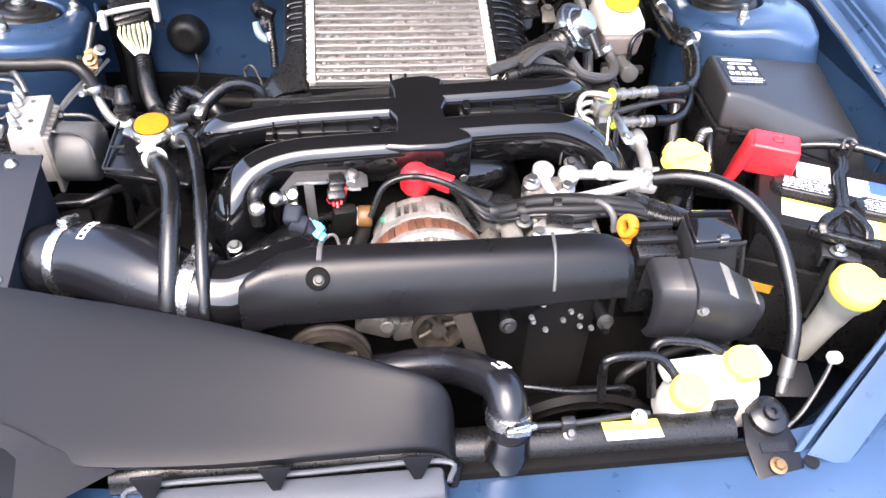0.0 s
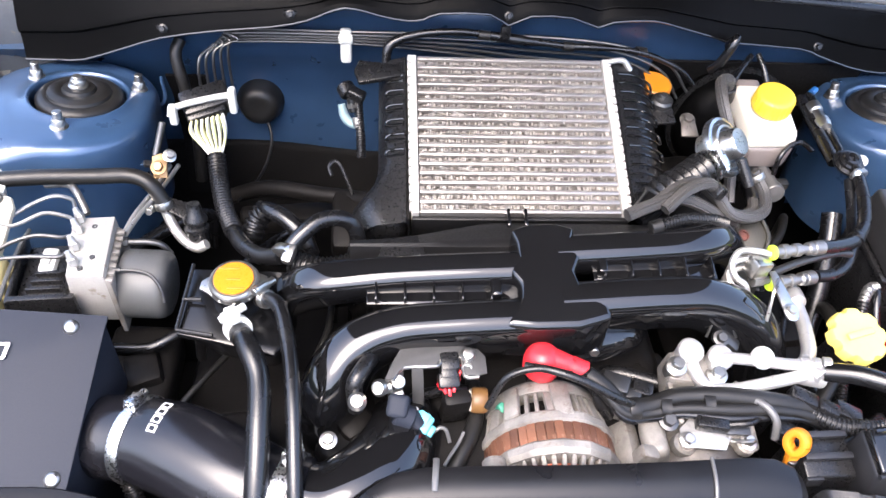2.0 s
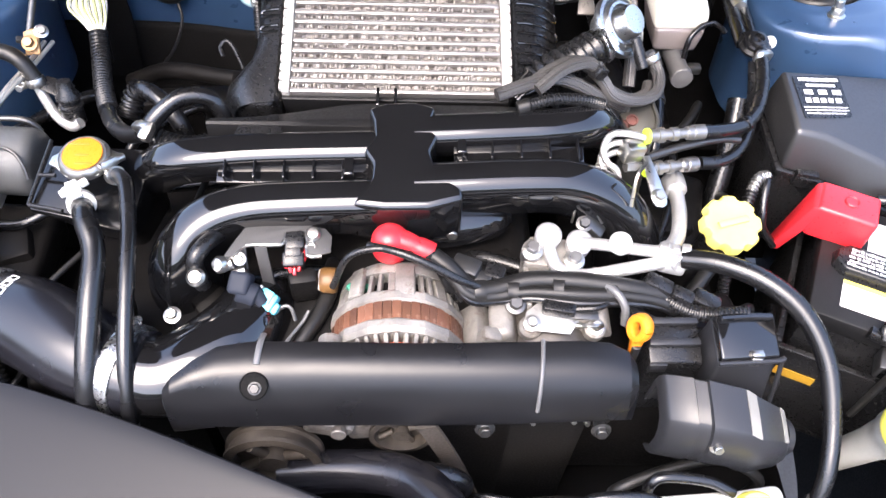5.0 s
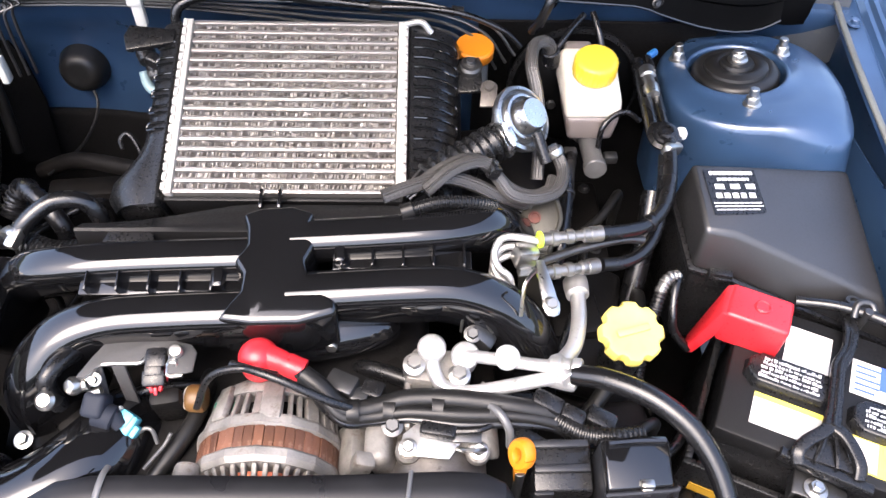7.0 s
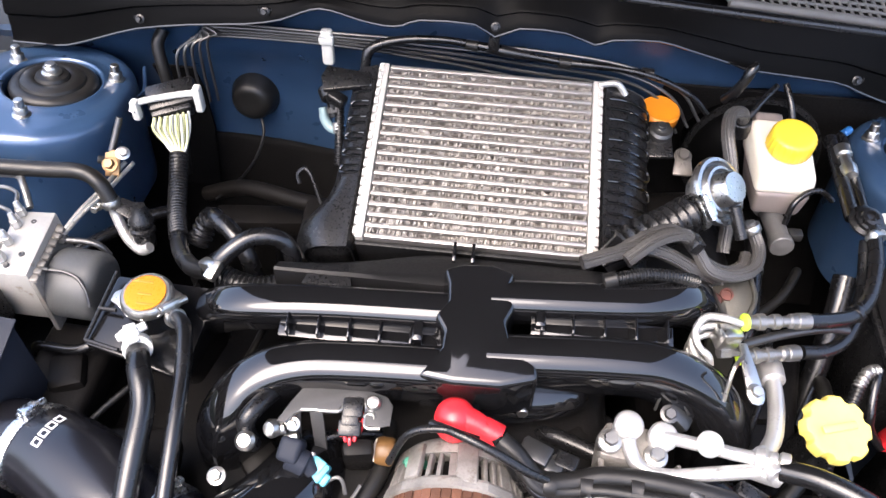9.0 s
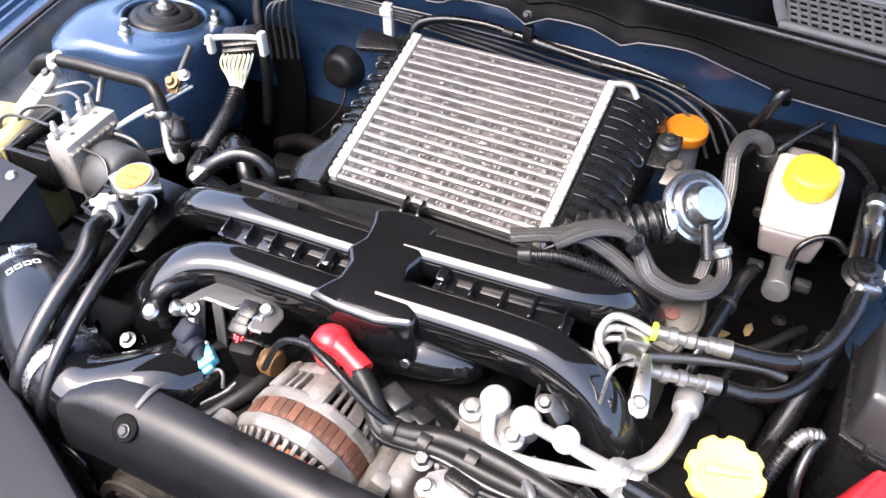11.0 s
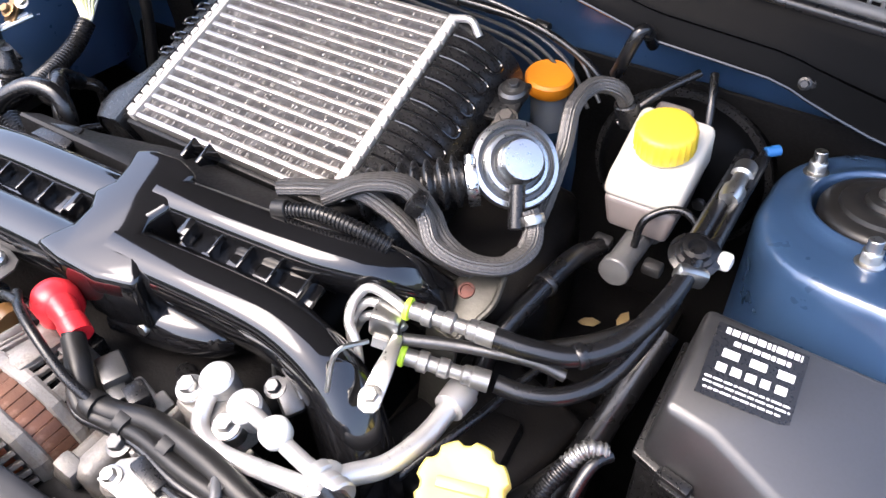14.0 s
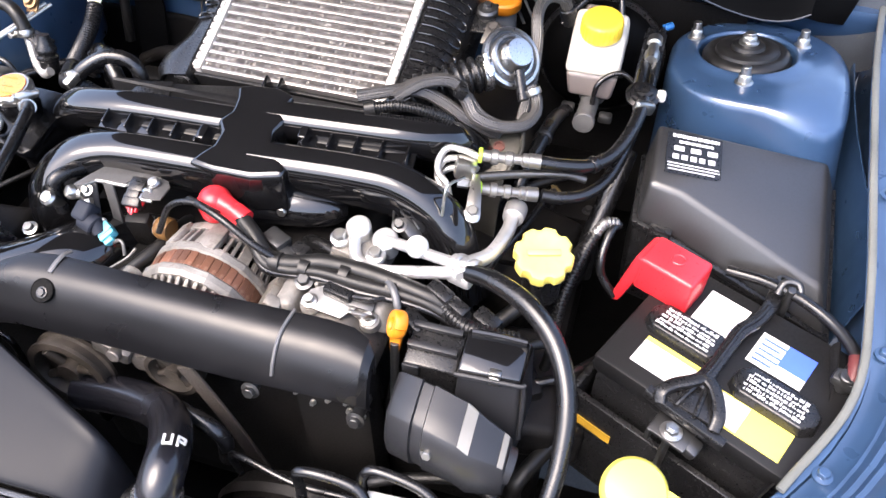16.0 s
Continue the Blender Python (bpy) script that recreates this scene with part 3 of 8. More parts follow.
part("foot", box((-0.715, 1.275, 1.122), (0.05, 0.06, 0.008), 0.002), SEAM, bhg)
part("bolt", hexbolt((-0.706, 1.268, 1.127), (0, 0, 1), 0.007), DARK_STEEL, bhg)

# Black disc laid on the panel paints the unlit inside of a hole.
solo("panel_hole", lathe((0.417, 0.428, 0.9735), (0, -0.05, 1), [(0, 0.0), (0, 0.0085), (0.0012, 0.0085), (0.0012, 0.0)], 20, False), BLACK_MATT, "black disc painting a dark hole in the front panel", "hole", kind="structure")

nose = [p for p in spline(RAIL_R, 4) if p.y < 0.60]
solo("nose_flange", sheet([[p + Vector((dx, -0.35 * dx, dz)) for p in nose] for dx, dz in ((0.014, -0.008), (0.03, -0.010), (0.055, -0.016), (0.060, -0.045))], 0.002), PAINT, "blue painted flange beside the headlamp", "flange", kind="structure")
hl = thing("headlamp", (0.56, 0.42, 0.84), "dark headlamp housing behind the front panel", "headlamp")
part("housing", hexa([(0.47, 0.33, 0.84), (0.68, 0.38, 0.84), (0.68, 0.56, 0.84), (0.58, 0.52, 0.84)], [(0.475, 0.34, 0.955), (0.67, 0.39, 0.985), (0.67, 0.55, 1.02), (0.585, 0.51, 1.015)], 0.01, 3), BLACK_MATT, hl)
part("lens_edge", tube([(0.478, 0.335, 0.957), (0.56, 0.352, 0.968), (0.672, 0.385, 0.986)], 0.006, 10), GREY_METAL, hl, "pale lens edge")

# Pillar panels wear a darkened colour that paints their shade.
for side in (-1, 1):
    rows = [[(side * x, y, z) for x, y, z in row] for row in (((0.625, 1.288, 1.08), (0.69, 1.280, 1.09), (0.735, 1.268, 1.12)), ((0.63, 1.302, 1.17), (0.695, 1.298, 1.18), (0.742, 1.292, 1.195)), ((0.635, 1.325, 1.225), (0.70, 1.325, 1.235), (0.752, 1.325, 1.24)), ((0.64, 1.42, 1.262), (0.70, 1.42, 1.270), (0.76, 1.42, 1.262)))]
    solo("hinge_pillar", sheet(smooth_rows([[Vector(p) for p in r] for r in rows], 3), 0.002), PILLAR_SHADE, "dusty pillar panel with its shade put in the colour", "pillar panel", kind="structure")

# ---- strut towers ----


def strut_tower(x, side):
    tw = thing("strut_tower", (x, 1.17, 0.9), "blue painted strut tower with black rubber mount", "strut tower", "strut towers")
    tilt = Vector((-side * 0.10, 0.11, 1)).normalized()
    c = Vector((x, 1.171, 1.174 if side > 0 else 1.165))
    u = Vector((1, 0, side * 0.10)).normalized()
    w = tilt.cross(u)
    rows = []
    bearings = (-180, -150, -130, -115, -84, -62, -51, -36, -15, 10, 30, 60, 90, 140, 180)
    reach = (0.093, 0.104, 0.112, 0.117, 0.122, 0.152, 0.166, 0.144, 0.124, 0.121, 0.122, 0.118, 0.116, 0.104, 0.093)
    # dome with the hole for the mount, squared off towards the front corner of the wing
    for r, h in ((0.0585, -0.034), (0.0585, -0.002), (0.060, 0.002), (0.063, 0.003), (0.0655, 0.0), (0.080, -0.0015), (0.096, -0.0025), (0.107, -0.0045), (0.1125, -0.0075), (0.1155, -0.012), (0.1172, -0.019), (0.1185, -0.032), (0.120, -0.055), (0.124, -0.10), (0.130, -0.16)):
        ring = []
        for k in range(73):
            a = 2 * math.pi * k / 72
            deg = math.degrees(math.atan2(math.sin(a), math.cos(a) * side))
            edge = sum(float(np.interp(((deg + d + 180) % 360) - 180, bearings, reach)) for d in (-8, -4, 0, 4, 8)) / 5
            rr = r * (1 + (edge / 0.116 - 1) * max(0.0, min(1.0, (r - 0.0655) / 0.047)))
            drop = 0.020 * max(0.0, rr - 0.125) / 0.04 if r < 0.117 else 0.012 * max(0.0, rr - 0.125) / 0.04
            ring.append(c + u * (rr * math.cos(a)) + w * (rr * math.sin(a)) + tilt * (h - drop))
        rows.append(ring)
    part("tower_panel", sheet([spline(r, 1) for r in rows], 0.002), PAINT, tw, angle=70.0)
    m = c + tilt * 0.003 + w * 0.003
    part("mount", lathe(m, tilt, [(-0.040, 0.050), (-0.014, 0.0545), (-0.007, 0.0545), (-0.002, 0.0510), (0.0005, 0.0450), (-0.0005, 0.0400), (0.003, 0.0385), (0.0055, 0.0330), (0.0065, 0.0250), (0.0045, 0.0215), (0.0085, 0.0195), (0.0095, 0.0150), (0.0095, 0.0)], 48), RUBBER_DULL, tw, "black rubber strut top mount")
    part("rod_nut", [*hexbolt(m + tilt * 0.010, tilt, 0.010, 0.008, 1.25), rod(m + tilt * 0.010, m + tilt * 0.024, 0.0068)], ZINC, tw, "zinc plated rod nut")
    for ang in (-92, 28, 148):
        a = radians(ang)
        p = c + u * (0.0765 * math.cos(a)) + w * (0.0765 * math.sin(a)) + tilt * -0.003
        part("stud_nut", [*hexbolt(p, tilt, 0.0085, 0.010, 1.3), rod(p, p + tilt * 0.023, 0.0056)], ZINC, tw, "zinc plated stud and nut")
    return tw


def apron(side, material, section):
    """The pressed panel that joins a strut tower to the wing."""
    rows = [[Vector((side * (x + dx), y, z)) for y, dx in ((0.86, 0.0), (0.95, 0.006), (1.02, 0.0), (1.10, -0.004), (1.18, -0.004), (1.26, 0.0), (1.33, 0.004))] for x, z in section]
    solo("apron", sheet(smooth_rows(rows, 3), 0.002), material, "pressed panel joining strut tower and wing", "apron", kind="structure")


apron(-1, DUSTY, ((0.712, 1.115), (0.700, 1.098), (0.676, 1.082), (0.652, 1.050), (0.640, 0.99), (0.632, 0.90)))
apron(1, PAINT, ((0.716, 1.120), (0.713, 1.08), (0.708, 1.03), (0.700, 0.985), (0.682, 0.955), (0.655, 0.90)))
lt = strut_tower(-0.555, -1)
part("seam", tube([(-0.473, 1.258, 1.138), (-0.462, 1.212, 1.128), (-0.490, 1.178, 1.136), (-0.521, 1.128, 1.128), (-0.58, 1.110, 1.128), (-0.634, 1.102, 1.133), (-0.675, 1.08, 1.138)], 0.0026, 8), PAINT, lt)
part("fluid_mark", tube([(-0.60, 1.085, 1.122), (-0.55, 1.074, 1.112), (-0.50, 1.082, 1.112), (-0.47, 1.10, 1.110)], 0.0016, 6), PAINT, lt)
strut_tower(0.560, 1)

# ---- intercooler ----
IC_O, IC_U, IC_W = Vector((-0.128, 0.966, 1.150)), Vector((1, 0, 0)), Vector((0, 0.941, 0.338)).normalized()
IC_N = IC_U.cross(IC_W)
IC_L, IC_D = 0.272, 0.232


def icp(u, w, h):
    return IC_O + IC_U * u + IC_W * w + IC_N * h


def ic_box(u0, u1, w0, w1, h0, h1, bevel=0.001):
    low = [icp(u0, w0, h0), icp(u1, w0, h0), icp(u1, w1, h0), icp(u0, w1, h0)]
    return hexa(low, [p + IC_N * (h1 - h0) for p in low], bevel)


ic = thing("intercooler", icp(IC_L / 2, IC_D / 2, -0.07), "top-mounted aluminium intercooler with black ribbed end tanks", "intercooler")
for u0, s in ((0.0035, -1), (IC_L - 0.0125, 1)):
    shapes = [ic_box(u0, u0 + 0.009, 0, IC_D, -0.065, 0.003, 0.0015)]
    edge = u0 if s < 0 else u0 + 0.009
    for i in range(19):
        shapes.append(ic_box(min(edge - s * 0.003, edge + s * 0.0030), max(edge - s * 0.003, edge + s * 0.0030), 0.0030 + i * 0.0121, 0.0133 + i * 0.0121, -0.004, 0.0046, 0.0018))
    part("end_plate", shapes, PLATE, ic, "bright crimped aluminium end plate")
PITCH = (IC_D - 0.008) / 17
for i in range(18):
    part("tube", ic_box(0.0135, IC_L - 0.0135, 0.0015 + i * PITCH, 0.0070 + i * PITCH, -0.058, 0.0015, 0.0012), TUBE, ic)
# Black block and dark dusty layer: shade between the fins, put into colour.
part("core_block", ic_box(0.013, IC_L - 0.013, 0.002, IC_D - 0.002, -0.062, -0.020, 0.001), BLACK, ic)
part("core_shade", ic_box(0.0136, IC_L - 0.0136, 0.002, IC_D - 0.002, -0.019, -0.0085, 0), surface("shaded_dusty_core", (0.16, 0.15, 0.138), 0.7, vary=0.5, stains=80, spec=0.2), ic, "dusty layer darkened as the shade between the fins")
rng = random.Random(4)
part("front_skirt", ic_box(0.004, IC_L - 0.004, -0.0065, -0.0010, -0.062, -0.0030, 0.0015), BLACK_MATT, ic, "black skirt below the front edge")
fin = bmesh.new()
for i in range(17):
    w0, w1 = 0.0070 + i * PITCH, 0.0015 + (i + 1) * PITCH
    n = 200
    prev = None
    for k in range(n + 1):
        u = 0.0135 + (IC_L - 0.027) * k / n
        side = k % 2
        wa, wb = (w0, w0 + 0.0012) if side else (w1, w1 - 0.0012)
        top = -0.0012 - rng.random() * 0.0012
        lean = rng.gauss(0, 0.00035)
        cur = [fin.verts.new(icp(u + lean, w0, top)), fin.verts.new(icp(u + 0.0006 - lean, w1, top)), fin.verts.new(icp(u + 0.0006, w1, -0.02)), fin.verts.new(icp(u, w0, -0.02))]
        fin.faces.new(cur)
        if prev and (k % 2 or rng.random() < 0.55):
            deep = 0.0006 + 0.0042 * rng.random() ** 2
            a0, a1 = rng.uniform(0.0, 0.18), rng.uniform(0.82, 1.0)
            fin.faces.new([fin.verts.new(p.co.lerp(q.co, f) - IC_N * deep) for p, q, f in ((prev[0], prev[1], a0), (cur[0], cur[1], a0), (cur[0], cur[1], a1), (prev[0], prev[1], a1))])
        prev = cur
        if rng.random() < 0.10:
            sz = 0.0004 + 0.0013 * rng.random() ** 2.5
            wc = w0 + (w1 - w0) * rng.random()
            q = [fin.verts.new(icp(u + a * sz, wc + b * sz * 0.8, -0.0005 + rng.uniform(-0.001, 0.0012))) for a, b in ((-1, -1), (1, -0.7), (0.8, 1), (-0.9, 0.8))]
            fin.faces.new(q)
tagged(part("fin_pack", fin, FIN, ic, "dusty grey cooling fins with bent tips"), kind="stuff")


def tank_skin(cols, w0, w1, front_extra=None, steps=10):
    rows = []
    for j in range(steps + 1):
        w = w0 + (w1 - w0) * j / steps
        rows.append([icp(u + (front_extra(w) if front_extra else 0) * f, w, h) for u, h, f in cols])
    return sheet([spline(r, 3) for r in rows], 0.002)


def bulb(w):
    return -0.034 * math.exp(-((w - 0.012) / 0.035) ** 2)


part("end_tank", [tank_skin([(0.002, -0.075, 0), (0.0, -0.004, 0), (-0.010, -0.001, 0.2), (-0.024, -0.008, 0.7), (-0.034, -0.03, 1.0), (-0.036, -0.06, 1), (-0.03, -0.09, 0.9)], -0.012, 0.228, bulb, 14),
                  box(icp(-0.03, 0.012, -0.045), (0.062, 0.05, 0.06), 0.018, (20, 0, 0), 4)], BLACK, ic, "black plastic end tank")
part("end_tank", tank_skin([(0.268, -0.075, 0), (0.272, -0.004, 0), (0.285, 0.0, 0), (0.305, -0.006, 0), (0.325, -0.022, 0), (0.336, -0.05, 0), (0.336, -0.09, 0)], 0.0, 0.228), BLACK, ic, "black ribbed plastic end tank")


def tank_loop(us, w, dw):
    hs = {"l": lambda u: -0.0005 - 9.0 * (u) ** 2 * (1 if u < 0 else 0), "r": lambda u: 0.0015 - 12.0 * max(0, u - 0.285) ** 2}
    f = hs["l"] if us[0] < 0.1 else hs["r"]
    pts = [icp(u, w - dw, f(u) + 0.0024) for u in us] + [icp(us[-1] + (0.003 if us[-1] > 0.1 else -0.003), w, f(us[-1]))] + [icp(u, w + dw, f(u) + 0.0024) for u in us[::-1]]
    return tube(pts, 0.0017, 8, 3)


for i in range(7):
    part("rib", tank_loop([0.279, 0.295, 0.312, 0.327], 0.036 + i * 0.0275, 0.0068), BLACK_GLOSS, ic)
for i in range(6):
    part("rib", tank_loop([-0.005, -0.014, -0.024], 0.085 + i * 0.022, 0.0042), BLACK_GLOSS, ic)
part("mounting_flap", [prism([(0, 0), (0.055, 0.012), (0.055, 0.030), (0.0, 0.036), (-0.006, 0.02)], icp(-0.062, 0.185, -0.004), IC_U, IC_W, 0.008, 0.002)], BLACK, ic)
part("pipe_stub", tube([icp(IC_L - 0.006, IC_D - 0.006, 0.004), icp(IC_L + 0.015, IC_D - 0.004, 0.006), icp(IC_L + 0.027, IC_D - 0.012, -0.004)], 0.004, 10), ALU_PIPE, ic)

# ---- intake manifold: four runners into a centre plenum ----
mf = thing("intake_manifold", (0.03, 0.85, 1.03), "glossy black intake manifold with four runners", "intake manifold")
RUN = (
    ([(0.03, 0.813, 1.133), (-0.09, 0.809, 1.130), (-0.146, 0.804, 1.127), (-0.184, 0.792, 1.116), (-0.207, 0.772, 1.092), (-0.213, 0.764, 1.062), (-0.214, 0.764, 1.02)], [0.0245, 0.0245, 0.0250, 0.0265, 0.0280, 0.0285, 0.0285]),
    ([(0.03, 0.868, 1.158), (-0.12, 0.864, 1.154), (-0.188, 0.862, 1.148), (-0.234, 0.866, 1.134), (-0.268, 0.880, 1.10)], [0.0205, 0.0205, 0.0212, 0.022, 0.022]),
    ([(0.03, 0.829, 1.138), (0.15, 0.836, 1.140), (0.202, 0.838, 1.134), (0.245, 0.832, 1.110), (0.270, 0.818, 1.072), (0.280, 0.812, 1.02)], [0.0245, 0.0245, 0.0250, 0.0265, 0.027, 0.027]),
    ([(0.03, 0.884, 1.164), (0.13, 0.890, 1.166), (0.190, 0.898, 1.164), (0.234, 0.918, 1.150), (0.264, 0.942, 1.110)], [0.0205, 0.0205, 0.0212, 0.023, 0.023]),
)
for pts, r in RUN:
    part("runner", tube(pts, r, 36, 8, flat=1.38 if r[0] > 0.022 else 1.12, up=(0, -0.22, 0.97), power=2.7), BLACK_GLOSS, mf)
top = [(-0.034, 0.790), (0.000, 0.786), (0.045, 0.787), (0.082, 0.797), (0.079, 0.809), (0.052, 0.834), (0.047, 0.850), (0.056, 0.866), (0.047, 0.884), (0.054, 0.902), (0.030, 0.909), (0.000, 0.907), (-0.020, 0.900), (-0.014, 0.884), (-0.012, 0.866), (-0.024, 0.850), (-0.013, 0.836), (-0.014, 0.818), (-0.024, 0.806)]


def top_z(y):
    return 1.1645 + (y - 0.80) * 0.27


part("plenum", hexa([Vector((x, y, 1.105)) for x, y in top], [Vector((x, y, top_z(y))) for x, y in top], 0.0085, 4), BLACK_GLOSS, mf, "flat-topped glossy black plenum", angle=50.0)
part("lower_plenum", tube([(0.03, 0.812, 1.098), (0.085, 0.822, 1.094), (0.120, 0.831, 1.090), (0.136, 0.836, 1.088)], [0.027, 0.025, 0.020, 0.010], 24), BLACK_GLOSS, mf)
for x0, x1, y, z in ((-0.176, -0.012, 0.838, 1.157), (0.072, 0.212, 0.863, 1.166)):
    part("web", box(((x0 + x1) / 2, y, z - 0.007), (x1 - x0, 0.022, 0.006), 0.001, (14, 0, 0)), BLACK_GLOSS, mf)
    for i in range(5):
        part("rib", box((x0 + 0.010 + i * 0.0305, y, z - 0.001), (0.0024, 0.024, 0.018), 0.0006, (14, 0, 0)), BLACK_GLOSS, mf)
    part("clip", box((x0 + (0.138 if x0 < 0 else 0.008), y, z + 0.004), (0.010, 0.020, 0.014), 0.002, (14, 0, 0)), BLACK_GLOSS, mf)
part("bolt", hexbolt((0.0715, 0.80, 1.105), (0, -1, 0.2), 0.006), ZINC, mf)

# black air guide between manifold and intercooler
ag = thing("air_guide", (0.0, 0.93, 1.10), "black plastic air guide in front of the intercooler", "air guide")
part("panel", sheet(smooth_rows([[(x, 0.894 + (y - 0.894) * wd, z + 0.004 * (1 - wd)) for x, wd in ((-0.195, 0.45), (-0.16, 0.5), (-0.12, 0.62), (-0.07, 0.86), (-0.03, 1.0), (0.04, 1.0), (0.12, 1.0), (0.20, 0.95))] for y, z in ((0.964, 1.10), (0.962, 1.132), (0.950, 1.150), (0.922, 1.160), (0.898, 1.164), (0.894, 1.13))], 3), 0.003), BLACK_MATT, ag)
for x in (-0.012, 0.008):
    part("tab", box((x, 0.950, 1.155), (0.004, 0.022, 0.022), 0.001, (20, 0, 0)), BLACK_GLOSS, ag)

part("flap", hexa([(-0.164, 0.884, 1.160), (-0.112, 0.886, 1.160), (-0.120, 0.914, 1.163), (-0.158, 0.905, 1.162)], [(-0.164, 0.884, 1.1635), (-0.112, 0.886, 1.1635), (-0.120, 0.914, 1.1665), (-0.158, 0.905, 1.1655)], 0.001), BLACK, ag, "flat satin corner flap")

# ---- engine mass underneath ----
# Engine masses coloured near black, which paints the shade of the depth.
eng = thing("engine_block", (0.0, 0.85, 0.66), "engine block, near black with deep shade in its colour", "engine")
part("crankcase", box((0.0, 0.84, 0.88), (0.34, 0.40, 0.36), 0.03, seg=3), SHADED_GRIME, eng)
part("cylinder_head", box((-0.30, 0.83, 0.84), (0.20, 0.36, 0.22), 0.02), SHADED_GRIME, eng)
part("cylinder_head", box((0.32, 0.86, 0.84), (0.20, 0.36, 0.22), 0.02), SHADED_GRIME, eng)
part("gearbox", [box((0.0, 1.12, 0.82), (0.30, 0.30, 0.26), 0.04, seg=3), box((-0.12, 1.02, 0.93), (0.12, 0.14, 0.10), 0.02)], SHADED_GRIME, eng)
part("turbo_shield", box((0.24, 1.08, 1.0), (0.16, 0.18, 0.18), 0.03, (10, 0, 10), 3), SHADED_GRIME, eng)
# Case coloured near black to paint the dark void below the belt cover.
part("front_case", box((0.02, 0.665, 0.86), (0.42, 0.05, 0.34), 0.02), surface("shaded_case", (0.0105, 0.010, 0.0098), 0.6, vary=0.4, grain=0.3, spec=0.12), eng)

# ---- belt cover ----
HOLE_BLACK = surface("painted_hole_black", (0.002, 0.002, 0.002), 0.7, vary=0.1, spec=0.1)
bc = thing("belt_cover", (0.02, 0.62, 1.02), "satin black plastic belt cover across the engine front", "belt cover")
SEC = [(0.0, -0.022), (0.0, -0.004), (0.03, -0.0005), (0.14, -0.0004), (0.30, -0.0012), (0.45, -0.0038), (0.58, -0.0088), (0.69, -0.0162), (0.78, -0.0240), (0.86, -0.0325), (0.92, -0.0410), (0.965, -0.0500), (0.99, -0.0565), (1.0, -0.0610), (0.96, -0.0650)]


def cover_z(y, lift=0.0):
    """Height of the cover's skin in its middle."""
    return 1.128 + lift + float(np.interp((0.651 - y) / 0.057, [q[0] for q in SEC[2:14]], [q[1] for q in SEC[2:14]]))


rows = []
for x, yr, yf, zt in ((-0.200, 0.608, 0.600, 1.094), (-0.198, 0.613, 0.596, 1.106), (-0.190, 0.620, 0.594, 1.115), (-0.172, 0.633, 0.593, 1.122), (-0.150, 0.646, 0.593, 1.126), (-0.12, 0.651, 0.593, 1.127), (-0.06, 0.651, 0.594, 1.128), (0.03, 0.650, 0.594, 1.128),
                      (0.10, 0.651, 0.594, 1.128), (0.19, 0.655, 0.595, 1.126), (0.218, 0.654, 0.596, 1.124), (0.236, 0.647, 0.598, 1.120), (0.244, 0.637, 0.602, 1.113), (0.246, 0.630, 0.606, 1.104)):
    rows.append([Vector((x, yr + (yf - yr) * f, zt + h * ((0.9 if x < -0.19 else 1.0) - 0.22 * max(0.0, min(1.0, (x - 0.08) / 0.15))))) for f, h in SEC])
part("shell", sheet([spline(r, 2) for r in rows], 0.003), COVER, bc, angle=16.0)
hole = Vector((-0.1135, 0.6120, cover_z(0.6120))) + Vector((0, -0.55, 0.83)) * 0.0022
# Slightly raised black disc paints the shade inside the screw hole.
part("recess", lathe(hole, (0, -0.55, 0.83), [(-0.005, 0.0125), (0.0008, 0.0132), (0.0014, 0.0122), (0.0010, 0.0118), (0.0008, 0.0)], 28), HOLE_BLACK, bc, "black disc painting the shade of the screw hole")
part("screw", hexbolt(hole + Vector((0.001, -0.0025, 0.0002)), (0, -0.55, 0.83), 0.0048, 0.002, 1.3), PUMP, bc, "small dark cover screw")
part("seam", tube([(0.154 - 0.1 * (0.655 - y), y, 1.1278 + 0.89 * (cover_z(y) - 1.128)) for y in (0.654, 0.645, 0.635, 0.625, 0.616, 0.608, 0.602, 0.598)], 0.0020, 8), GREY_METAL, bc, "raised light seam")
part("strap", tube([(-0.1090, 0.660, 1.124), (-0.1098, 0.651, 1.1282), (-0.111, 0.640, cover_z(0.640, 0.0006)), (-0.112, 0.627, cover_z(0.627, 0.0006))], 0.0030, 10, flat=0.5, up=(0, 0, 1)), GREY_METAL, bc, "narrow grey strap to the screw")
part("seam", tube([(-0.1135, y, cover_z(y, 0.0002)) for y in (0.600, 0.598, 0.596)], 0.0009, 6), BLACK, bc)

# ---- alternator ----
al = thing("alternator", (0.02, 0.71, 1.01), "weathered alternator with rusty stator ring", "alternator")
AC = Vector((0.0148, 0.0, 1.0490))
FWD = Vector((0, -1, 0))
AR = 0.0705
AK = AR / 0.079


def at_y(y):
    return Vector((AC.x, y - 0.0135, AC.z))


def ring_bar(deg, y0, y1, r0, r1, wid, deep=0.007):
    """A bar along the housing at an angle round the shaft."""
    a = radians(deg)
    d = Vector((math.cos(a), 0, math.sin(a)))
    s = Vector((-math.sin(a), 0, math.cos(a)))
    p0, p1 = at_y(y0) + d * r0, at_y(y1) + d * r1
    low = [p0 - s * wid - d * deep, p0 + s * wid - d * deep, p1 + s * wid - d * deep, p1 - s * wid - d * deep]
    return hexa(low, [q + d * deep for q in low], 0.0007, 1)


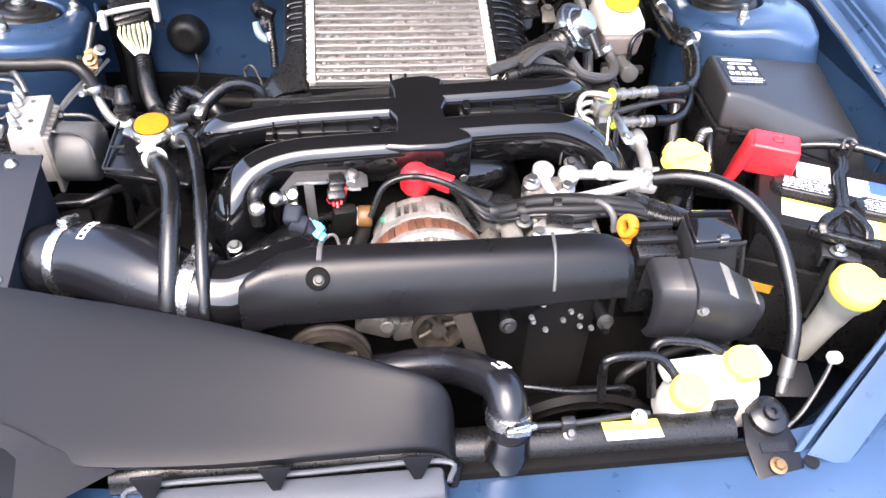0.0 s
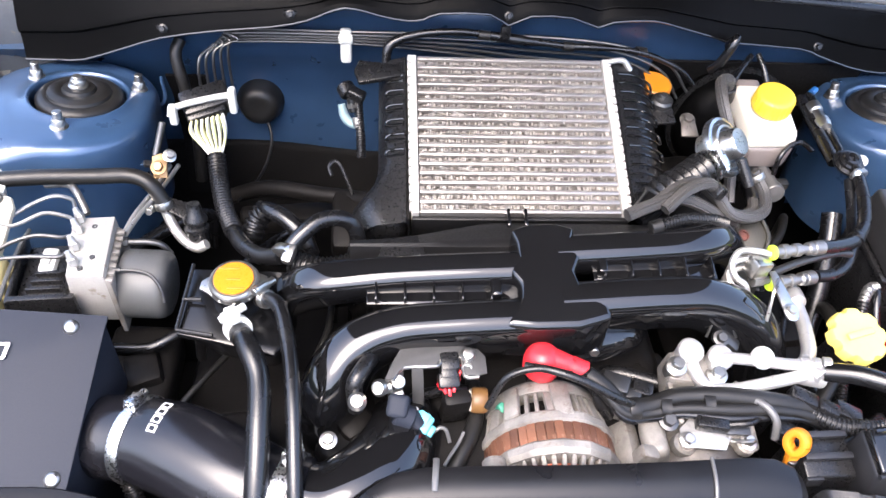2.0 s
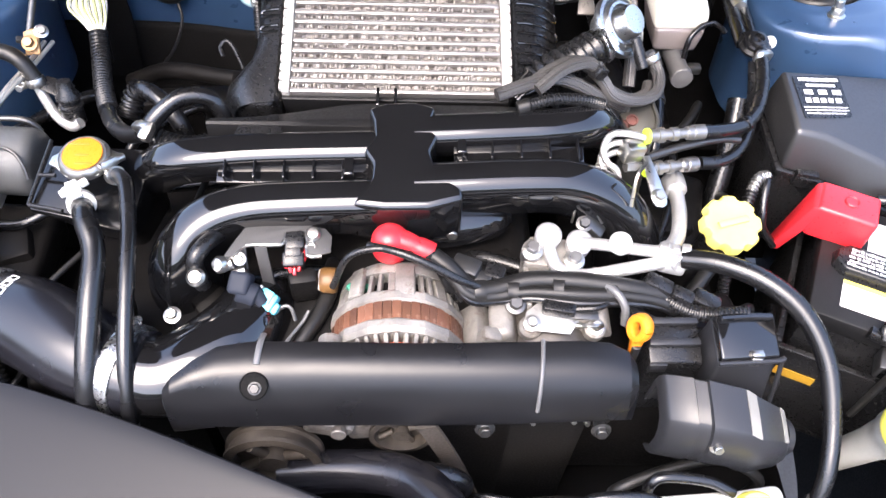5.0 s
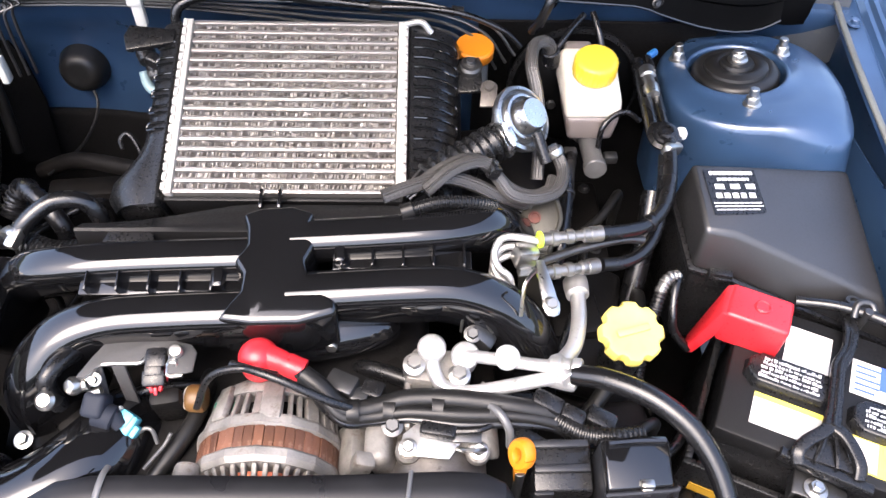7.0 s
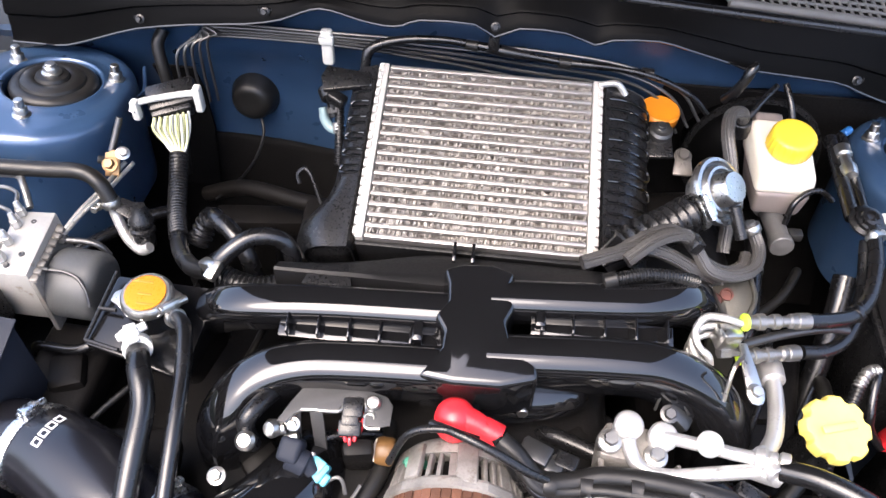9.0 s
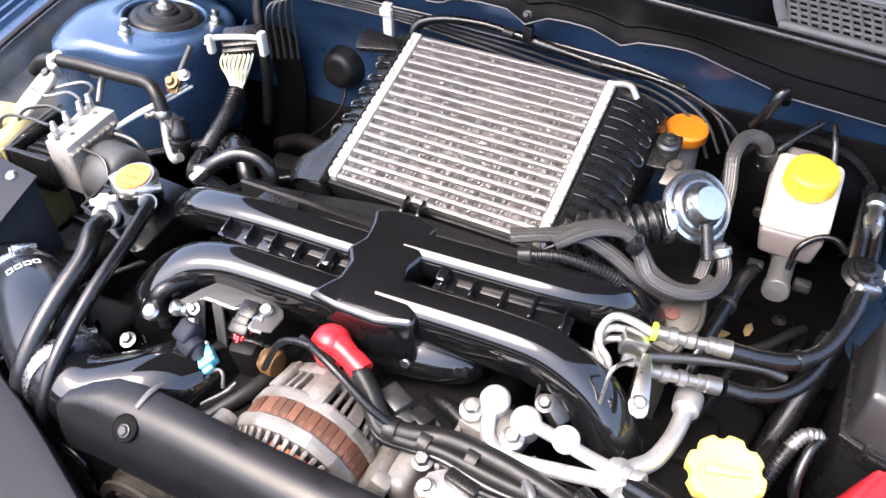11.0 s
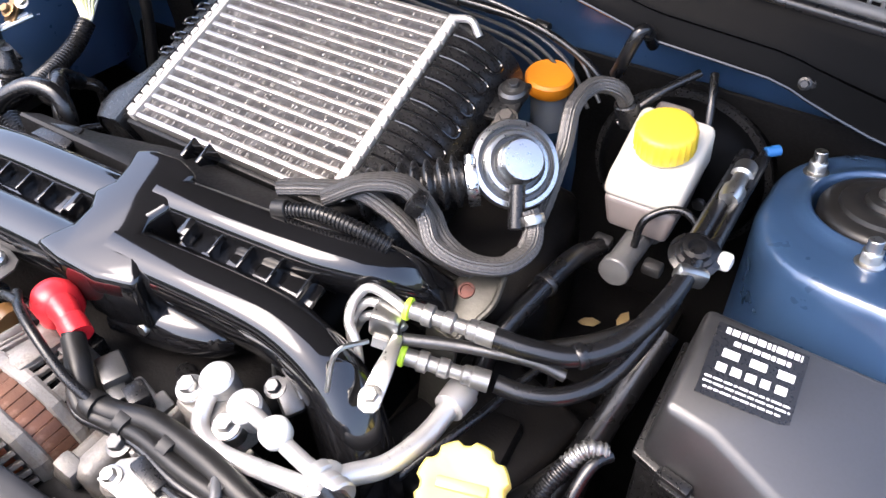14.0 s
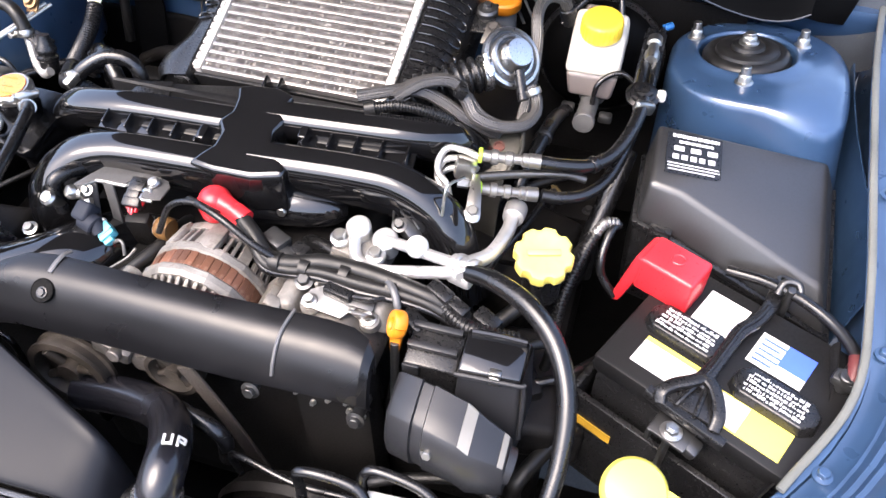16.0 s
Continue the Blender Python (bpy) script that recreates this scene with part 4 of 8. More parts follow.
def segments(y0, y1, r, n, gap):
    """Axial laminated segments round the body."""
    out = []
    for k in range(n):
        a0, a1 = 2 * math.pi * (k + gap) / n, 2 * math.pi * (k + 1 - gap) / n
        rr = r - (0.0012 if k % 5 == 0 else 0.0)
        ring = [(a0, rr - 0.004), (a1, rr - 0.004), (a1, rr), ((a0 + a1) / 2, rr + 0.0004), (a0, rr)]
        low = [Vector((AC.x + q * math.cos(a), y0 - 0.0135, AC.z + q * math.sin(a))) for a, q in ring]
        out.append(hexa(low, [p + Vector((0, y1 - y0, 0)) for p in low], 0.0005, 1))
    return out


part("stator", lathe(at_y(0.719), FWD, [(0, AR - 0.004), (0.028, AR - 0.004)], 44, True), RUST, al, "rusty brown laminated stator ring")
for sh in segments(0.6935, 0.7165, AR - 0.001, 46, 0.012):
    part("lamination", sh, RUST, al)
part("front_rim", lathe(at_y(0.695), FWD, [(0, AR - 0.012), (0, AR + 0.0015), (0.002, AR + 0.0028), (0.009, AR + 0.0022), (0.014, AR - 0.001), (0.016, AR - 0.012)], 16), CAST, al, "grey cast aluminium front rim", angle=12.0)
part("nose", lathe(at_y(0.662), FWD, [(0, 0.040), (0, 0.0530), (0.003, 0.0525), (0.008, 0.045), (0.010, 0.030)], 44), CAST, al)
for k in range(25):
    part("fin", ring_bar(-12 + k * 8.5, 0.680, 0.648, AR - 0.0015, 0.0530, 0.0023), CAST, al)
part("winding", lathe(at_y(0.694), FWD, [(0, 0.053), (0.014, 0.0530), (0.028, 0.046), (0.030, 0.030)], 32), COPPER, al, "copper red windings")
part("rear_rim", lathe(at_y(0.7285), FWD, [(0, AR - 0.012), (0, AR + 0.0005), (0.003, AR + 0.0018), (0.0105, AR + 0.0018), (0.0125, AR - 0.002), (0.0125, AR - 0.012)], 16), CAST, al, "grey cast octagonal rear rim", angle=12.0)
part("rear_cap", lathe(at_y(0.778), FWD, [(r * AK if k else r, q * AK) for k, (r, q) in enumerate(((0, 0.024), (0.001, 0.054), (0.004, 0.062), (0.012, 0.0697), (0.020, 0.0717), (0.026, 0.0720), (0.027, 0.056)))], 48), CAST, al, "grey cast aluminium rear housing")
for deg, wid in ((4, 0.004), (14, 0.004), (24, 0.004), (34, 0.0045), (48, 0.0075), (60, 0.0034), (68, 0.0034), (76, 0.0034), (90, 0.0105), (106, 0.0034), (115, 0.0034), (127, 0.0034), (136, 0.0045), (150, 0.008), (164, 0.004), (174, 0.004)):
    part("fin", ring_bar(deg, 0.754, 0.726, 0.0715 * AK, AR - 0.001, wid * (0.62 if wid < 0.006 else 0.9)), CAST, al)
# Winding coloured near black so the slots before it look deeply shaded.
part("rear_winding", lathe(at_y(0.772), FWD, [(0, 0.038), (0.004, 0.046), (0.048, 0.049)], 32), SHADED_GRIME, al)
part("top_pad", box((0.022, 0.729, 1.114), (0.020, 0.040, 0.008), 0.002, (-8, 4, 0)), CAST, al)
part("top_pad", box((-0.026, 0.733, 1.101), (0.016, 0.036, 0.008), 0.002, (-8, -38, 0)), CAST, al)
part("ear", [lathe((-0.050, 0.672, 1.093), (0, -1, 0.1), [(0, 0.012), (0.022, 0.012), (0.024, 0.010), (0.024, 0.005)], 20), *hexbolt((-0.050, 0.648, 1.095), (0, -1, 0.1), 0.007)], CAST, al)
part("bracket", [box((0.095, 0.702, 1.062), (0.022, 0.055, 0.030), 0.005, (0, 40, 0)), box((0.103, 0.682, 1.070), (0.02, 0.016, 0.05), 0.004, (0, 20, 0))], CAST, al)
part("connector_block", [box((0.094, 0.753, 1.07), (0.030, 0.030, 0.022), 0.004, (0, 18, -12)), box((0.111, 0.76, 1.063), (0.018, 0.022, 0.026), 0.003, (0, 18, -12)), rod((0.106, 0.739, 1.07), (0.124, 0.735, 1.068), 0.008, 14)], BARE, al, "grey regulator connector block")
part("pulley", lathe(at_y(0.652), FWD, [(0, 0.026), (0.004, 0.028), (0.006, 0.024), (0.009, 0.024), (0.011, 0.028), (0.014, 0.028), (0.016, 0.012)], 32), DARK_STEEL, al)
part("terminal_stud", [rod((0.012, 0.766, 1.06), (0.009, 0.768, 1.114), 0.014, 20), box((0.014, 0.765, 1.075), (0.036, 0.030, 0.02), 0.004)], BLACK, al)

boot = thing("terminal_boot", (0.01, 0.766, 1.13), "glossy red rubber boot on the alternator terminal", "terminal boot")
part("dome", lathe((0.007, 0.769, 1.112), (-0.04, -0.08, 1), [(0, 0.017), (0.004, 0.0195), (0.016, 0.0200), (0.024, 0.0185), (0.031, 0.0140), (0.035, 0.0075), (0.0362, 0.0)], 32), RED, boot)
part("sleeve", tube([(0.012, 0.767, 1.132), (0.026, 0.763, 1.131), (0.034, 0.760, 1.129), (0.036, 0.7595, 1.1285), (0.050, 0.755, 1.125)], [0.014, 0.0118, 0.0108, 0.0120, 0.0118], 20), RED, boot)

# ---- expansion tank with pressure cap ----
TANK = surface("glossy_tank_plastic", (0.0048, 0.0048, 0.0052), 0.2, vary=0.2, scale=5, spec=0.45)
et = thing("coolant_tank", (-0.32, 0.84, 1.03), "black plastic coolant tank with orange pressure cap", "coolant tank")
part("body", [hexa([(-0.352, 0.848, 1.035), (-0.275, 0.826, 1.035), (-0.258, 0.892, 1.035), (-0.355, 0.895, 1.035)], [(-0.374, 0.818, 1.112), (-0.272, 0.786, 1.112), (-0.256, 0.892, 1.126), (-0.368, 0.895, 1.132)], 0.010, 3), prism([(-0.057, -0.028), (-0.02, -0.036), (0.046, -0.054), (0.054, -0.044), (0.060, 0.050), (-0.050, 0.054)], (-0.318, 0.842, 1.114), (1, 0, 0), (0, 0.98, 0.17), 0.010, 0.003),
              lathe((-0.315, 0.855, 1.115), (0, -0.12, 1), [(0, 0.026), (0.03, 0.024), (0.034, 0.022)], 28),
              rod((-0.315, 0.812, 1.128), (-0.302, 0.785, 1.150), 0.010)], TANK, et)
for a, b in (((-0.374, 0.815, 1.123), (-0.366, 0.892, 1.141)), ((-0.374, 0.815, 1.123), (-0.335, 0.805, 1.126)), ((-0.372, 0.85, 1.131), (-0.352, 0.848, 1.133))):
    part("rib", tube([a, tuple((Vector(a) + Vector(b)) / 2), b], 0.0022, 8), BLACK, et)
cp = Vector((-0.315, 0.853, 1.152))
ca = Vector((0.0, -0.12, 1)).normalized()
wings = prism([(-0.036, -0.005), (-0.034, 0.005), (-0.024, 0.011), (0, 0.027), (0.024, 0.011), (0.034, 0.005), (0.036, -0.005), (0.028, -0.010), (0.016, -0.023), (0, -0.028), (-0.016, -0.023), (-0.028, -0.010)], cp, Vector((1, 0.1, 0)), Vector((-0.1, 1, 0.12)), 0.004, 0.0012)
pc = part("cap", [lathe(cp, ca, [(-0.006, 0.023), (0.0, 0.0265), (0.004, 0.0272), (0.008, 0.0258), (0.0105, 0.0235), (0.0108, 0.0)], 36), wings], ZINC, et, "zinc pressure cap with two ears")
part("cap_label", lathe(cp + ca * 0.0112, ca, [(0, 0.0), (0, 0.0208), (0.0006, 0.0205), (0.0007, 0.0)], 36, False), CAP_PRINT, pc, "orange printed cap face")
for i, (u0, v0) in enumerate(((-0.006, 0.012), (0.004, -0.013), (0.0, -0.002))):
    part("print_bar", box(tuple(cp + ca * 0.0122 + Vector((u0, v0, v0 * 0.12))), (0.022 - 0.004 * i, 0.0022, 0.0004), 0.0001, (6.8, 0, 0)), surface("cap_ink", (0.5, 0.16, 0.02), 0.5), pc)

# coolant hoses to the front
h1 = thing("coolant_hose", (-0.28, 0.60, 1.02), "thick black rubber coolant hose", "hose", "coolant hoses")
part("hose", tube([(-0.303, 0.790, 1.150), (-0.290, 0.765, 1.158), (-0.278, 0.735, 1.148), (-0.275, 0.69, 1.132), (-0.275, 0.650, 1.108), (-0.277, 0.622, 1.078), (-0.282, 0.608, 1.03), (-0.288, 0.605, 0.97)], 0.0112, 18), RUBBER, h1)
part("clamp", [*clamp_band((-0.305, 0.795, 1.150), (0.5, -0.8, 0.5), 0.0125, 0.012, 20, (0, -0.2, 1)), box((-0.309, 0.800, 1.165), (0.012, 0.02, 0.006), 0.002, (20, 0, 30))], WHITE_PLASTIC, h1, "pale spring clamp")
h2 = thing("coolant_hose", (-0.24, 0.60, 1.02), "thin black rubber coolant hose", "hose", "coolant hoses")
part("hose", tube([(-0.290, 0.842, 1.140), (-0.279, 0.833, 1.152), (-0.264, 0.815, 1.158), (-0.252, 0.77, 1.152), (-0.244, 0.71, 1.138), (-0.240, 0.652, 1.110), (-0.239, 0.618, 1.078), (-0.242, 0.598, 1.03), (-0.248, 0.592, 0.97)], 0.0078, 16), RUBBER, h2)
part("clamp", clamp_band((-0.281, 0.834, 1.1505), (0.7, -0.5, 0.4), 0.0088, 0.008, 18, (0, 0.2, 1)), ZINC, h2)

# ---- air intake: filter box, elbow, inlet pipe ----
ab = thing("air_filter_box", (-0.55, 0.74, 0.9), "dark grey folded metal air filter box with white lettering", "air filter box")
lid_poly = [(-0.657, 0.835), (-0.438, 0.816), (-0.441, 0.795), (-0.459, 0.650), (-0.628, 0.650), (-0.668, 0.692), (-0.684, 0.725), (-0.683, 0.745)]


def lid_z(x, y):
    return 1.147 + (y - 0.82) * 0.47 + 0.04 * (x + 0.45)


low = [Vector((x, y, lid_z(x, y))) for x, y in lid_poly]
part("lid", hexa([p - Vector((0, 0, 0.003)) for p in low], low, 0.0008), LID, ab, "dark grey powder coated lid")
inset = [Vector((-0.553 + (x + 0.553) * 0.965, 0.742 + (y - 0.742) * 0.965, lid_z(x, y) - 0.004)) for x, y in lid_poly]
part("case", hexa([Vector((p.x, p.y, 0.92)) for p in inset], inset, 0.002), LID, ab)
for x, y in ((-0.611, 0.816), (-0.473, 0.806), (-0.471, 0.672)):
    nrm = Vector((-0.04, -0.47, 1)).normalized()
    b = part("lid_bolt", lathe((x, y, lid_z(x, y)), nrm, [(0, 0.0078), (0.002, 0.0076), (0.004, 0.006), (0.005, 0.003), (0.0045, 0.0)], 20), ZINC, ab, "domed zinc bolt")
part("lid_bolt", lathe((-0.622, 0.662, lid_z(-0.622, 0.662)), nrm, [(0, 0.003), (0.003, 0.0025), (0.0035, 0)], 12), ZINC, ab)
lu, lv = Vector((1, 0, 0.04)).normalized(), Vector((0, 1, 0.47)).normalized()
for i in range(4):
    # plain outlined blocks in place of the maker's mark
    o = Vector((-0.643 + i * 0.0285, 0.782 - 0.0018 * i, lid_z(-0.643 + i * 0.0285, 0.782) + 0.0004))
    for poly in ([(0.002, 0), (0.024, 0), (0.0235, 0.0028), (0.0025, 0.0028)], [(0.0055, 0.0142), (0.0275, 0.0142), (0.028, 0.017), (0.006, 0.017)], [(0.001, 0.0015), (0.0048, 0.0015), (0.0085, 0.0155), (0.0048, 0.0155)], [(0.0212, 0.0015), (0.025, 0.0015), (0.0285, 0.0155), (0.0248, 0.0155)]):
        part("mark_bar", prism(poly, o, lu, lv, 0.0004, 0), WHITE, ab)

ib = thing("intake_elbow", (-0.33, 0.68, 1.01), "black silicone intake elbow with steel clamps", "intake hose")
ELB = [(-0.445, 0.735, 1.048), (-0.405, 0.726, 1.055), (-0.36, 0.708, 1.062), (-0.31, 0.680, 1.064), (-0.27, 0.660, 1.062), (-0.235, 0.650, 1.060)]
part("elbow", tube(ELB, [0.043, 0.044, 0.047, 0.047, 0.045, 0.044], 32), SILICONE, ib)
ca1, cb1 = Vector(ELB[1]), Vector(ELB[2])
part("clamp", clamp_band((-0.405, 0.726, 1.055), (cb1 - ca1), 0.0445, 0.013, 36, (0.0, 0.35, 1)), STEEL, ib, "stainless worm-drive clamp")
part("clamp", clamp_band((-0.252, 0.655, 1.061), (0.9, -0.3, 0), 0.0455, 0.017, 36, (0, 0.6, 1)), STEEL, ib, "wide stainless clamp")
ux = (cb1 - ca1).normalized()
for i in range(4):
    ang = radians(52 - i * 9)
    q = Vector((-0.379, 0.716, 1.059))
    side = Vector((0.25, 0.9, 0)).normalized()
    rad = side * math.cos(radians(68) + i * 0.21) + Vector((0, 0, 1)) * math.sin(radians(68) + i * 0.21)
    tan = ux.cross(rad)
    o = q + rad * 0.0474
    for poly in ([(-0.005, 0), (0.005, 0), (0.005, 0.0016), (-0.005, 0.0016)], [(-0.005, 0.0064), (0.005, 0.0064), (0.005, 0.008), (-0.005, 0.008)], [(-0.005, 0), (-0.003, 0), (-0.003, 0.008), (-0.005, 0.008)], [(0.003, 0), (0.005, 0), (0.005, 0.008), (0.003, 0.008)]):
        part("mark_bar", prism(poly, o, ux, rad.cross(ux), 0.0006, 0), WHITE, ib)
ip = thing("inlet_pipe", (-0.18, 0.68, 1.0), "glossy black turbo inlet pipe", "inlet pipe")
part("pipe", tube([(-0.248, 0.654, 1.060), (-0.215, 0.650, 1.058), (-0.180, 0.664, 1.060), (-0.150, 0.695, 1.058), (-0.135, 0.735, 1.045), (-0.13, 0.78, 1.01)], [0.041, 0.041, 0.043, 0.044, 0.042, 0.04], 28), BLACK_GLOSS, ip)
part("bolt", hexbolt((-0.213, 0.706, 1.082), (0, -0.3, 1), 0.006), ZINC, ip)

# ---- front air duct ----
fd = thing("air_duct", (-0.3, 0.52, 0.92), "broad charcoal plastic front air duct", "air duct")
rows = []
for x, yr, zr, yf, zf in ((-0.64, 0.660, 1.02, 0.625, 0.985), (-0.625, 0.668, 1.050, 0.605, 1.014), (-0.59, 0.669, 1.066, 0.585, 1.032), (-0.52, 0.665, 1.075, 0.546, 1.034), (-0.46, 0.660, 1.077, 0.512, 1.032), (-0.40, 0.642, 1.078, 0.480, 1.032), (-0.36, 0.630, 1.078, 0.462, 1.031), (-0.33, 0.622, 1.078, 0.452, 1.031), (-0.22, 0.586, 1.078, 0.443, 1.033), (-0.10, 0.540, 1.077, 0.443, 1.034),
                          (-0.03, 0.514, 1.074, 0.445, 1.033), (-0.004, 0.505, 1.069, 0.446, 1.028), (0.011, 0.499, 1.060, 0.447, 1.018), (0.020, 0.495, 1.043, 0.448, 1.002), (0.025, 0.492, 1.01, 0.449, 0.97), (0.027, 0.491, 0.95, 0.450, 0.93)):
    deep = 0.012 + 0.060 * min(1.0, max(0.0, (-0.34 - x) / 0.06))
    rows.append([Vector((x, yr + 0.006, zr - 0.05)), Vector((x, yr + 0.004, zr - 0.008)), Vector((x, yr - 0.004, zr - 0.001)), Vector((x, yr + (yf - yr) * 0.3, zr + (zf - zr) * 0.26)), Vector((x, yr + (yf - yr) * 0.65, zr + (zf - zr) * 0.62)), Vector((x, yf + 0.004, zf + 0.0025)), Vector((x, yf, zf - 0.003)), Vector((x, yf + 0.002 - 0.8 * (deep - 0.012), zf - deep))])
cols = [spline([r[i] for r in rows], 4) for i in range(8)]
part("shell", sheet([spline([c[j] for c in cols], 3) for j in range(len(cols[0]))], 0.0025), DUCT, fd)
MOUTH = surface("pale_grey_plastic", (0.055, 0.06, 0.07), 0.4, vary=0.12)
part("mouth", hexa([(-0.30, 0.398, 0.93), (0.015, 0.405, 0.93), (0.015, 0.442, 0.93), (-0.30, 0.440, 0.93)], [(-0.29, 0.402, 1.000), (0.008, 0.409, 1.000), (0.008, 0.440, 1.006), (-0.29, 0.438, 1.008)], 0.006), MOUTH, fd, "pale grey duct mouth")
part("mouth_rim", tube([(-0.296, 0.415, 1.005), (-0.292, 0.437, 1.012), (-0.14, 0.439, 1.012), (0.006, 0.441, 1.011), (0.012, 0.42, 1.005)], 0.003, 8), MOUTH, fd)
part("return_lip", tube([(0.024, 0.450, 0.99), (0.020, 0.441, 0.965), (0.018, 0.43, 0.93)], 0.006, 10), DUCT, fd)
for x in (-0.28, -0.16, -0.02):
    part("clip", prism([(-0.016, 0), (0.016, 0), (0.004, -0.028), (-0.004, -0.028)], (x, 0.437, 1.031), (1, 0, 0), (0, 0.3, 1), 0.004, 0.001), DUCT, fd)

# ---- left bank: solenoids, bracket ----
sv = thing("solenoid_valve", (-0.12, 0.74, 1.05), "dark solenoid valve with teal connector on a grey steel bracket", "solenoid valve")
BRACKET = surface("grey_zinc_plate", (0.088, 0.086, 0.084), 0.45, 0.4, vary=0.2, grain=0.15, wear=0.25, wear_colour=(0.16, 0.15, 0.135))
OUTLINE = [(-0.157, 0.741), (-0.149, 0.762), (-0.138, 0.785), (-0.086, 0.787), (-0.060, 0.781), (-0.053, 0.772), (-0.053, 0.751), (-0.062, 0.748), (-0.076, 0.748), (-0.078, 0.770), (-0.092, 0.776), (-0.099, 0.770), (-0.104, 0.760), (-0.138, 0.757), (-0.149, 0.741)]
part("bracket", prism([(x + 0.157, y - 0.741) for x, y in OUTLINE], (-0.157, 0.741, 1.135), (1, 0, -0.05), (0, 1, -0.02), 0.0022, 0.0006), BRACKET, sv, "grey steel bracket plate")
part("flange", tube([(x, y - 0.0006, 1.1345 - 0.05 * (x + 0.157)) for x, y in OUTLINE[7:]], 0.0020, 8, 3), ZINC, sv, "bright folded bracket edge")
part("leg", [hexa([(-0.152, 0.738, 1.085), (-0.138, 0.738, 1.085), (-0.138, 0.741, 1.085), (-0.152, 0.741, 1.085)], [(-0.156, 0.742, 1.136), (-0.138, 0.755, 1.136), (-0.138, 0.758, 1.136), (-0.156, 0.745, 1.136)], 0.0006), hexa([(-0.126, 0.742, 1.06), (-0.114, 0.742, 1.06), (-0.114, 0.746, 1.06), (-0.126, 0.746, 1.06)], [(-0.130, 0.756, 1.134), (-0.118, 0.757, 1.134), (-0.118, 0.760, 1.134), (-0.130, 0.759, 1.134)], 0.0006)], BRACKET, sv)
part("port", [rod((-0.166, 0.738, 1.122), (-0.150, 0.742, 1.124), 0.0065), lathe((-0.160, 0.740, 1.124), (-0.5, -0.6, 0.7), [(0, 0.0085), (0.005, 0.0090), (0.009, 0.0065), (0.0105, 0)], 18), *hexbolt((-0.143, 0.744, 1.128), (0, -0.6, 0.8), 0.0045, 0.006), rod((-0.150, 0.735, 1.115), (-0.138, 0.738, 1.118), 0.0045)], ZINC, sv, "bright round port and screws")
part("body", [box((-0.143, 0.728, 1.108), (0.022, 0.024, 0.022), 0.005, (30, 0, -12), 3), rod((-0.146, 0.724, 1.103), (-0.128, 0.720, 1.096), 0.0125, 18, 0.002), tube([(-0.130, 0.722, 1.100), (-0.125, 0.718, 1.094), (-0.122, 0.716, 1.091)], [0.0085, 0.0078, 0.0078], 14)], LID, sv, "dusty charcoal solenoid body")
part("connector", [box((-0.1185, 0.7200, 1.0890), (0.0200, 0.0200, 0.0140), 0.003, (22, 10, -30)), box((-0.1115, 0.7135, 1.0850), (0.0110, 0.0120, 0.0100), 0.002, (22, 10, -30)), box((-0.1180, 0.7205, 1.0965), (0.0120, 0.0140, 0.0030), 0.001, (22, 10, -30)), box((-0.1225, 0.7120, 1.0860), (0.0060, 0.0090, 0.0070), 0.0015, (22, 10, -30))], TEAL, sv, "teal blue electrical connector")
part("clip", box((-0.1285, 0.7275, 1.0965), (0.0040, 0.0150, 0.0060), 0.0012, (22, 10, -52)), WHITE_PLASTIC, sv, "white locking clip")
part("lead", tube([(-0.107, 0.713, 1.083), (-0.100, 0.716, 1.086), (-0.094, 0.714, 1.084), (-0.090, 0.706, 1.074)], 0.0020, 8), GREY_METAL, sv)
part("lead", tube([(-0.076, 0.712, 1.084), (-0.082, 0.702, 1.078), (-0.092, 0.688, 1.075), (-0.097, 0.680, 1.074)], 0.0018, 8), GREY_METAL, sv)
sv2 = thing("purge_valve", (-0.08, 0.75, 1.05), "small black valve with red clips and brown resin plug", "purge valve")
part("body", [box((-0.0905, 0.768, 1.124), (0.020, 0.020, 0.022), 0.003, (15, 0, 4)), box((-0.0915, 0.752, 1.117), (0.022, 0.016, 0.018), 0.003, (28, 0, 4)), box((-0.0915, 0.7545, 1.1275), (0.016, 0.010, 0.004), 0.001, (28, 0, 4))], BLACK, sv2)
part("tape", box((-0.083, 0.742, 1.085), (0.030, 0.018, 0.05), 0.006, (10, 0, 10)), SHADED_GRIME, sv2)
for k, (x, y, z, t) in enumerate(((-0.1005, 0.7480, 1.1130, 38), (-0.0955, 0.7445, 1.1110, 22), (-0.0905, 0.7420, 1.1105, 4), (-0.0855, 0.7450, 1.1130, -14), (-0.0815, 0.7510, 1.1170, -24), (-0.0800, 0.7580, 1.1210, -30), (-0.0830, 0.7640, 1.1290, 55))):
    part("red_clip", box((x, y, z), (0.0034, 0.0080, 0.0050), 0.001, (40, 0, t)), RED, sv2)
part("ring", [lathe((-0.0715, 0.771, 1.1345), (0, -0.3, 1), [(-0.004, 0.0065), (0.002, 0.0075), (0.005, 0.0055), (0.006, 0)], 18), lathe((-0.0735, 0.758, 1.131), (0, -0.5, 1), [(-0.003, 0.0048), (0.001, 0.0062), (0.003, 0.0050), (0.001, 0.0030)], 18)], ZINC, sv2, "bright round rivets")
part("stem", rod((-0.084, 0.744, 1.098), (-0.068, 0.748, 1.090), 0.003, 10), WHITE_PLASTIC, sv2)
part("plug", lathe((-0.066, 0.748, 1.087), (1, -0.06, 0.03), [(0, 0.0125), (0.003, 0.0138), (0.014, 0.0138), (0.017, 0.0122)], 28), BROWN, sv2, "brown resin plug")
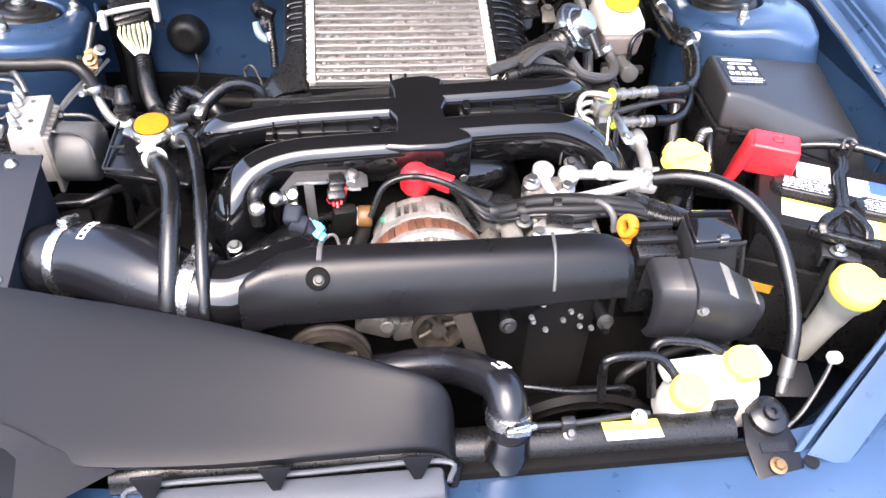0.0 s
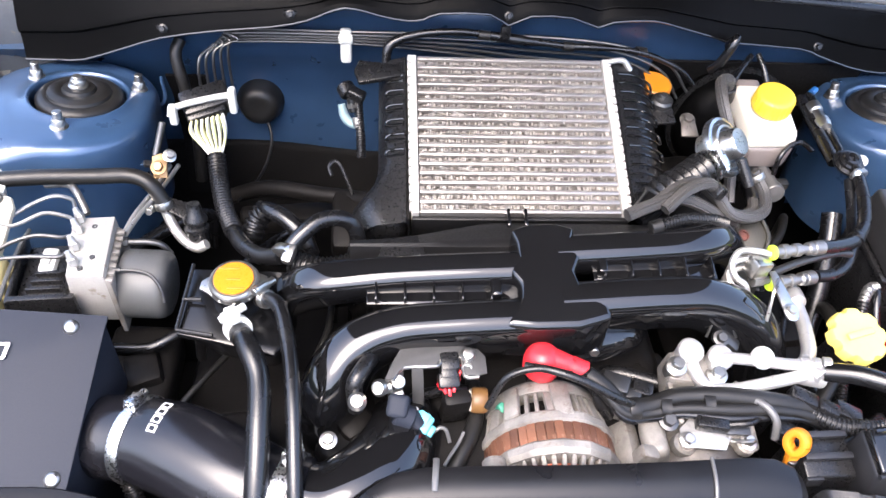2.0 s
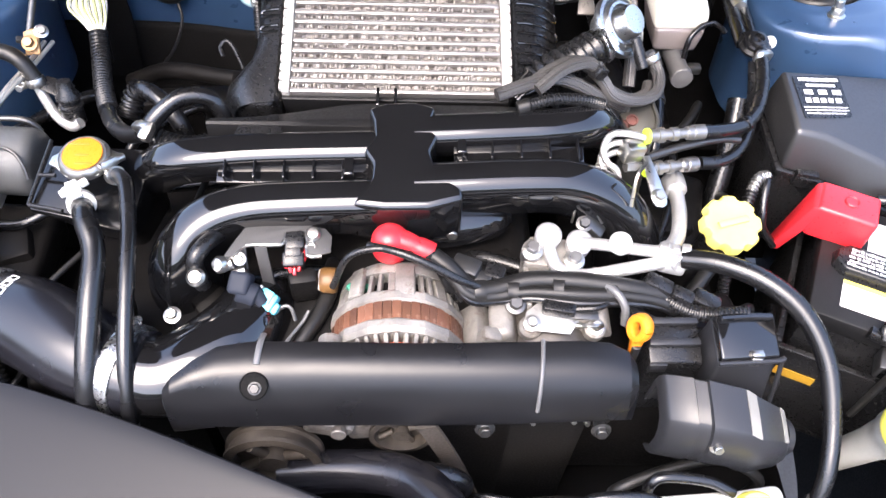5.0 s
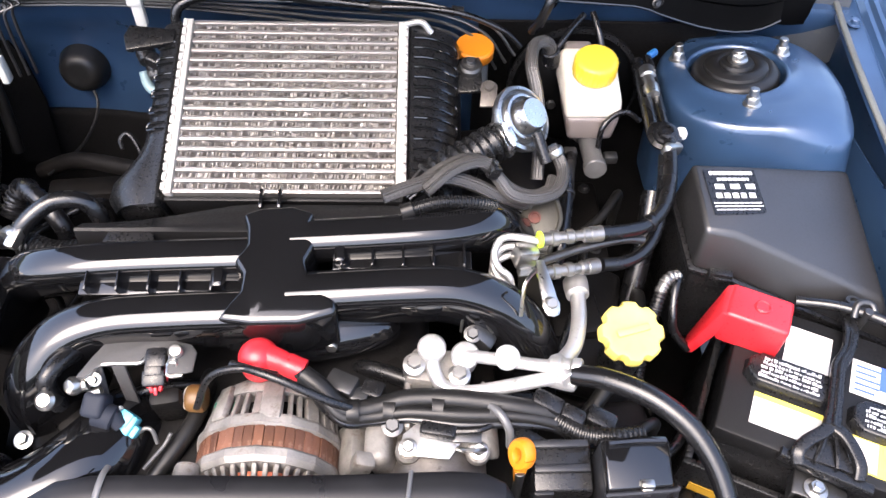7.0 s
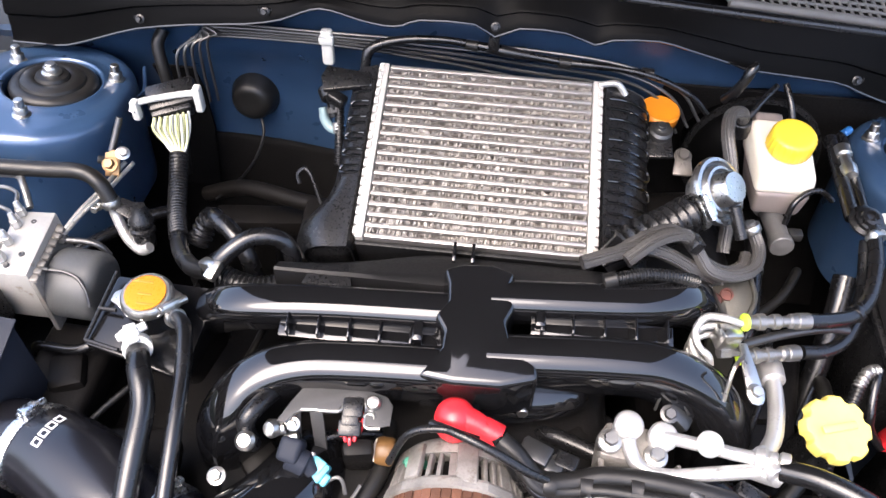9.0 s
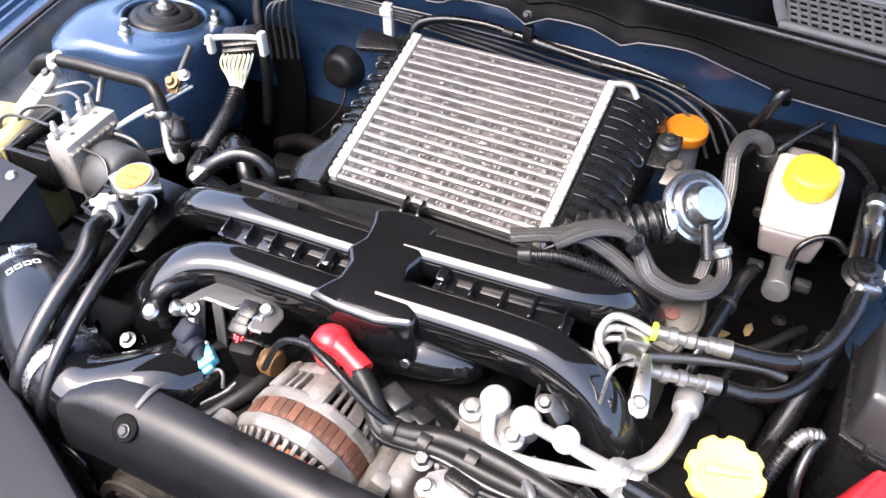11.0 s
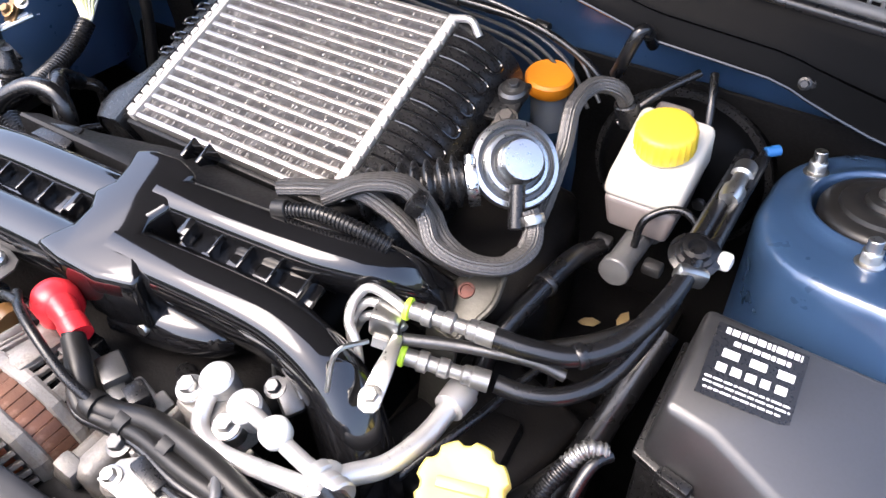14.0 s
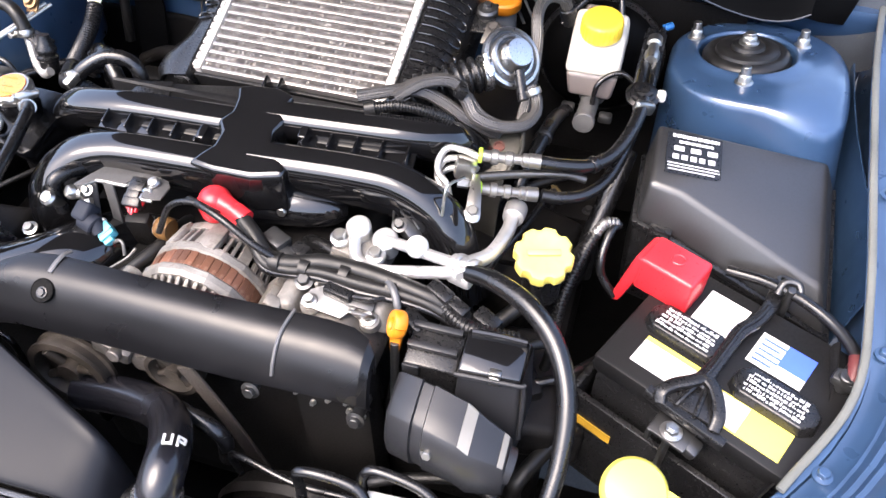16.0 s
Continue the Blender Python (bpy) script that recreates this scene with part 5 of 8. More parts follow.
part("disc", lathe((-0.068, 0.748, 1.087), (1, -0.06, 0.03), [(-0.001, 0.0), (-0.001, 0.0080), (0.000, 0.0112), (0.0025, 0.0120)], 28), MILK, sv2, "pale end disc")
solo("wire_clip", [box((-0.030, 0.742, 1.083), (0.020, 0.012, 0.016), 0.004, (20, 0, 30)), box((-0.022, 0.737, 1.090), (0.012, 0.008, 0.008), 0.002, (0, 20, 0))], GREEN, "green plastic wire clip", "clip")
vn = thing("vacuum_nipple", (-0.185, 0.74, 1.09), "short black vacuum pipe with bright round end", "vacuum pipe")
part("pipe", tube([(-0.170, 0.775, 1.128), (-0.178, 0.755, 1.136), (-0.187, 0.740, 1.128), (-0.186, 0.738, 1.09)], 0.0085, 14), BLACK, vn)
part("cap", [rod((-0.186, 0.740, 1.10), (-0.184, 0.726, 1.122), 0.0075), lathe((-0.184, 0.726, 1.120), (0, -0.5, 1), [(0, 0.0095), (0.005, 0.0095), (0.009, 0.006), (0.010, 0)], 18)], ZINC, vn, "bright round cap")
solo("bolt_sensor", [box((-0.148, 0.700, 1.066), (0.02, 0.02, 0.02), 0.004), rod((-0.14, 0.692, 1.07), (-0.115, 0.682, 1.078), 0.005)], CAST, "pale cast sensor boss", "sensor")

# ---- ABS unit ----
abs_u = thing("abs_unit", (-0.48, 0.93, 1.0), "bare aluminium ABS block with grey pump motor", "abs unit")
part("block", hexa([(-0.508, 0.880, 1.060), (-0.456, 0.879, 1.060), (-0.460, 0.966, 1.060), (-0.512, 0.966, 1.060)], [(-0.500, 0.878, 1.136), (-0.460, 0.877, 1.138), (-0.468, 0.969, 1.140), (-0.516, 0.968, 1.138)], 0.002), BARE, abs_u, "bare cast aluminium valve block")
part("flange", [hexa([(-0.4585, 0.874, 1.045), (-0.4520, 0.874, 1.045), (-0.4560, 0.962, 1.045), (-0.4625, 0.962, 1.045)], [(-0.4605, 0.876, 1.130), (-0.4540, 0.876, 1.128), (-0.4610, 0.962, 1.128), (-0.4675, 0.962, 1.130)], 0.0018), *[box((-0.456 - 0.0006 * k, 0.880 + 0.0105 * k, 1.1285), (0.009, 0.007, 0.005), 0.0015) for k in range(8)]], CAST, abs_u, "crusty joint flange")
part("motor", [lathe((-0.456, 0.9155, 1.0840), (1, -0.03, -0.03), [(0, 0.0385), (0.003, 0.0400), (0.040, 0.0400), (0.046, 0.0390), (0.051, 0.0355), (0.0535, 0.0290), (0.054, 0.0)], 40)], MOTOR, abs_u, "grey cylindrical pump motor")
part("motor_lead", [tube([(-0.458, 0.897, 1.1255), (-0.448, 0.8965, 1.1262), (-0.430, 0.896, 1.1255), (-0.416, 0.892, 1.122), (-0.406, 0.883, 1.112), (-0.402, 0.874, 1.098)], 0.0020, 8), rod((-0.460, 0.8972, 1.1255), (-0.448, 0.8968, 1.1262), 0.0030, 10)], DARK_STEEL, abs_u)
part("rear_stub", [rod((-0.463, 0.945, 1.122), (-0.452, 0.946, 1.121), 0.0062, 6), tube([(-0.452, 0.946, 1.121), (-0.43, 0.948, 1.119), (-0.416, 0.948, 1.114), (-0.408, 0.947, 1.10)], 0.0036, 10)], DARK_STEEL, abs_u)
for x, y in ((-0.487, 0.953), (-0.478, 0.905), (-0.487, 0.888)):
    part("port_hole", lathe((x, y, 1.1376), (0, 0, 1), [(0, 0.0032), (0.0016, 0.0032), (0.0018, 0.0020), (0.0006, 0.0)], 14), DARK_STEEL, abs_u, "small dark machined hole")
part("controller", [box((-0.541, 0.915, 1.075), (0.052, 0.092, 0.050), 0.004, (0, 0, 6)), box((-0.573, 0.912, 1.084), (0.006, 0.104, 0.060), 0.002, (0, 8, 6)), *[box((-0.535, 0.876 + 0.012 * k, 1.102), (0.042 - 0.004 * k, 0.005, 0.010), 0.0015, (0, 0, 4)) for k in range(4)], box((-0.530, 0.868, 1.092), (0.07, 0.008, 0.045), 0.002, (0, 0, 4))], BLACK, abs_u, "black plastic controller")
part("rail", tube([(-0.5745, 0.868, 1.108), (-0.573, 0.900, 1.116), (-0.570, 0.940, 1.122), (-0.566, 0.962, 1.124)], 0.0024, 8), MOTOR, abs_u, "worn grey frame edge")
part("connector", [box((-0.541, 0.930, 1.100), (0.018, 0.036, 0.020), 0.004, (0, 6, 4)), box((-0.541, 0.925, 1.111), (0.010, 0.012, 0.005), 0.0015)], WHITE_PLASTIC, abs_u, "white plug connector")
LINES = (((-0.5045, 0.962), [(-0.518, 0.984, 1.152), (-0.545, 0.990, 1.150), (-0.580, 0.968, 1.142), (-0.606, 0.940, 1.132), (-0.622, 0.925, 1.090)]),
         ((-0.5020, 0.944), [(-0.518, 0.958, 1.150), (-0.545, 0.964, 1.148), (-0.575, 0.950, 1.142), (-0.606, 0.955, 1.142), (-0.632, 0.950, 1.100)]),
         ((-0.4990, 0.918), [(-0.514, 0.926, 1.148), (-0.545, 0.930, 1.146), (-0.578, 0.920, 1.138), (-0.590, 0.910, 1.122), (-0.592, 0.906, 1.085)]),
         ((-0.4945, 0.894), [(-0.510, 0.898, 1.146), (-0.545, 0.900, 1.144), (-0.588, 0.898, 1.138), (-0.602, 0.890, 1.124), (-0.604, 0.888, 1.085)]))
for (x, y), way in LINES:
    top = Vector((x, y, 1.138))
    part("union", [rod(top, top + Vector((-0.001, 0.001, 0.010)), 0.0055, 6), lathe(top + Vector((-0.001, 0.001, 0.008)), (-0.25, 0.2, 1), [(0, 0.0046), (0.004, 0.0042), (0.010, 0.0030), (0.011, 0.0)], 14)], ALU_PIPE, abs_u, "bright brake line union")
    part("brake_line", tube([top + Vector((0, 0, 0.006)), top + Vector((-0.004, 0.005, 0.014)), *way], 0.0024, 8), UNION if y > 0.93 else DARK_STEEL, abs_u, "bright steel brake line")
part("brake_line", tube([(-0.500, 0.972, 1.140), (-0.515, 0.996, 1.152), (-0.530, 1.012, 1.150), (-0.560, 1.020, 1.142)], 0.0042, 10), UNION, abs_u, "bright steel brake line")
for k in range(2):
    part("brake_line", tube([(-0.462, 0.955 - 0.012 * k, 1.120), (-0.452 + 0.006 * k, 0.985, 1.128), (-0.436 + 0.008 * k, 1.020, 1.135), (-0.422 + 0.010 * k, 1.06, 1.142)], 0.0027, 8), ZINC, abs_u)

# ---- aged fluid bottle beside the ABS unit ----
fb = thing("fluid_bottle", (-0.615, 0.9, 0.95), "aged yellowish plastic fluid bottle with mounting ear", "fluid bottle")
part("body", [hexa([(-0.655, 0.845, 0.95), (-0.572, 0.840, 0.95), (-0.570, 0.930, 0.95), (-0.650, 0.935, 0.95)], [(-0.648, 0.858, 1.108), (-0.578, 0.850, 1.112), (-0.580, 0.930, 1.128), (-0.640, 0.932, 1.128)], 0.014, 4)], AGED_MILK, fb)
part("cap", lathe((-0.634, 0.905, 1.10), (-0.12, -0.1, 1), [(0, 0.034), (0.008, 0.0365), (0.018, 0.035), (0.026, 0.026), (0.030, 0.012), (0.031, 0)], 32), AGED_MILK, fb, "pale yellow domed cap")
part("ear", prism([(-0.018, -0.035), (0.018, -0.035), (0.017, 0.035), (0.010, 0.047), (-0.010, 0.047), (-0.017, 0.035)], (-0.598, 0.945, 1.130), (0.97, -0.2, 0), (0.2, 0.9, 0.55), 0.008, 0.003), surface("pale_aged_plastic", (0.40, 0.375, 0.30), 0.45, vary=0.2, stains=25), fb, "pale mounting ear")
for k in range(4):
    part("rib", box((-0.573, 0.865 + 0.017 * k, 1.06), (0.006, 0.006, 0.10), 0.002, (0, -4, 0)), AGED_MILK, fb)
part("bolt", hexbolt((-0.594, 0.978, 1.156), (0, -0.5, 1), 0.006), DARK_STEEL, fb)

# ---- pipes across the left side ----
rp = thing("return_pipe", (-0.5, 1.01, 1.10), "black rubber pipe clipped along the wing", "pipe")
part("pipe", tube([(-0.655, 1.00, 1.135), (-0.625, 1.003, 1.158), (-0.57, 1.010, 1.162), (-0.50, 1.018, 1.158), (-0.458, 1.022, 1.156), (-0.436, 1.016, 1.148), (-0.424, 1.008, 1.128)], 0.0095, 16), RUBBER_DULL, rp)
part("tail", tube([(-0.424, 1.008, 1.130), (-0.420, 1.002, 1.108), (-0.405, 0.985, 1.090), (-0.385, 0.972, 1.085), (-0.372, 0.972, 1.092)], 0.0062, 14), ALU_PIPE, rp, "bright metal tail pipe")
part("clamp", clamp_band((-0.4235, 1.007, 1.124), (0.2, -0.3, -1), 0.0095, 0.010, 18, (-1, 0, 0)), ZINC, rp)
part("clip", [box((-0.606, 1.004, 1.162), (0.011, 0.024, 0.022), 0.004, (0, 20, 0)), box((-0.598, 0.994, 1.152), (0.008, 0.010, 0.026), 0.002, (20, 20, 0))], WHITE_PLASTIC, rp, "white plastic pipe clip")
pb = thing("pipe_bracket", (-0.432, 1.05, 1.12), "rusty pipe bracket with zinc bolts", "bracket")
part("plate", prism([(-0.008, -0.016), (0.009, -0.015), (0.010, 0.008), (0.004, 0.016), (-0.008, 0.012)], (-0.432, 1.050, 1.148), (1, 0.1, 0), (0, 0.7, 0.7), 0.004, 0.001), BRASSY, pb)
part("bolt", hexbolt((-0.431, 1.043, 1.152), (0, -0.6, 0.8), 0.0065), BRASSY, pb)
part("bolt", hexbolt((-0.420, 1.058, 1.158), (0.4, -0.5, 0.8), 0.0055), ZINC, pb)
part("pipe", rod((-0.440, 1.068, 1.150), (-0.430, 1.092, 1.184), 0.0042), DARK_STEEL, pb)
part("arm", box((-0.442, 1.056, 1.146), (0.022, 0.010, 0.006), 0.002, (0, 20, 20)), DARK_STEEL, pb)
sp = thing("solenoid_pipe", (-0.38, 0.99, 1.05), "small black pipe valve with ribbed collar", "valve")
part("body", lathe((-0.385, 0.985, 1.080), (-0.02, 0.25, 1), [(0, 0.013), (0.018, 0.013), (0.02, 0.015), (0.024, 0.015), (0.026, 0.012), (0.030, 0.012), (0.032, 0.0145), (0.036, 0.0145), (0.042, 0.010), (0.055, 0.008)], 20), BLACK, sp)
part("arm", prism([(-0.035, 0.0), (0.0, -0.012), (0.004, 0.012), (-0.03, 0.018)], (-0.386, 1.0, 1.112), (1, 0, -0.2), (0, 1, 0.3), 0.004, 0.001), BLACK, sp)

# ---- ECU harness with pale multi-pin connector ----
eh = thing("wiring_harness", (-0.36, 1.05, 1.05), "black corrugated wiring loom with pale multi-pin connector", "wiring harness")
part("plug", [box((-0.390, 1.158, 1.168), (0.062, 0.036, 0.032), 0.005, (25, -8, 22)), box((-0.388, 1.142, 1.160), (0.050, 0.014, 0.022), 0.003, (25, -8, 22))], BLACK, eh)
part("lever", [tube([(-0.428, 1.118, 1.172), (-0.423, 1.127, 1.180), (-0.392, 1.140, 1.183), (-0.358, 1.153, 1.182), (-0.352, 1.150, 1.170)], 0.0042, 10), box((-0.425, 1.124, 1.172), (0.010, 0.012, 0.028), 0.003), box((-0.354, 1.152, 1.176), (0.010, 0.014, 0.036), 0.003)], WHITE_PLASTIC, eh, "off-white locking lever")
for i in range(14):
    a = (i % 7 - 3) / 3.0
    b = (i // 7)
    part("wire", tube([(-0.386 + a * 0.018, 1.138 + a * 0.006 - 0.008 * b, 1.162), (-0.384 + a * 0.022, 1.124 - 0.008 * b, 1.150), (-0.380 + a * 0.014, 1.112, 1.132), (-0.376 + a * 0.004, 1.104, 1.118)], 0.0017, 6, 4), WIRE_CREAM if i % 3 else WHITE_PLASTIC, eh)


def corrugated(points, r, pitch=0.005, depth=0.0014, seg=14):
    """A ribbed conduit along a smooth curve."""
    pts = spline(points, 24)
    length = sum((b - a).length for a, b in zip(pts, pts[1:]))
    m = max(8, int(length / pitch * 4))
    acc, out, want, i = 0.0, [], 0.0, 0
    for a, b in zip(pts, pts[1:]):
        d = (b - a).length
        while want <= acc + d + 1e-9 and len(out) <= m:
            out.append(a.lerp(b, (want - acc) / max(d, 1e-9)))
            want += length / m
        acc += d
    rad = [r + (depth if k % 4 in (1, 2) else 0) for k in range(len(out))]
    return tube(out, rad, seg, 1)


part("conduit", corrugated([(-0.376, 1.106, 1.122), (-0.370, 1.075, 1.105), (-0.358, 1.03, 1.098), (-0.340, 0.985, 1.100)], 0.0105), BLACK, eh)
part("loom", tube([(-0.342, 0.988, 1.100), (-0.325, 0.955, 1.108), (-0.300, 0.925, 1.120), (-0.272, 0.908, 1.138)], 0.0100, 14), RUBBER, eh)

# breather tee and looped hose
br = thing("breather_hose", (-0.24, 0.92, 1.10), "looped black breather hose with bright tee clamp", "hose")
part("tee_clamp", [box((-0.270, 0.908, 1.148), (0.026, 0.014, 0.014), 0.004, (0, -30, -35)), box((-0.262, 0.900, 1.150), (0.012, 0.024, 0.012), 0.003, (20, 0, -20))], ZINC, br, "bright metal tee clamp")
part("hose", tube([(-0.268, 0.905, 1.142), (-0.252, 0.918, 1.158), (-0.228, 0.935, 1.168), (-0.200, 0.942, 1.162), (-0.188, 0.938, 1.140), (-0.192, 0.93, 1.11)], 0.0095, 16), RUBBER, br)
part("hose", tube([(-0.31, 1.03, 1.095), (-0.300, 1.005, 1.118), (-0.275, 0.985, 1.122), (-0.252, 0.965, 1.105), (-0.24, 0.95, 1.07)], 0.0105, 16), RUBBER, br)
part("collar", corrugated([(-0.322, 0.99, 1.085), (-0.312, 1.005, 1.105), (-0.302, 1.008, 1.116)], 0.0115, 0.008, 0.003), RUBBER, br)
solo("corrugated_pipe", corrugated([(-0.265, 0.915, 1.122), (-0.225, 0.905, 1.120), (-0.18, 0.912, 1.125), (-0.14, 0.93, 1.12)], 0.012, 0.006, 0.002), BLACK, "black corrugated breather pipe", "pipe")

# ---- firewall lines and grommet ----
bl = thing("brake_lines", (-0.1, 1.27, 1.17), "bundle of thin metal lines along the firewall", "brake lines")
for i in range(5):
    z, low = 1.170 + 0.011 * i, 1.196 + 0.0045 * i
    part("line", tube([(-0.412 + 0.010 * i, 1.232 + 0.004 * i, 1.10), (-0.412 + 0.010 * i, 1.236 + 0.004 * i, low - 0.025), (-0.400 + 0.011 * i, 1.252, low - 0.008), (-0.365, 1.262, low), (-0.2, 1.258, low + 0.004), (-0.05, 1.256, 0.5 * (low + z) + 0.006), (0.05, 1.255, z + 0.006), (0.17, 1.245, z + 0.002), (0.215 + 0.008 * i, 1.235, z - 0.02), (0.235 + 0.012 * i, 1.225, z - 0.06)], 0.0021, 8), DARK_STEEL, bl)
part("line_clip", [box((-0.21, 1.258, 1.197), (0.016, 0.012, 0.052), 0.004), box((-0.21, 1.253, 1.21), (0.020, 0.010, 0.012), 0.003)], WHITE_PLASTIC, bl, "white plastic line clip")
wl = thing("firewall_loom", (0.05, 1.25, 1.22), "taped black wiring loom along the firewall", "wiring harness")
part("loom", tube([(-0.155, 1.222, 1.190), (-0.148, 1.234, 1.215), (-0.11, 1.240, 1.228), (-0.06, 1.242, 1.232), (-0.02, 1.244, 1.228), (0.02, 1.244, 1.222), (0.06, 1.243, 1.218), (0.10, 1.242, 1.214)], [0.006, 0.007, 0.0055, 0.0048, 0.0052, 0.0075, 0.005, 0.0048], 12), RUBBER, wl)
part("loom", tube([(0.10, 1.242, 1.214), (0.135, 1.241, 1.214), (0.17, 1.240, 1.213), (0.205, 1.238, 1.209), (0.24, 1.236, 1.198), (0.27, 1.232, 1.184), (0.29, 1.228, 1.165)], [0.0048, 0.0055, 0.004, 0.0046, 0.004, 0.004, 0.004], 10), RUBBER, wl)
for x, z in ((-0.02, 1.228), (0.10, 1.214), (0.205, 1.209)):
    part("tape", rod((x - 0.008, 1.243, z), (x + 0.008, 1.242, z - 0.001), 0.0066, 12), RUBBER_DULL, wl)
part("clip", box((0.008, 1.238, 1.236), (0.014, 0.010, 0.020), 0.003), BLACK, wl)
gm = thing("grommet", (-0.353, 1.33, 1.03), "round black rubber grommet in the firewall", "grommet")
part("disc", lathe((-0.352, 1.345, 1.043), (0, -1, 0.15), [(0, 0.037), (0.005, 0.037), (0.012, 0.034), (0.024, 0.031), (0.031, 0.026), (0.034, 0.016), (0.032, 0.010), (0.032, 0.0)], 36), RUBBER_DULL, gm)
part("cable", tube([(-0.348, 1.33, 1.03), (-0.335, 1.30, 1.0), (-0.345, 1.24, 0.98), (-0.375, 1.17, 0.98)], 0.0022, 8), RUBBER_DULL, gm)
se = thing("pressure_sensor", (-0.2, 1.2, 1.08), "black pressure sensor with pale elbow hose", "sensor")
part("body", [rod((-0.214, 1.246, 1.140), (-0.206, 1.232, 1.132), 0.0130, 20, 0.002), box((-0.196, 1.228, 1.136), (0.026, 0.018, 0.016), 0.004, (0, 18, -20), 3), rod((-0.204, 1.228, 1.130), (-0.200, 1.220, 1.112), 0.0070, 14)], BLACK, se)
part("fitting", [rod((-0.203, 1.226, 1.124), (-0.201, 1.222, 1.117), 0.0082, 6), rod((-0.196, 1.216, 1.106), (-0.193, 1.208, 1.094), 0.0072, 12)], UNION, se, "dull grey hose fitting")
part("elbow", tube([(-0.218, 1.230, 1.118), (-0.214, 1.222, 1.104), (-0.205, 1.215, 1.096), (-0.192, 1.211, 1.094)], [0.0055, 0.0068, 0.0064, 0.0055], 14), surface("grey_blue_elbow", (0.20, 0.29, 0.31), 0.4, vary=0.15), se, "pale blue plastic elbow")
part("hose", corrugated([(-0.194, 1.228, 1.122), (-0.192, 1.214, 1.104), (-0.190, 1.196, 1.084), (-0.189, 1.18, 1.06)], 0.0058, 0.005, 0.0014), BLACK, se)
# Brace and pipe take the near-black that carries the shade.
fs2 = thing("floor_brace", (-0.25, 1.15, 0.9), "brace and pipe by the firewall, coloured near black as shade", "brace")
part("brace", [box((-0.27, 1.16, 0.96), (0.20, 0.04, 0.03), 0.008, (0, 6, 12)), box((-0.20, 1.10, 1.0), (0.06, 0.10, 0.05), 0.012, (15, 0, 0))], SHADED_GRIME, fs2)
part("pipe", tube([(-0.40, 1.20, 0.96), (-0.33, 1.18, 1.0), (-0.25, 1.15, 1.015), (-0.18, 1.12, 1.03), (-0.15, 1.07, 1.05)], 0.012, 12), SHADED_GRIME, fs2)
part("hook", tube([(-0.200, 1.11, 1.05), (-0.215, 1.13, 1.082), (-0.225, 1.135, 1.090), (-0.232, 1.128, 1.085), (-0.228, 1.118, 1.078)], 0.0028, 8), BLACK, fs2)

# ---- bypass valve and braided hoses ----
bv = thing("bypass_valve", (0.285, 1.05, 1.12), "bright aluminium bypass valve with stepped round body", "bypass valve")
BA = Vector((0.55, -0.40, 0.73)).normalized()
BC = Vector((0.278, 1.056, 1.188))
part("body", lathe(BC, BA, [(-0.03, 0.024), (-0.012, 0.026), (-0.010, 0.0385), (-0.004, 0.0398), (0.0, 0.0385), (0.001, 0.0345), (-0.004, 0.0330), (-0.005, 0.0290)], 48), POLISHED, bv, "bright rolled flange")
part("groove", lathe(BC - BA * 0.003, BA, [(-0.004, 0.0336), (0.0, 0.0332), (0.0002, 0.0295)], 48), DARK_STEEL, bv, "dark groove")
part("step", lathe(BC - BA * 0.003, BA, [(-0.004, 0.0298), (0.004, 0.0296), (0.007, 0.0275), (0.0075, 0.0245), (0.002, 0.0235), (0.001, 0.02)], 48), POLISHED, bv, "bright inner step")
part("groove", lathe(BC, BA, [(-0.006, 0.0238), (-0.0005, 0.0236), (-0.0003, 0.018)], 40), DARK_STEEL, bv, "dark groove")
part("dome", lathe(BC, BA, [(-0.004, 0.0200), (0.016, 0.0195), (0.0195, 0.0172), (0.0205, 0.0)], 36), POLISHED, bv, "pale domed centre")
part("nozzle", [rod(BC + BA * 0.012 + Vector((0.006, -0.016, -0.012)), BC + BA * 0.006 + Vector((0.022, -0.042, -0.034)), 0.007)], BLACK, bv)
part("ear", [prism([(-0.012, 0), (0.012, 0), (0.008, 0.03), (-0.008, 0.03)], (0.240, 1.085, 1.178), (1, 0, 0), (0, 0.8, 0.4), 0.005, 0.002), *hexbolt((0.240, 1.107, 1.190), (0, -0.4, 1), 0.007)], DIRTY_ALU, bv)
be = thing("bellows_hose", (0.21, 1.01, 1.13), "black corrugated bypass bellows with clamp", "hose")
part("bellows", corrugated([(0.168, 0.976, 1.160), (0.190, 0.990, 1.168), (0.218, 1.008, 1.172), (0.244, 1.027, 1.176)], 0.0165, 0.0115, 0.0065, 28), BLACK, be, angle=70)
part("cuff", tube([(0.148, 0.962, 1.148), (0.160, 0.970, 1.156), (0.172, 0.979, 1.162)], [0.013, 0.0165, 0.020], 24), BLACK_GLOSS, be)
part("clamp", clamp_band((0.250, 1.030, 1.176), (0.8, 0.55, 0.1), 0.021, 0.010, 24, (0.2, -0.5, 0.6)), STEEL, be)
bh = thing("braided_hose", (0.2, 0.95, 1.12), "braided grey hose snaking to the bypass valve", "hose", "braided hoses")
part("hose", tube([(0.165, 0.935, 1.188), (0.195, 0.955, 1.202), (0.225, 0.968, 1.200), (0.243, 0.965, 1.180), (0.258, 0.955, 1.165), (0.285, 0.958, 1.155), (0.312, 0.975, 1.150), (0.322, 1.000, 1.152), (0.318, 1.018, 1.160), (0.308, 1.025, 1.172)], 0.0065, 36, n=22, ridge=0.10, weave=0.06), BRAID, bh)
part("cuff", clamp_band((0.313, 1.022, 1.166), (-0.5, 0.4, 0.7), 0.0088, 0.008, 18), ZINC, bh)
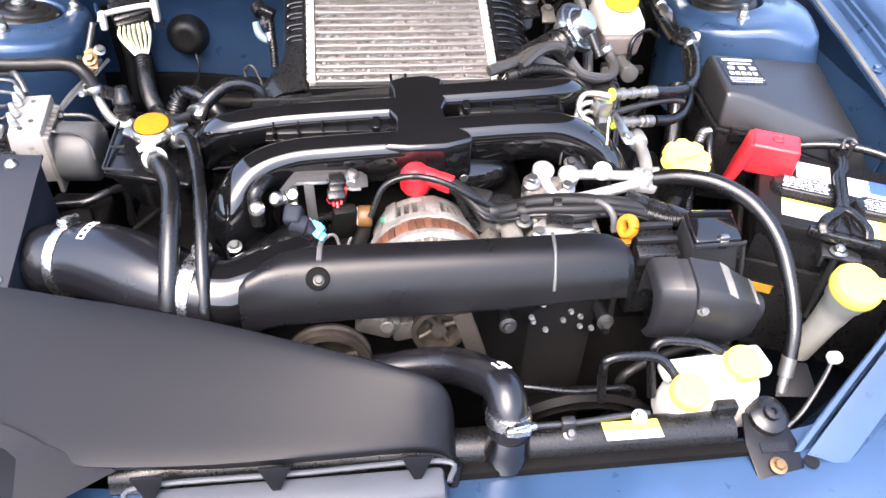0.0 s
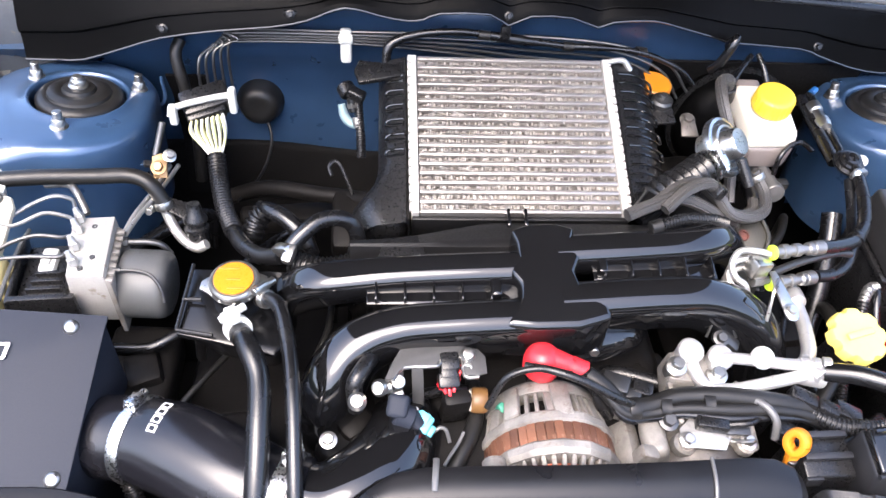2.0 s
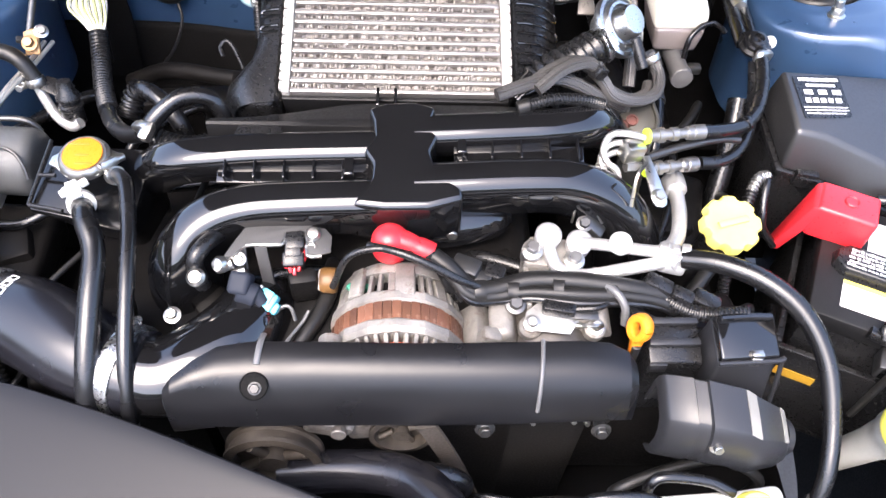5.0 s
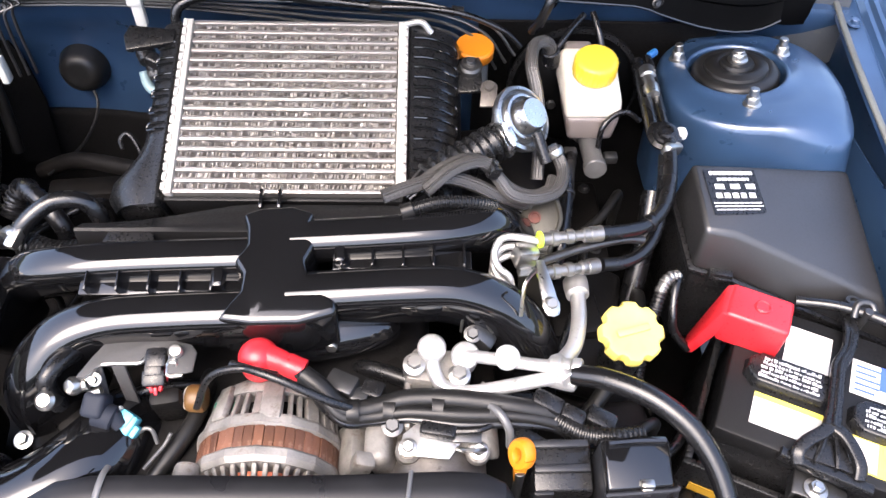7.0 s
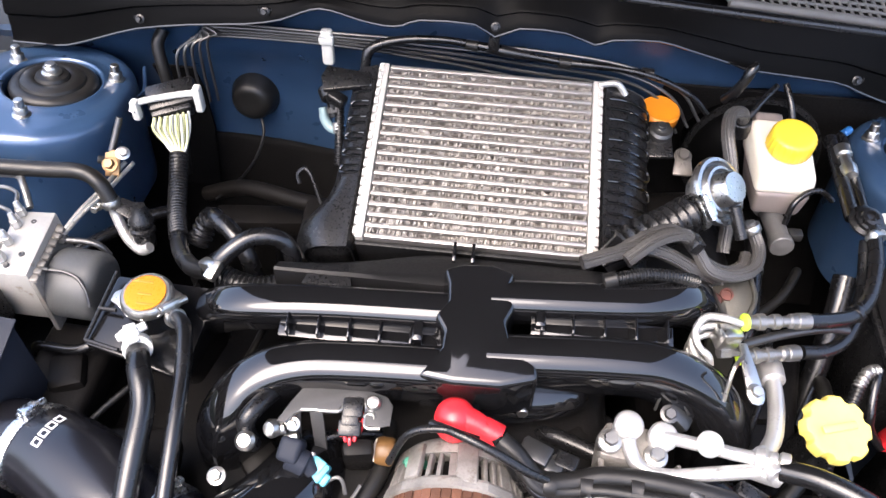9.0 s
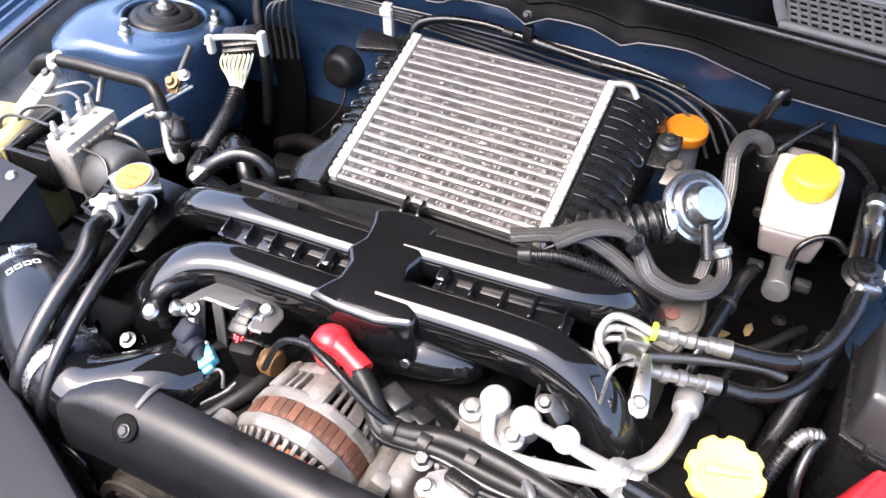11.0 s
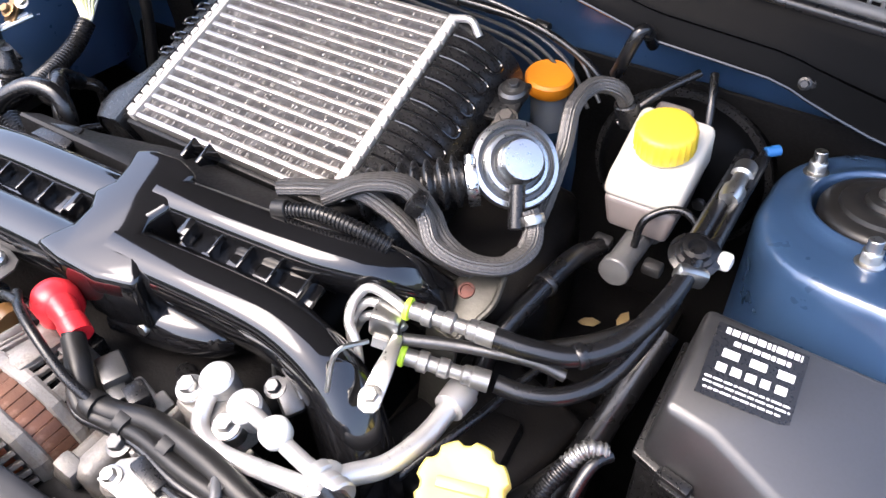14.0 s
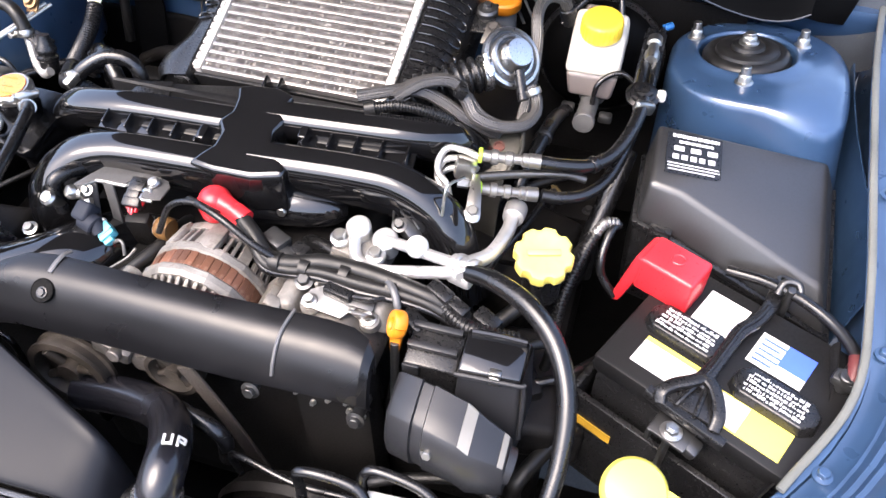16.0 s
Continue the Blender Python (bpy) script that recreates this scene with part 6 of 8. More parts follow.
part("holder", box((0.236, 0.966, 1.192), (0.014, 0.020, 0.016), 0.003, (0, 30, 20)), BLACK, bh)
bh = thing("braided_hose", (0.22, 0.94, 1.12), "braided grey hose beside the manifold", "hose", "braided hoses")
part("hose", tube([(0.120, 0.930, 1.184), (0.150, 0.942, 1.188), (0.185, 0.957, 1.187), (0.216, 0.960, 1.175), (0.246, 0.957, 1.159), (0.268, 0.966, 1.141), (0.284, 0.980, 1.122)], 0.0070, 36, n=22, ridge=0.10, weave=0.06), BRAID, bh)
part("cuff", clamp_band((0.280, 0.976, 1.127), (0.5, 0.5, -0.7), 0.0086, 0.008, 18), DARK_STEEL, bh)
bh = thing("braided_hose", (0.30, 1.12, 1.12), "braided grey hose rising beside the brake booster", "hose", "braided hoses")
part("hose", tube([(0.30, 1.035, 1.11), (0.302, 1.07, 1.145), (0.299, 1.105, 1.180), (0.292, 1.135, 1.205), (0.298, 1.165, 1.212), (0.316, 1.180, 1.205), (0.325, 1.19, 1.18)], 0.0070, 36, n=22, ridge=0.10, weave=0.06), BRAID, bh)
part("cuff", rod((0.322, 1.187, 1.190), (0.328, 1.193, 1.165), 0.0115), BLACK, bh)
bh = thing("braided_hose", (0.2, 0.96, 1.12), "braided grey hose lying beside its twin", "hose", "braided hoses")
part("hose", tube([(0.150, 0.948, 1.178), (0.185, 0.968, 1.192), (0.215, 0.984, 1.190), (0.240, 0.982, 1.172), (0.258, 0.972, 1.158), (0.282, 0.972, 1.146), (0.304, 0.985, 1.140), (0.312, 1.004, 1.142)], 0.0060, 36, n=22, ridge=0.10, weave=0.06), BRAID, bh)
ch = thing("conduit_hose", (0.2, 0.92, 1.15), "thin corrugated conduit with pale end cuff", "conduit")
part("conduit", corrugated([(0.150, 0.905, 1.192), (0.18, 0.912, 1.196), (0.215, 0.918, 1.190), (0.238, 0.925, 1.178)], 0.0055, 0.0035, 0.0012, 12), BLACK, ch)
part("cuff", rod((0.140, 0.903, 1.190), (0.153, 0.906, 1.193), 0.0078, 14), RUBBER_DULL, ch)

oc = thing("fluid_filler", (0.228, 1.21, 1.10), "orange filler cap on a dark neck by the firewall", "filler cap")
part("cap", [lathe((0.228, 1.220, 1.158), (0.05, -0.1, 1), [(0, 0.024), (0.002, 0.0255), (0.014, 0.0255), (0.017, 0.023), (0.0175, 0)], 32)], AMBER, oc)
part("neck", rod((0.230, 1.222, 1.11), (0.228, 1.220, 1.158), 0.019, 24), surface("grey_neck", (0.12, 0.13, 0.14), 0.4), oc)
ms = thing("mounting_stay", (0.22, 1.15, 1.13), "black mounting stay with rubber bush", "bracket")
part("stay", prism([(-0.016, -0.03), (0.016, -0.03), (0.014, 0.02), (-0.014, 0.02)], (0.219, 1.155, 1.176), (1, 0, 0.1), (0, 1, 0.35), 0.006, 0.002), BLACK, ms)
part("bush", [lathe((0.220, 1.157, 1.180), (0, -0.2, 1), [(0, 0.0145), (0.008, 0.0145), (0.011, 0.012), (0.011, 0.006)], 24), *hexbolt((0.220, 1.157, 1.190), (0, -0.2, 1), 0.006, 0.005)], DARK_STEEL, ms)

# ---- brake master cylinder and booster ----
bk = thing("brake_booster", (0.37, 1.25, 1.0), "round black brake booster on the firewall", "brake booster")
part("shell", lathe((0.372, 1.285, 1.085), (0, -1, 0.06), [(0, 0.088), (0.035, 0.088), (0.052, 0.084), (0.072, 0.068), (0.082, 0.042), (0.086, 0.026)], 44), COWL, bk)
part("crimp_ring", lathe((0.372, 1.252, 1.087), (0, -1, 0.06), [(0, 0.088), (0.001, 0.093), (0.008, 0.093), (0.009, 0.086)], 44), BLACK, bk)
for sx in (-1, 1):
    part("stud", [*hexbolt((0.372 + sx * 0.036, 1.208, 1.092), (0, -1, 0.06), 0.007, 0.008)], DARK_STEEL, bk)
mc = thing("brake_master_cylinder", (0.376, 1.12, 1.08), "brake master cylinder with milky reservoir and yellow cap", "brake master cylinder")
part("reservoir", [hexa([(0.337, 1.109, 1.140), (0.410, 1.111, 1.140), (0.410, 1.196, 1.148), (0.333, 1.196, 1.148)], [(0.341, 1.112, 1.167), (0.407, 1.114, 1.167), (0.407, 1.200, 1.188), (0.335, 1.200, 1.188)], 0.008, 3)], MILK, mc, "milky white plastic reservoir")
part("filler_neck", box((0.362, 1.208, 1.174), (0.036, 0.026, 0.016), 0.006, (14, 0, 0), 3), FLUID, mc)
part("reservoir_base", hexa([(0.346, 1.112, 1.106), (0.403, 1.112, 1.106), (0.403, 1.18, 1.106), (0.346, 1.18, 1.106)], [(0.340, 1.108, 1.143), (0.408, 1.110, 1.143), (0.408, 1.192, 1.150), (0.337, 1.192, 1.150)], 0.006, 3), FLUID, mc, "fluid-stained lower reservoir")
RA = Vector((0, -0.16, 1)).normalized()
RC = Vector((0.374, 1.154, 1.180))
part("cap", scalloped(RC, RA, [(0, 0.0258, 0), (0.002, 0.0270, 1), (0.021, 0.0266, 1), (0.0235, 0.0250, 0.4), (0.025, 0.023, 0), (0.0258, 0.019, 0), (0.0252, 0.0, 0)], 26, 0.022, 104), YELLOW, mc, "yellow ribbed screw cap")
part("cylinder", [lathe((0.378, 1.20, 1.088), (-0.01, -1, 0.10), [(0, 0.020), (0.06, 0.019), (0.062, 0.0130), (0.126, 0.0125), (0.128, 0.0142), (0.138, 0.0144), (0.1395, 0.0132), (0.1405, 0.003), (0.1412, 0.0)], 32)], GREY_METAL, mc, "grey metal cylinder")
part("outlet", box((0.350, 1.10, 1.095), (0.018, 0.014, 0.012), 0.003), DARK_STEEL, mc)
part("outlet", box((0.402, 1.095, 1.092), (0.018, 0.014, 0.012), 0.003), DARK_STEEL, mc)
part("sensor_wire", tube([(0.382, 1.092, 1.112), (0.384, 1.098, 1.138), (0.398, 1.108, 1.150), (0.415, 1.112, 1.152), (0.432, 1.108, 1.142)], 0.0036, 10), RUBBER, mc)
for a, b in (((0.37, 1.245, 1.205), (0.318, 1.185, 1.165)), ((0.382, 1.25, 1.205), (0.398, 1.205, 1.16))):
    solo("vacuum_tube", tube([a, tuple((Vector(a) + Vector(b)) / 2 + Vector((0, 0, 0.006))), b], 0.0042, 10), RUBBER, "thin black vacuum tube", "tube", "vacuum tubes")
hk = thing("cowl_hook", (0.319, 1.21, 1.2), "black bent washer hose hook at the cowl", "hook")
part("hook", tube([(0.324, 1.232, 1.228), (0.323, 1.216, 1.246), (0.319, 1.208, 1.252), (0.314, 1.203, 1.240), (0.306, 1.205, 1.215), (0.300, 1.212, 1.200)], 0.0062, 12), RUBBER, hk)

# ---- fuel pipe unions and rubber hoses ----
fp_ = thing("fuel_pipes", (0.3, 0.89, 1.10), "bent bright fuel pipes with quick-release unions", "fuel pipes")
LINES = [((0.284, 0.885, 1.170), (0.352, 0.898, 1.166)), ((0.288, 0.868, 1.136), (0.358, 0.890, 1.124))]
for k, (p, q) in enumerate(LINES):
    p, q = Vector(p), Vector(q)
    d = (q - p).normalized()
    part("union", [lathe(p, d, [(0, 0.0068), (0.010, 0.0068), (0.011, 0.0085), (0.018, 0.0085), (0.019, 0.006), (0.026, 0.006), (0.027, 0.0078), (0.034, 0.0078), (0.036, 0.0055), (0.044, 0.0055), (0.046, 0.0078), (0.052, 0.0078), (0.053, 0.0086), (0.066, 0.0086)], 20)], UNION, fp_, "dull zinc quick-release union")
    part("ring", lathe(p - d * 0.004, d, [(0, 0.0072), (0.001, 0.0088), (0.004, 0.0088), (0.005, 0.0072)], 20), LIME, fp_, "lime green locking ring")
for k in range(3):
    z = 1.168 - 0.014 * k
    part("pipe", tube([(0.282, 0.884 - 0.006 * k, z), (0.262, 0.886, z + 0.004), (0.244, 0.886 - 0.002 * k, z + 0.002), (0.236, 0.876, z - 0.010), (0.240, 0.864, z - 0.018), (0.252, 0.856, z - 0.026), (0.258, 0.85, z - 0.06)], 0.0039, 10), ALU_PIPE, fp_)
part("pipe", tube([(0.285, 0.872, 1.150), (0.33, 0.892, 1.148), (0.375, 0.905, 1.148), (0.40, 0.910, 1.142)], 0.0048, 10), DARK_STEEL, fp_)
part("nut", [lathe((0.262, 0.866, 1.142), (1, 0.2, -0.1), [(0, 0.007), (0.012, 0.007), (0.013, 0.005), (0.022, 0.005)], 6)], UNION, fp_)
part("block", box((0.268, 0.876, 1.156), (0.024, 0.020, 0.024), 0.004, (0, 10, 15)), ZINC, fp_)
part("stay", [prism([(-0.0085, -0.006), (-0.006, -0.011), (0.0, -0.013), (0.006, -0.011), (0.0085, -0.006), (0.0075, 0.02), (0.004, 0.05), (-0.004, 0.05), (-0.0075, 0.02)], (0.291, 0.823, 1.140), (0.95, 0.2, -0.1), (-0.15, 0.9, 0.25), 0.003, 0.001), *hexbolt((0.291, 0.822, 1.142), (0.1, -0.3, 1), 0.006)], ZINC, fp_, "steel stay with bolt")
fh = thing("fuel_hose", (0.4, 0.95, 1.12), "black rubber fuel hose", "hose", "fuel hoses")
part("hose", tube([(0.348, 0.897, 1.166), (0.375, 0.905, 1.161), (0.402, 0.918, 1.157), (0.425, 0.945, 1.158), (0.439, 0.985, 1.166), (0.444, 1.020, 1.172), (0.445, 1.040, 1.176)], 0.0080, 16), RUBBER, fh)
part("clamp", clamp_band((0.405, 0.921, 1.157), (0.6, 0.7, 0.1), 0.0083, 0.007, 18), RUBBER, fh)
part("clip", [box((0.447, 1.022, 1.172), (0.026, 0.012, 0.016), 0.004, (0, 20, 30))], ZINC, fh)
fh = thing("fuel_hose", (0.4, 0.95, 1.08), "black rubber fuel hose", "hose", "fuel hoses")
part("hose", tube([(0.355, 0.889, 1.125), (0.378, 0.895, 1.121), (0.403, 0.910, 1.120), (0.424, 0.940, 1.124), (0.437, 0.985, 1.140), (0.442, 1.025, 1.160)], 0.0074, 16), RUBBER, fh)
for dx, dz in ((0.004, -0.045),):
    solo("lower_hose", tube([(0.40 + dx, 0.90, 1.02 + dz), (0.415 + dx, 0.94, 1.07 + dz), (0.428 + dx, 0.985, 1.12 + dz), (0.436 + dx, 1.02, 1.15 + dz)], 0.013, 16), RUBBER, "black rubber hose in the shade", "hose", "fuel hoses")
rb = thing("rubber_mount", (0.442, 1.045, 1.15), "black rubber isolator with clip", "rubber mount")
part("disc", lathe((0.442, 1.045, 1.168), (0.05, -0.25, 1), [(0, 0.014), (0.002, 0.0195), (0.006, 0.0205), (0.008, 0.0155), (0.012, 0.0155), (0.013, 0.012), (0.017, 0.011), (0.018, 0.007), (0.013, 0.005), (0.013, 0)], 32), RUBBER, rb)
part("clip", box((0.464, 1.050, 1.172), (0.012, 0.014, 0.012), 0.004), WHITE_PLASTIC, rb)
cl = thing("clutch_line", (0.446, 1.12, 1.13), "dark line with bright unions beside the strut tower", "pipe")
for p, q, r in (((0.436, 1.06, 1.160), (0.438, 1.195, 1.168), 0.0085), ((0.450, 1.062, 1.162), (0.452, 1.20, 1.172), 0.006)):
    part("line", rod(p, q, r), RUBBER, cl)
part("union", [lathe((0.444, 1.120, 1.172), (0, 1, 0.03), [(0, 0.008), (0.008, 0.010), (0.016, 0.010), (0.018, 0.007), (0.034, 0.007), (0.036, 0.010), (0.05, 0.010), (0.052, 0.006)], 18)], ZINC, cl)
part("tip", rod((0.452, 1.196, 1.176), (0.462, 1.205, 1.177), 0.005), surface("blue_cap", (0.012, 0.09, 0.26), 0.4), cl, "blue plastic tip")
STAINED = surface("stained_steel", (0.050, 0.048, 0.040), 0.45, 0.4, vary=0.3, grain=0.3, wear=0.2, wear_colour=(0.07, 0.055, 0.04))
es = thing("engine_stay", (0.29, 0.93, 1.05), "stained steel lifting stay with rusty hole", "bracket")
part("plate", hexa([(0.270, 0.925, 1.108), (0.306, 0.918, 1.108), (0.318, 0.950, 1.126), (0.314, 0.976, 1.133), (0.303, 0.997, 1.137), (0.290, 0.988, 1.135), (0.274, 0.966, 1.122)], [(0.270, 0.924, 1.112), (0.306, 0.917, 1.112), (0.318, 0.949, 1.130), (0.314, 0.975, 1.137), (0.303, 0.996, 1.141), (0.290, 0.987, 1.139), (0.274, 0.965, 1.126)], 0.0015), STAINED, es)
part("fold", tube([(0.302, 0.917, 1.111), (0.311, 0.936, 1.122), (0.317, 0.952, 1.131), (0.313, 0.976, 1.138)], 0.0028, 8), STAINED, es)
part("leg", hexa([(0.272, 0.900, 1.03), (0.302, 0.893, 1.03), (0.302, 0.898, 1.03), (0.272, 0.905, 1.03)], [(0.271, 0.922, 1.110), (0.305, 0.915, 1.110), (0.305, 0.920, 1.110), (0.271, 0.927, 1.110)], 0.001), STAINED, es)
part("hole", lathe((0.2885, 0.957, 1.1255), (0.0, -0.38, 1), [(-0.001, 0.0075), (0.0022, 0.0072), (0.0024, 0.0052), (0.0008, 0.0048), (0.0008, 0.0)], 20), surface("red_rust", (0.085, 0.026, 0.018), 0.7, vary=0.4, stains=90), es, "rusty red hole")
dh = thing("oil_feed_hose", (0.33, 0.95, 1.05), "glossy black hose running back beside the brake cylinder", "hose")
part("hose", tube([(0.318, 0.925, 1.060), (0.322, 0.950, 1.092), (0.331, 1.000, 1.104), (0.340, 1.055, 1.106), (0.350, 1.095, 1.092)], 0.0095, 16), RUBBER, dh)
part("tie", clamp_band((0.3335, 1.015, 1.1048), (0.15, 1, 0.05), 0.0098, 0.006, 18), DARK_STEEL, dh)

# ---- air conditioning pipes ----
ap = thing("air_con_pipes", (0.25, 0.77, 1.07), "bright aluminium air conditioning pipes with round fittings", "air conditioning pipe")
part("pipe", tube([(0.330, 0.893, 1.095), (0.329, 0.870, 1.103), (0.327, 0.835, 1.103), (0.318, 0.800, 1.106), (0.303, 0.775, 1.115), (0.295, 0.758, 1.120)], 0.0083, 18), ALU_PIPE, ap)
part("pipe_collar", lathe((0.329, 0.872, 1.103), (0, 1, -0.12), [(-0.01, 0.0095), (-0.008, 0.0125), (0.004, 0.0135), (0.012, 0.0135), (0.014, 0.011)], 24), ALU_PIPE, ap)
part("pipe", tube([(0.172, 0.783, 1.118), (0.174, 0.765, 1.112), (0.184, 0.750, 1.106), (0.21, 0.744, 1.106), (0.25, 0.748, 1.112), (0.29, 0.752, 1.120)], 0.0070, 16), ALU_PIPE, ap)
part("pipe", tube([(0.205, 0.778, 1.118), (0.235, 0.772, 1.121), (0.27, 0.764, 1.124), (0.297, 0.760, 1.126)], 0.0064, 16), ALU_PIPE, ap)
part("joint", [rod((0.286, 0.763, 1.122), (0.296, 0.7605, 1.124), 0.0112, 20), rod((0.298, 0.760, 1.1245), (0.306, 0.758, 1.126), 0.0100, 20), rod((0.307, 0.7575, 1.126), (0.316, 0.755, 1.128), 0.0115, 20), box((0.298, 0.752, 1.116), (0.030, 0.018, 0.016), 0.005, (0, 0, -15)), rod((0.292, 0.772, 1.120), (0.304, 0.745, 1.126), 0.0095)], ALU_PIPE, ap)
for x, y, z in ((0.172, 0.785, 1.118), (0.205, 0.779, 1.114)):
    part("fitting", lathe((x, y, z), (0, -0.25, 1), [(-0.02, 0.012), (0.0, 0.0138), (0.006, 0.0142), (0.0085, 0.0122), (0.0095, 0.006), (0.0095, 0.0)], 28), ALU_PIPE, ap)
part("port_cap", lathe((0.245, 0.771, 1.120), (0.0, -0.2, 1), [(0, 0.009), (0.004, 0.012), (0.011, 0.0122), (0.015, 0.0105), (0.0175, 0.006), (0.018, 0)], 24), WHITE_PLASTIC, ap, "pale plastic port cap")
part("flange", [hexa([(0.142, 0.756, 1.07), (0.205, 0.750, 1.07), (0.212, 0.80, 1.07), (0.150, 0.80, 1.07)], [(0.145, 0.758, 1.108), (0.200, 0.752, 1.104), (0.206, 0.792, 1.106), (0.154, 0.795, 1.110)], 0.006)], CAST, ap)
for x, y, z in ((0.155, 0.772, 1.108), (0.199, 0.764, 1.102)):
    part("bolt", [rod((x, y, z - 0.01), (x, y - 0.002, z + 0.006), 0.0115, 20), *hexbolt((x, y - 0.002, z + 0.006), (0, -0.2, 1), 0.0075, 0.008)], ZINC, ap)
hh = thing("air_con_hose", (0.42, 0.62, 1.0), "thick black air conditioning hose in a wide arc", "hose")
part("hose", tube([(0.308, 0.752, 1.126), (0.338, 0.738, 1.138), (0.376, 0.715, 1.142), (0.410, 0.685, 1.132), (0.432, 0.645, 1.108), (0.438, 0.60, 1.075), (0.434, 0.56, 1.045), (0.428, 0.538, 1.018)], [0.0105, 0.0105, 0.0105, 0.0103, 0.0098, 0.0090, 0.0085, 0.0082], 20), RUBBER, hh)
part("end_fitting", [rod((0.428, 0.540, 1.020), (0.424, 0.528, 0.998), 0.0090), rod((0.424, 0.528, 1.0), (0.420, 0.518, 0.98), 0.0060)], UNION, hh, "dull metal hose end")
solo("wire_loop", tube([(0.275, 0.845, 1.17), (0.262, 0.825, 1.17), (0.26, 0.81, 1.14)], 0.002, 6), ZINC, "thin bright wire clip", "wire")
cs = thing("coil_sensor", (0.22, 0.81, 1.08), "small sensor on a bent wire bracket", "sensor")
part("body", [box((0.222, 0.806, 1.110), (0.03, 0.018, 0.016), 0.004, (0, 30, -30)), *hexbolt((0.213, 0.803, 1.118), (0, -0.4, 1), 0.006)], DARK_STEEL, cs)
part("wire_bracket", tube([(0.202, 0.812, 1.11), (0.204, 0.815, 1.132), (0.213, 0.815, 1.136), (0.222, 0.812, 1.132), (0.234, 0.808, 1.114)], 0.0016, 8), ZINC, cs)

# ---- compressor, harness and oil parts ----
cm = thing("air_con_compressor", (0.19, 0.71, 0.98), "cast aluminium air conditioning compressor", "compressor")
part("body", lathe((0.175, 0.765, 1.035), (0, -1, 0), [(0, 0.045), (0.03, 0.052), (0.034, 0.0535), (0.040, 0.0535), (0.044, 0.052), (0.09, 0.052), (0.10, 0.046)], 36), DIRTY_ALU, cm, "grimy compressor drum")
part("top_casting", [hexa([(0.160, 0.690, 1.070), (0.240, 0.690, 1.066), (0.238, 0.742, 1.070), (0.162, 0.744, 1.074)], [(0.170, 0.700, 1.096), (0.226, 0.698, 1.091), (0.230, 0.736, 1.097), (0.168, 0.738, 1.101)], 0.006, 3), box((0.125, 0.702, 1.070), (0.026, 0.046, 0.046), 0.010, (0, -18, 0), 4), lathe((0.150, 0.694, 1.080), (0, -0.25, 1), [(0, 0.013), (0.010, 0.012), (0.013, 0.009), (0.013, 0.0)], 20), lathe((0.216, 0.694, 1.078), (0, -0.25, 1), [(0, 0.012), (0.009, 0.011), (0.011, 0.008), (0.011, 0.0)], 20)], CAST, cm, "rough cast top with bolt bosses")
part("plate", prism([(0, 0), (0.046, -0.006), (0.058, 0.010), (0.050, 0.030), (0.022, 0.034), (0.004, 0.020)], (0.142, 0.684, 1.0945), (1, 0.05, -0.05), (0, 1, 0.06), 0.0025, 0.0008), ALU_PIPE, cm, "bright steel bracket plate")
for x, z in ((0.150, 1.0965), (0.216, 1.090)):
    part("bolt", hexbolt((x, 0.691, z), (0, -0.25, 1), 0.0058, 0.006), ZINC, cm)
part("tube_clip", tube([(0.196, 0.690, 1.096), (0.203, 0.684, 1.104), (0.214, 0.684, 1.104), (0.222, 0.690, 1.094)], 0.0022, 8), ZINC, cm)
part("bolt", [*hexbolt((0.135, 0.712, 1.098), (0, -0.3, 1), 0.007, 0.007)], DARK_STEEL, cm)
for c_, s_, t_ in (((0.150, 0.735, 1.092), (0.006, 0.05, 0.016), -10), ((0.185, 0.742, 1.098), (0.005, 0.04, 0.014), 0), ((0.222, 0.738, 1.094), (0.005, 0.045, 0.012), 12)):
    part("rib", box(c_, s_, 0.002, (0, t_, 0)), CAST, cm)
# Thin dark slab on the casting paints a shaded recess.
part("recess", box((0.205, 0.705, 1.0985), (0.028, 0.020, 0.003), 0.001, (8, 6, 0)), DARK_STEEL, cm, "thin dark slab painting a recess in shade")
part("plug", [box((0.178, 0.705, 1.102), (0.034, 0.014, 0.013), 0.003, (0, 0, -10)), tube([(0.195, 0.703, 1.104), (0.215, 0.702, 1.108), (0.23, 0.71, 1.105)], 0.003, 8)], BLACK, cm)
hn = thing("engine_harness", (0.17, 0.74, 1.08), "thick taped black engine harness with branches", "wiring harness")
RUNS = [(0.050, 0.750, 1.128), (0.066, 0.738, 1.122), (0.088, 0.722, 1.108), (0.115, 0.724, 1.104), (0.15, 0.730, 1.108), (0.20, 0.728, 1.110), (0.25, 0.724, 1.108), (0.29, 0.720, 1.100), (0.32, 0.715, 1.08)]
for dy, dz, r, mat_ in ((0.004, 0.001, 0.0098, RUBBER_DULL), (-0.0075, -0.001, 0.0068, RUBBER_DULL), (-0.0135, -0.005, 0.0042, RUBBER)):
    part("loom", tube([(x, y + dy * min(1, k / 3) * (1 + 0.35 * math.sin(1.7 * k + 40 * dy)), z + dz * min(1, k / 3)) for k, (x, y, z) in enumerate(RUNS)], r, 12), mat_, hn)
for x, y, z in ((0.132, 0.727, 1.106), (0.178, 0.7285, 1.109), (0.232, 0.7255, 1.1085)):
    part("tape", tube([(x - 0.006, y, z), (x, y, z), (x + 0.006, y - 0.001, z)], 0.0135, 16, 2, flat=0.72, up=(0, 0, 1)), RUBBER_DULL, hn)
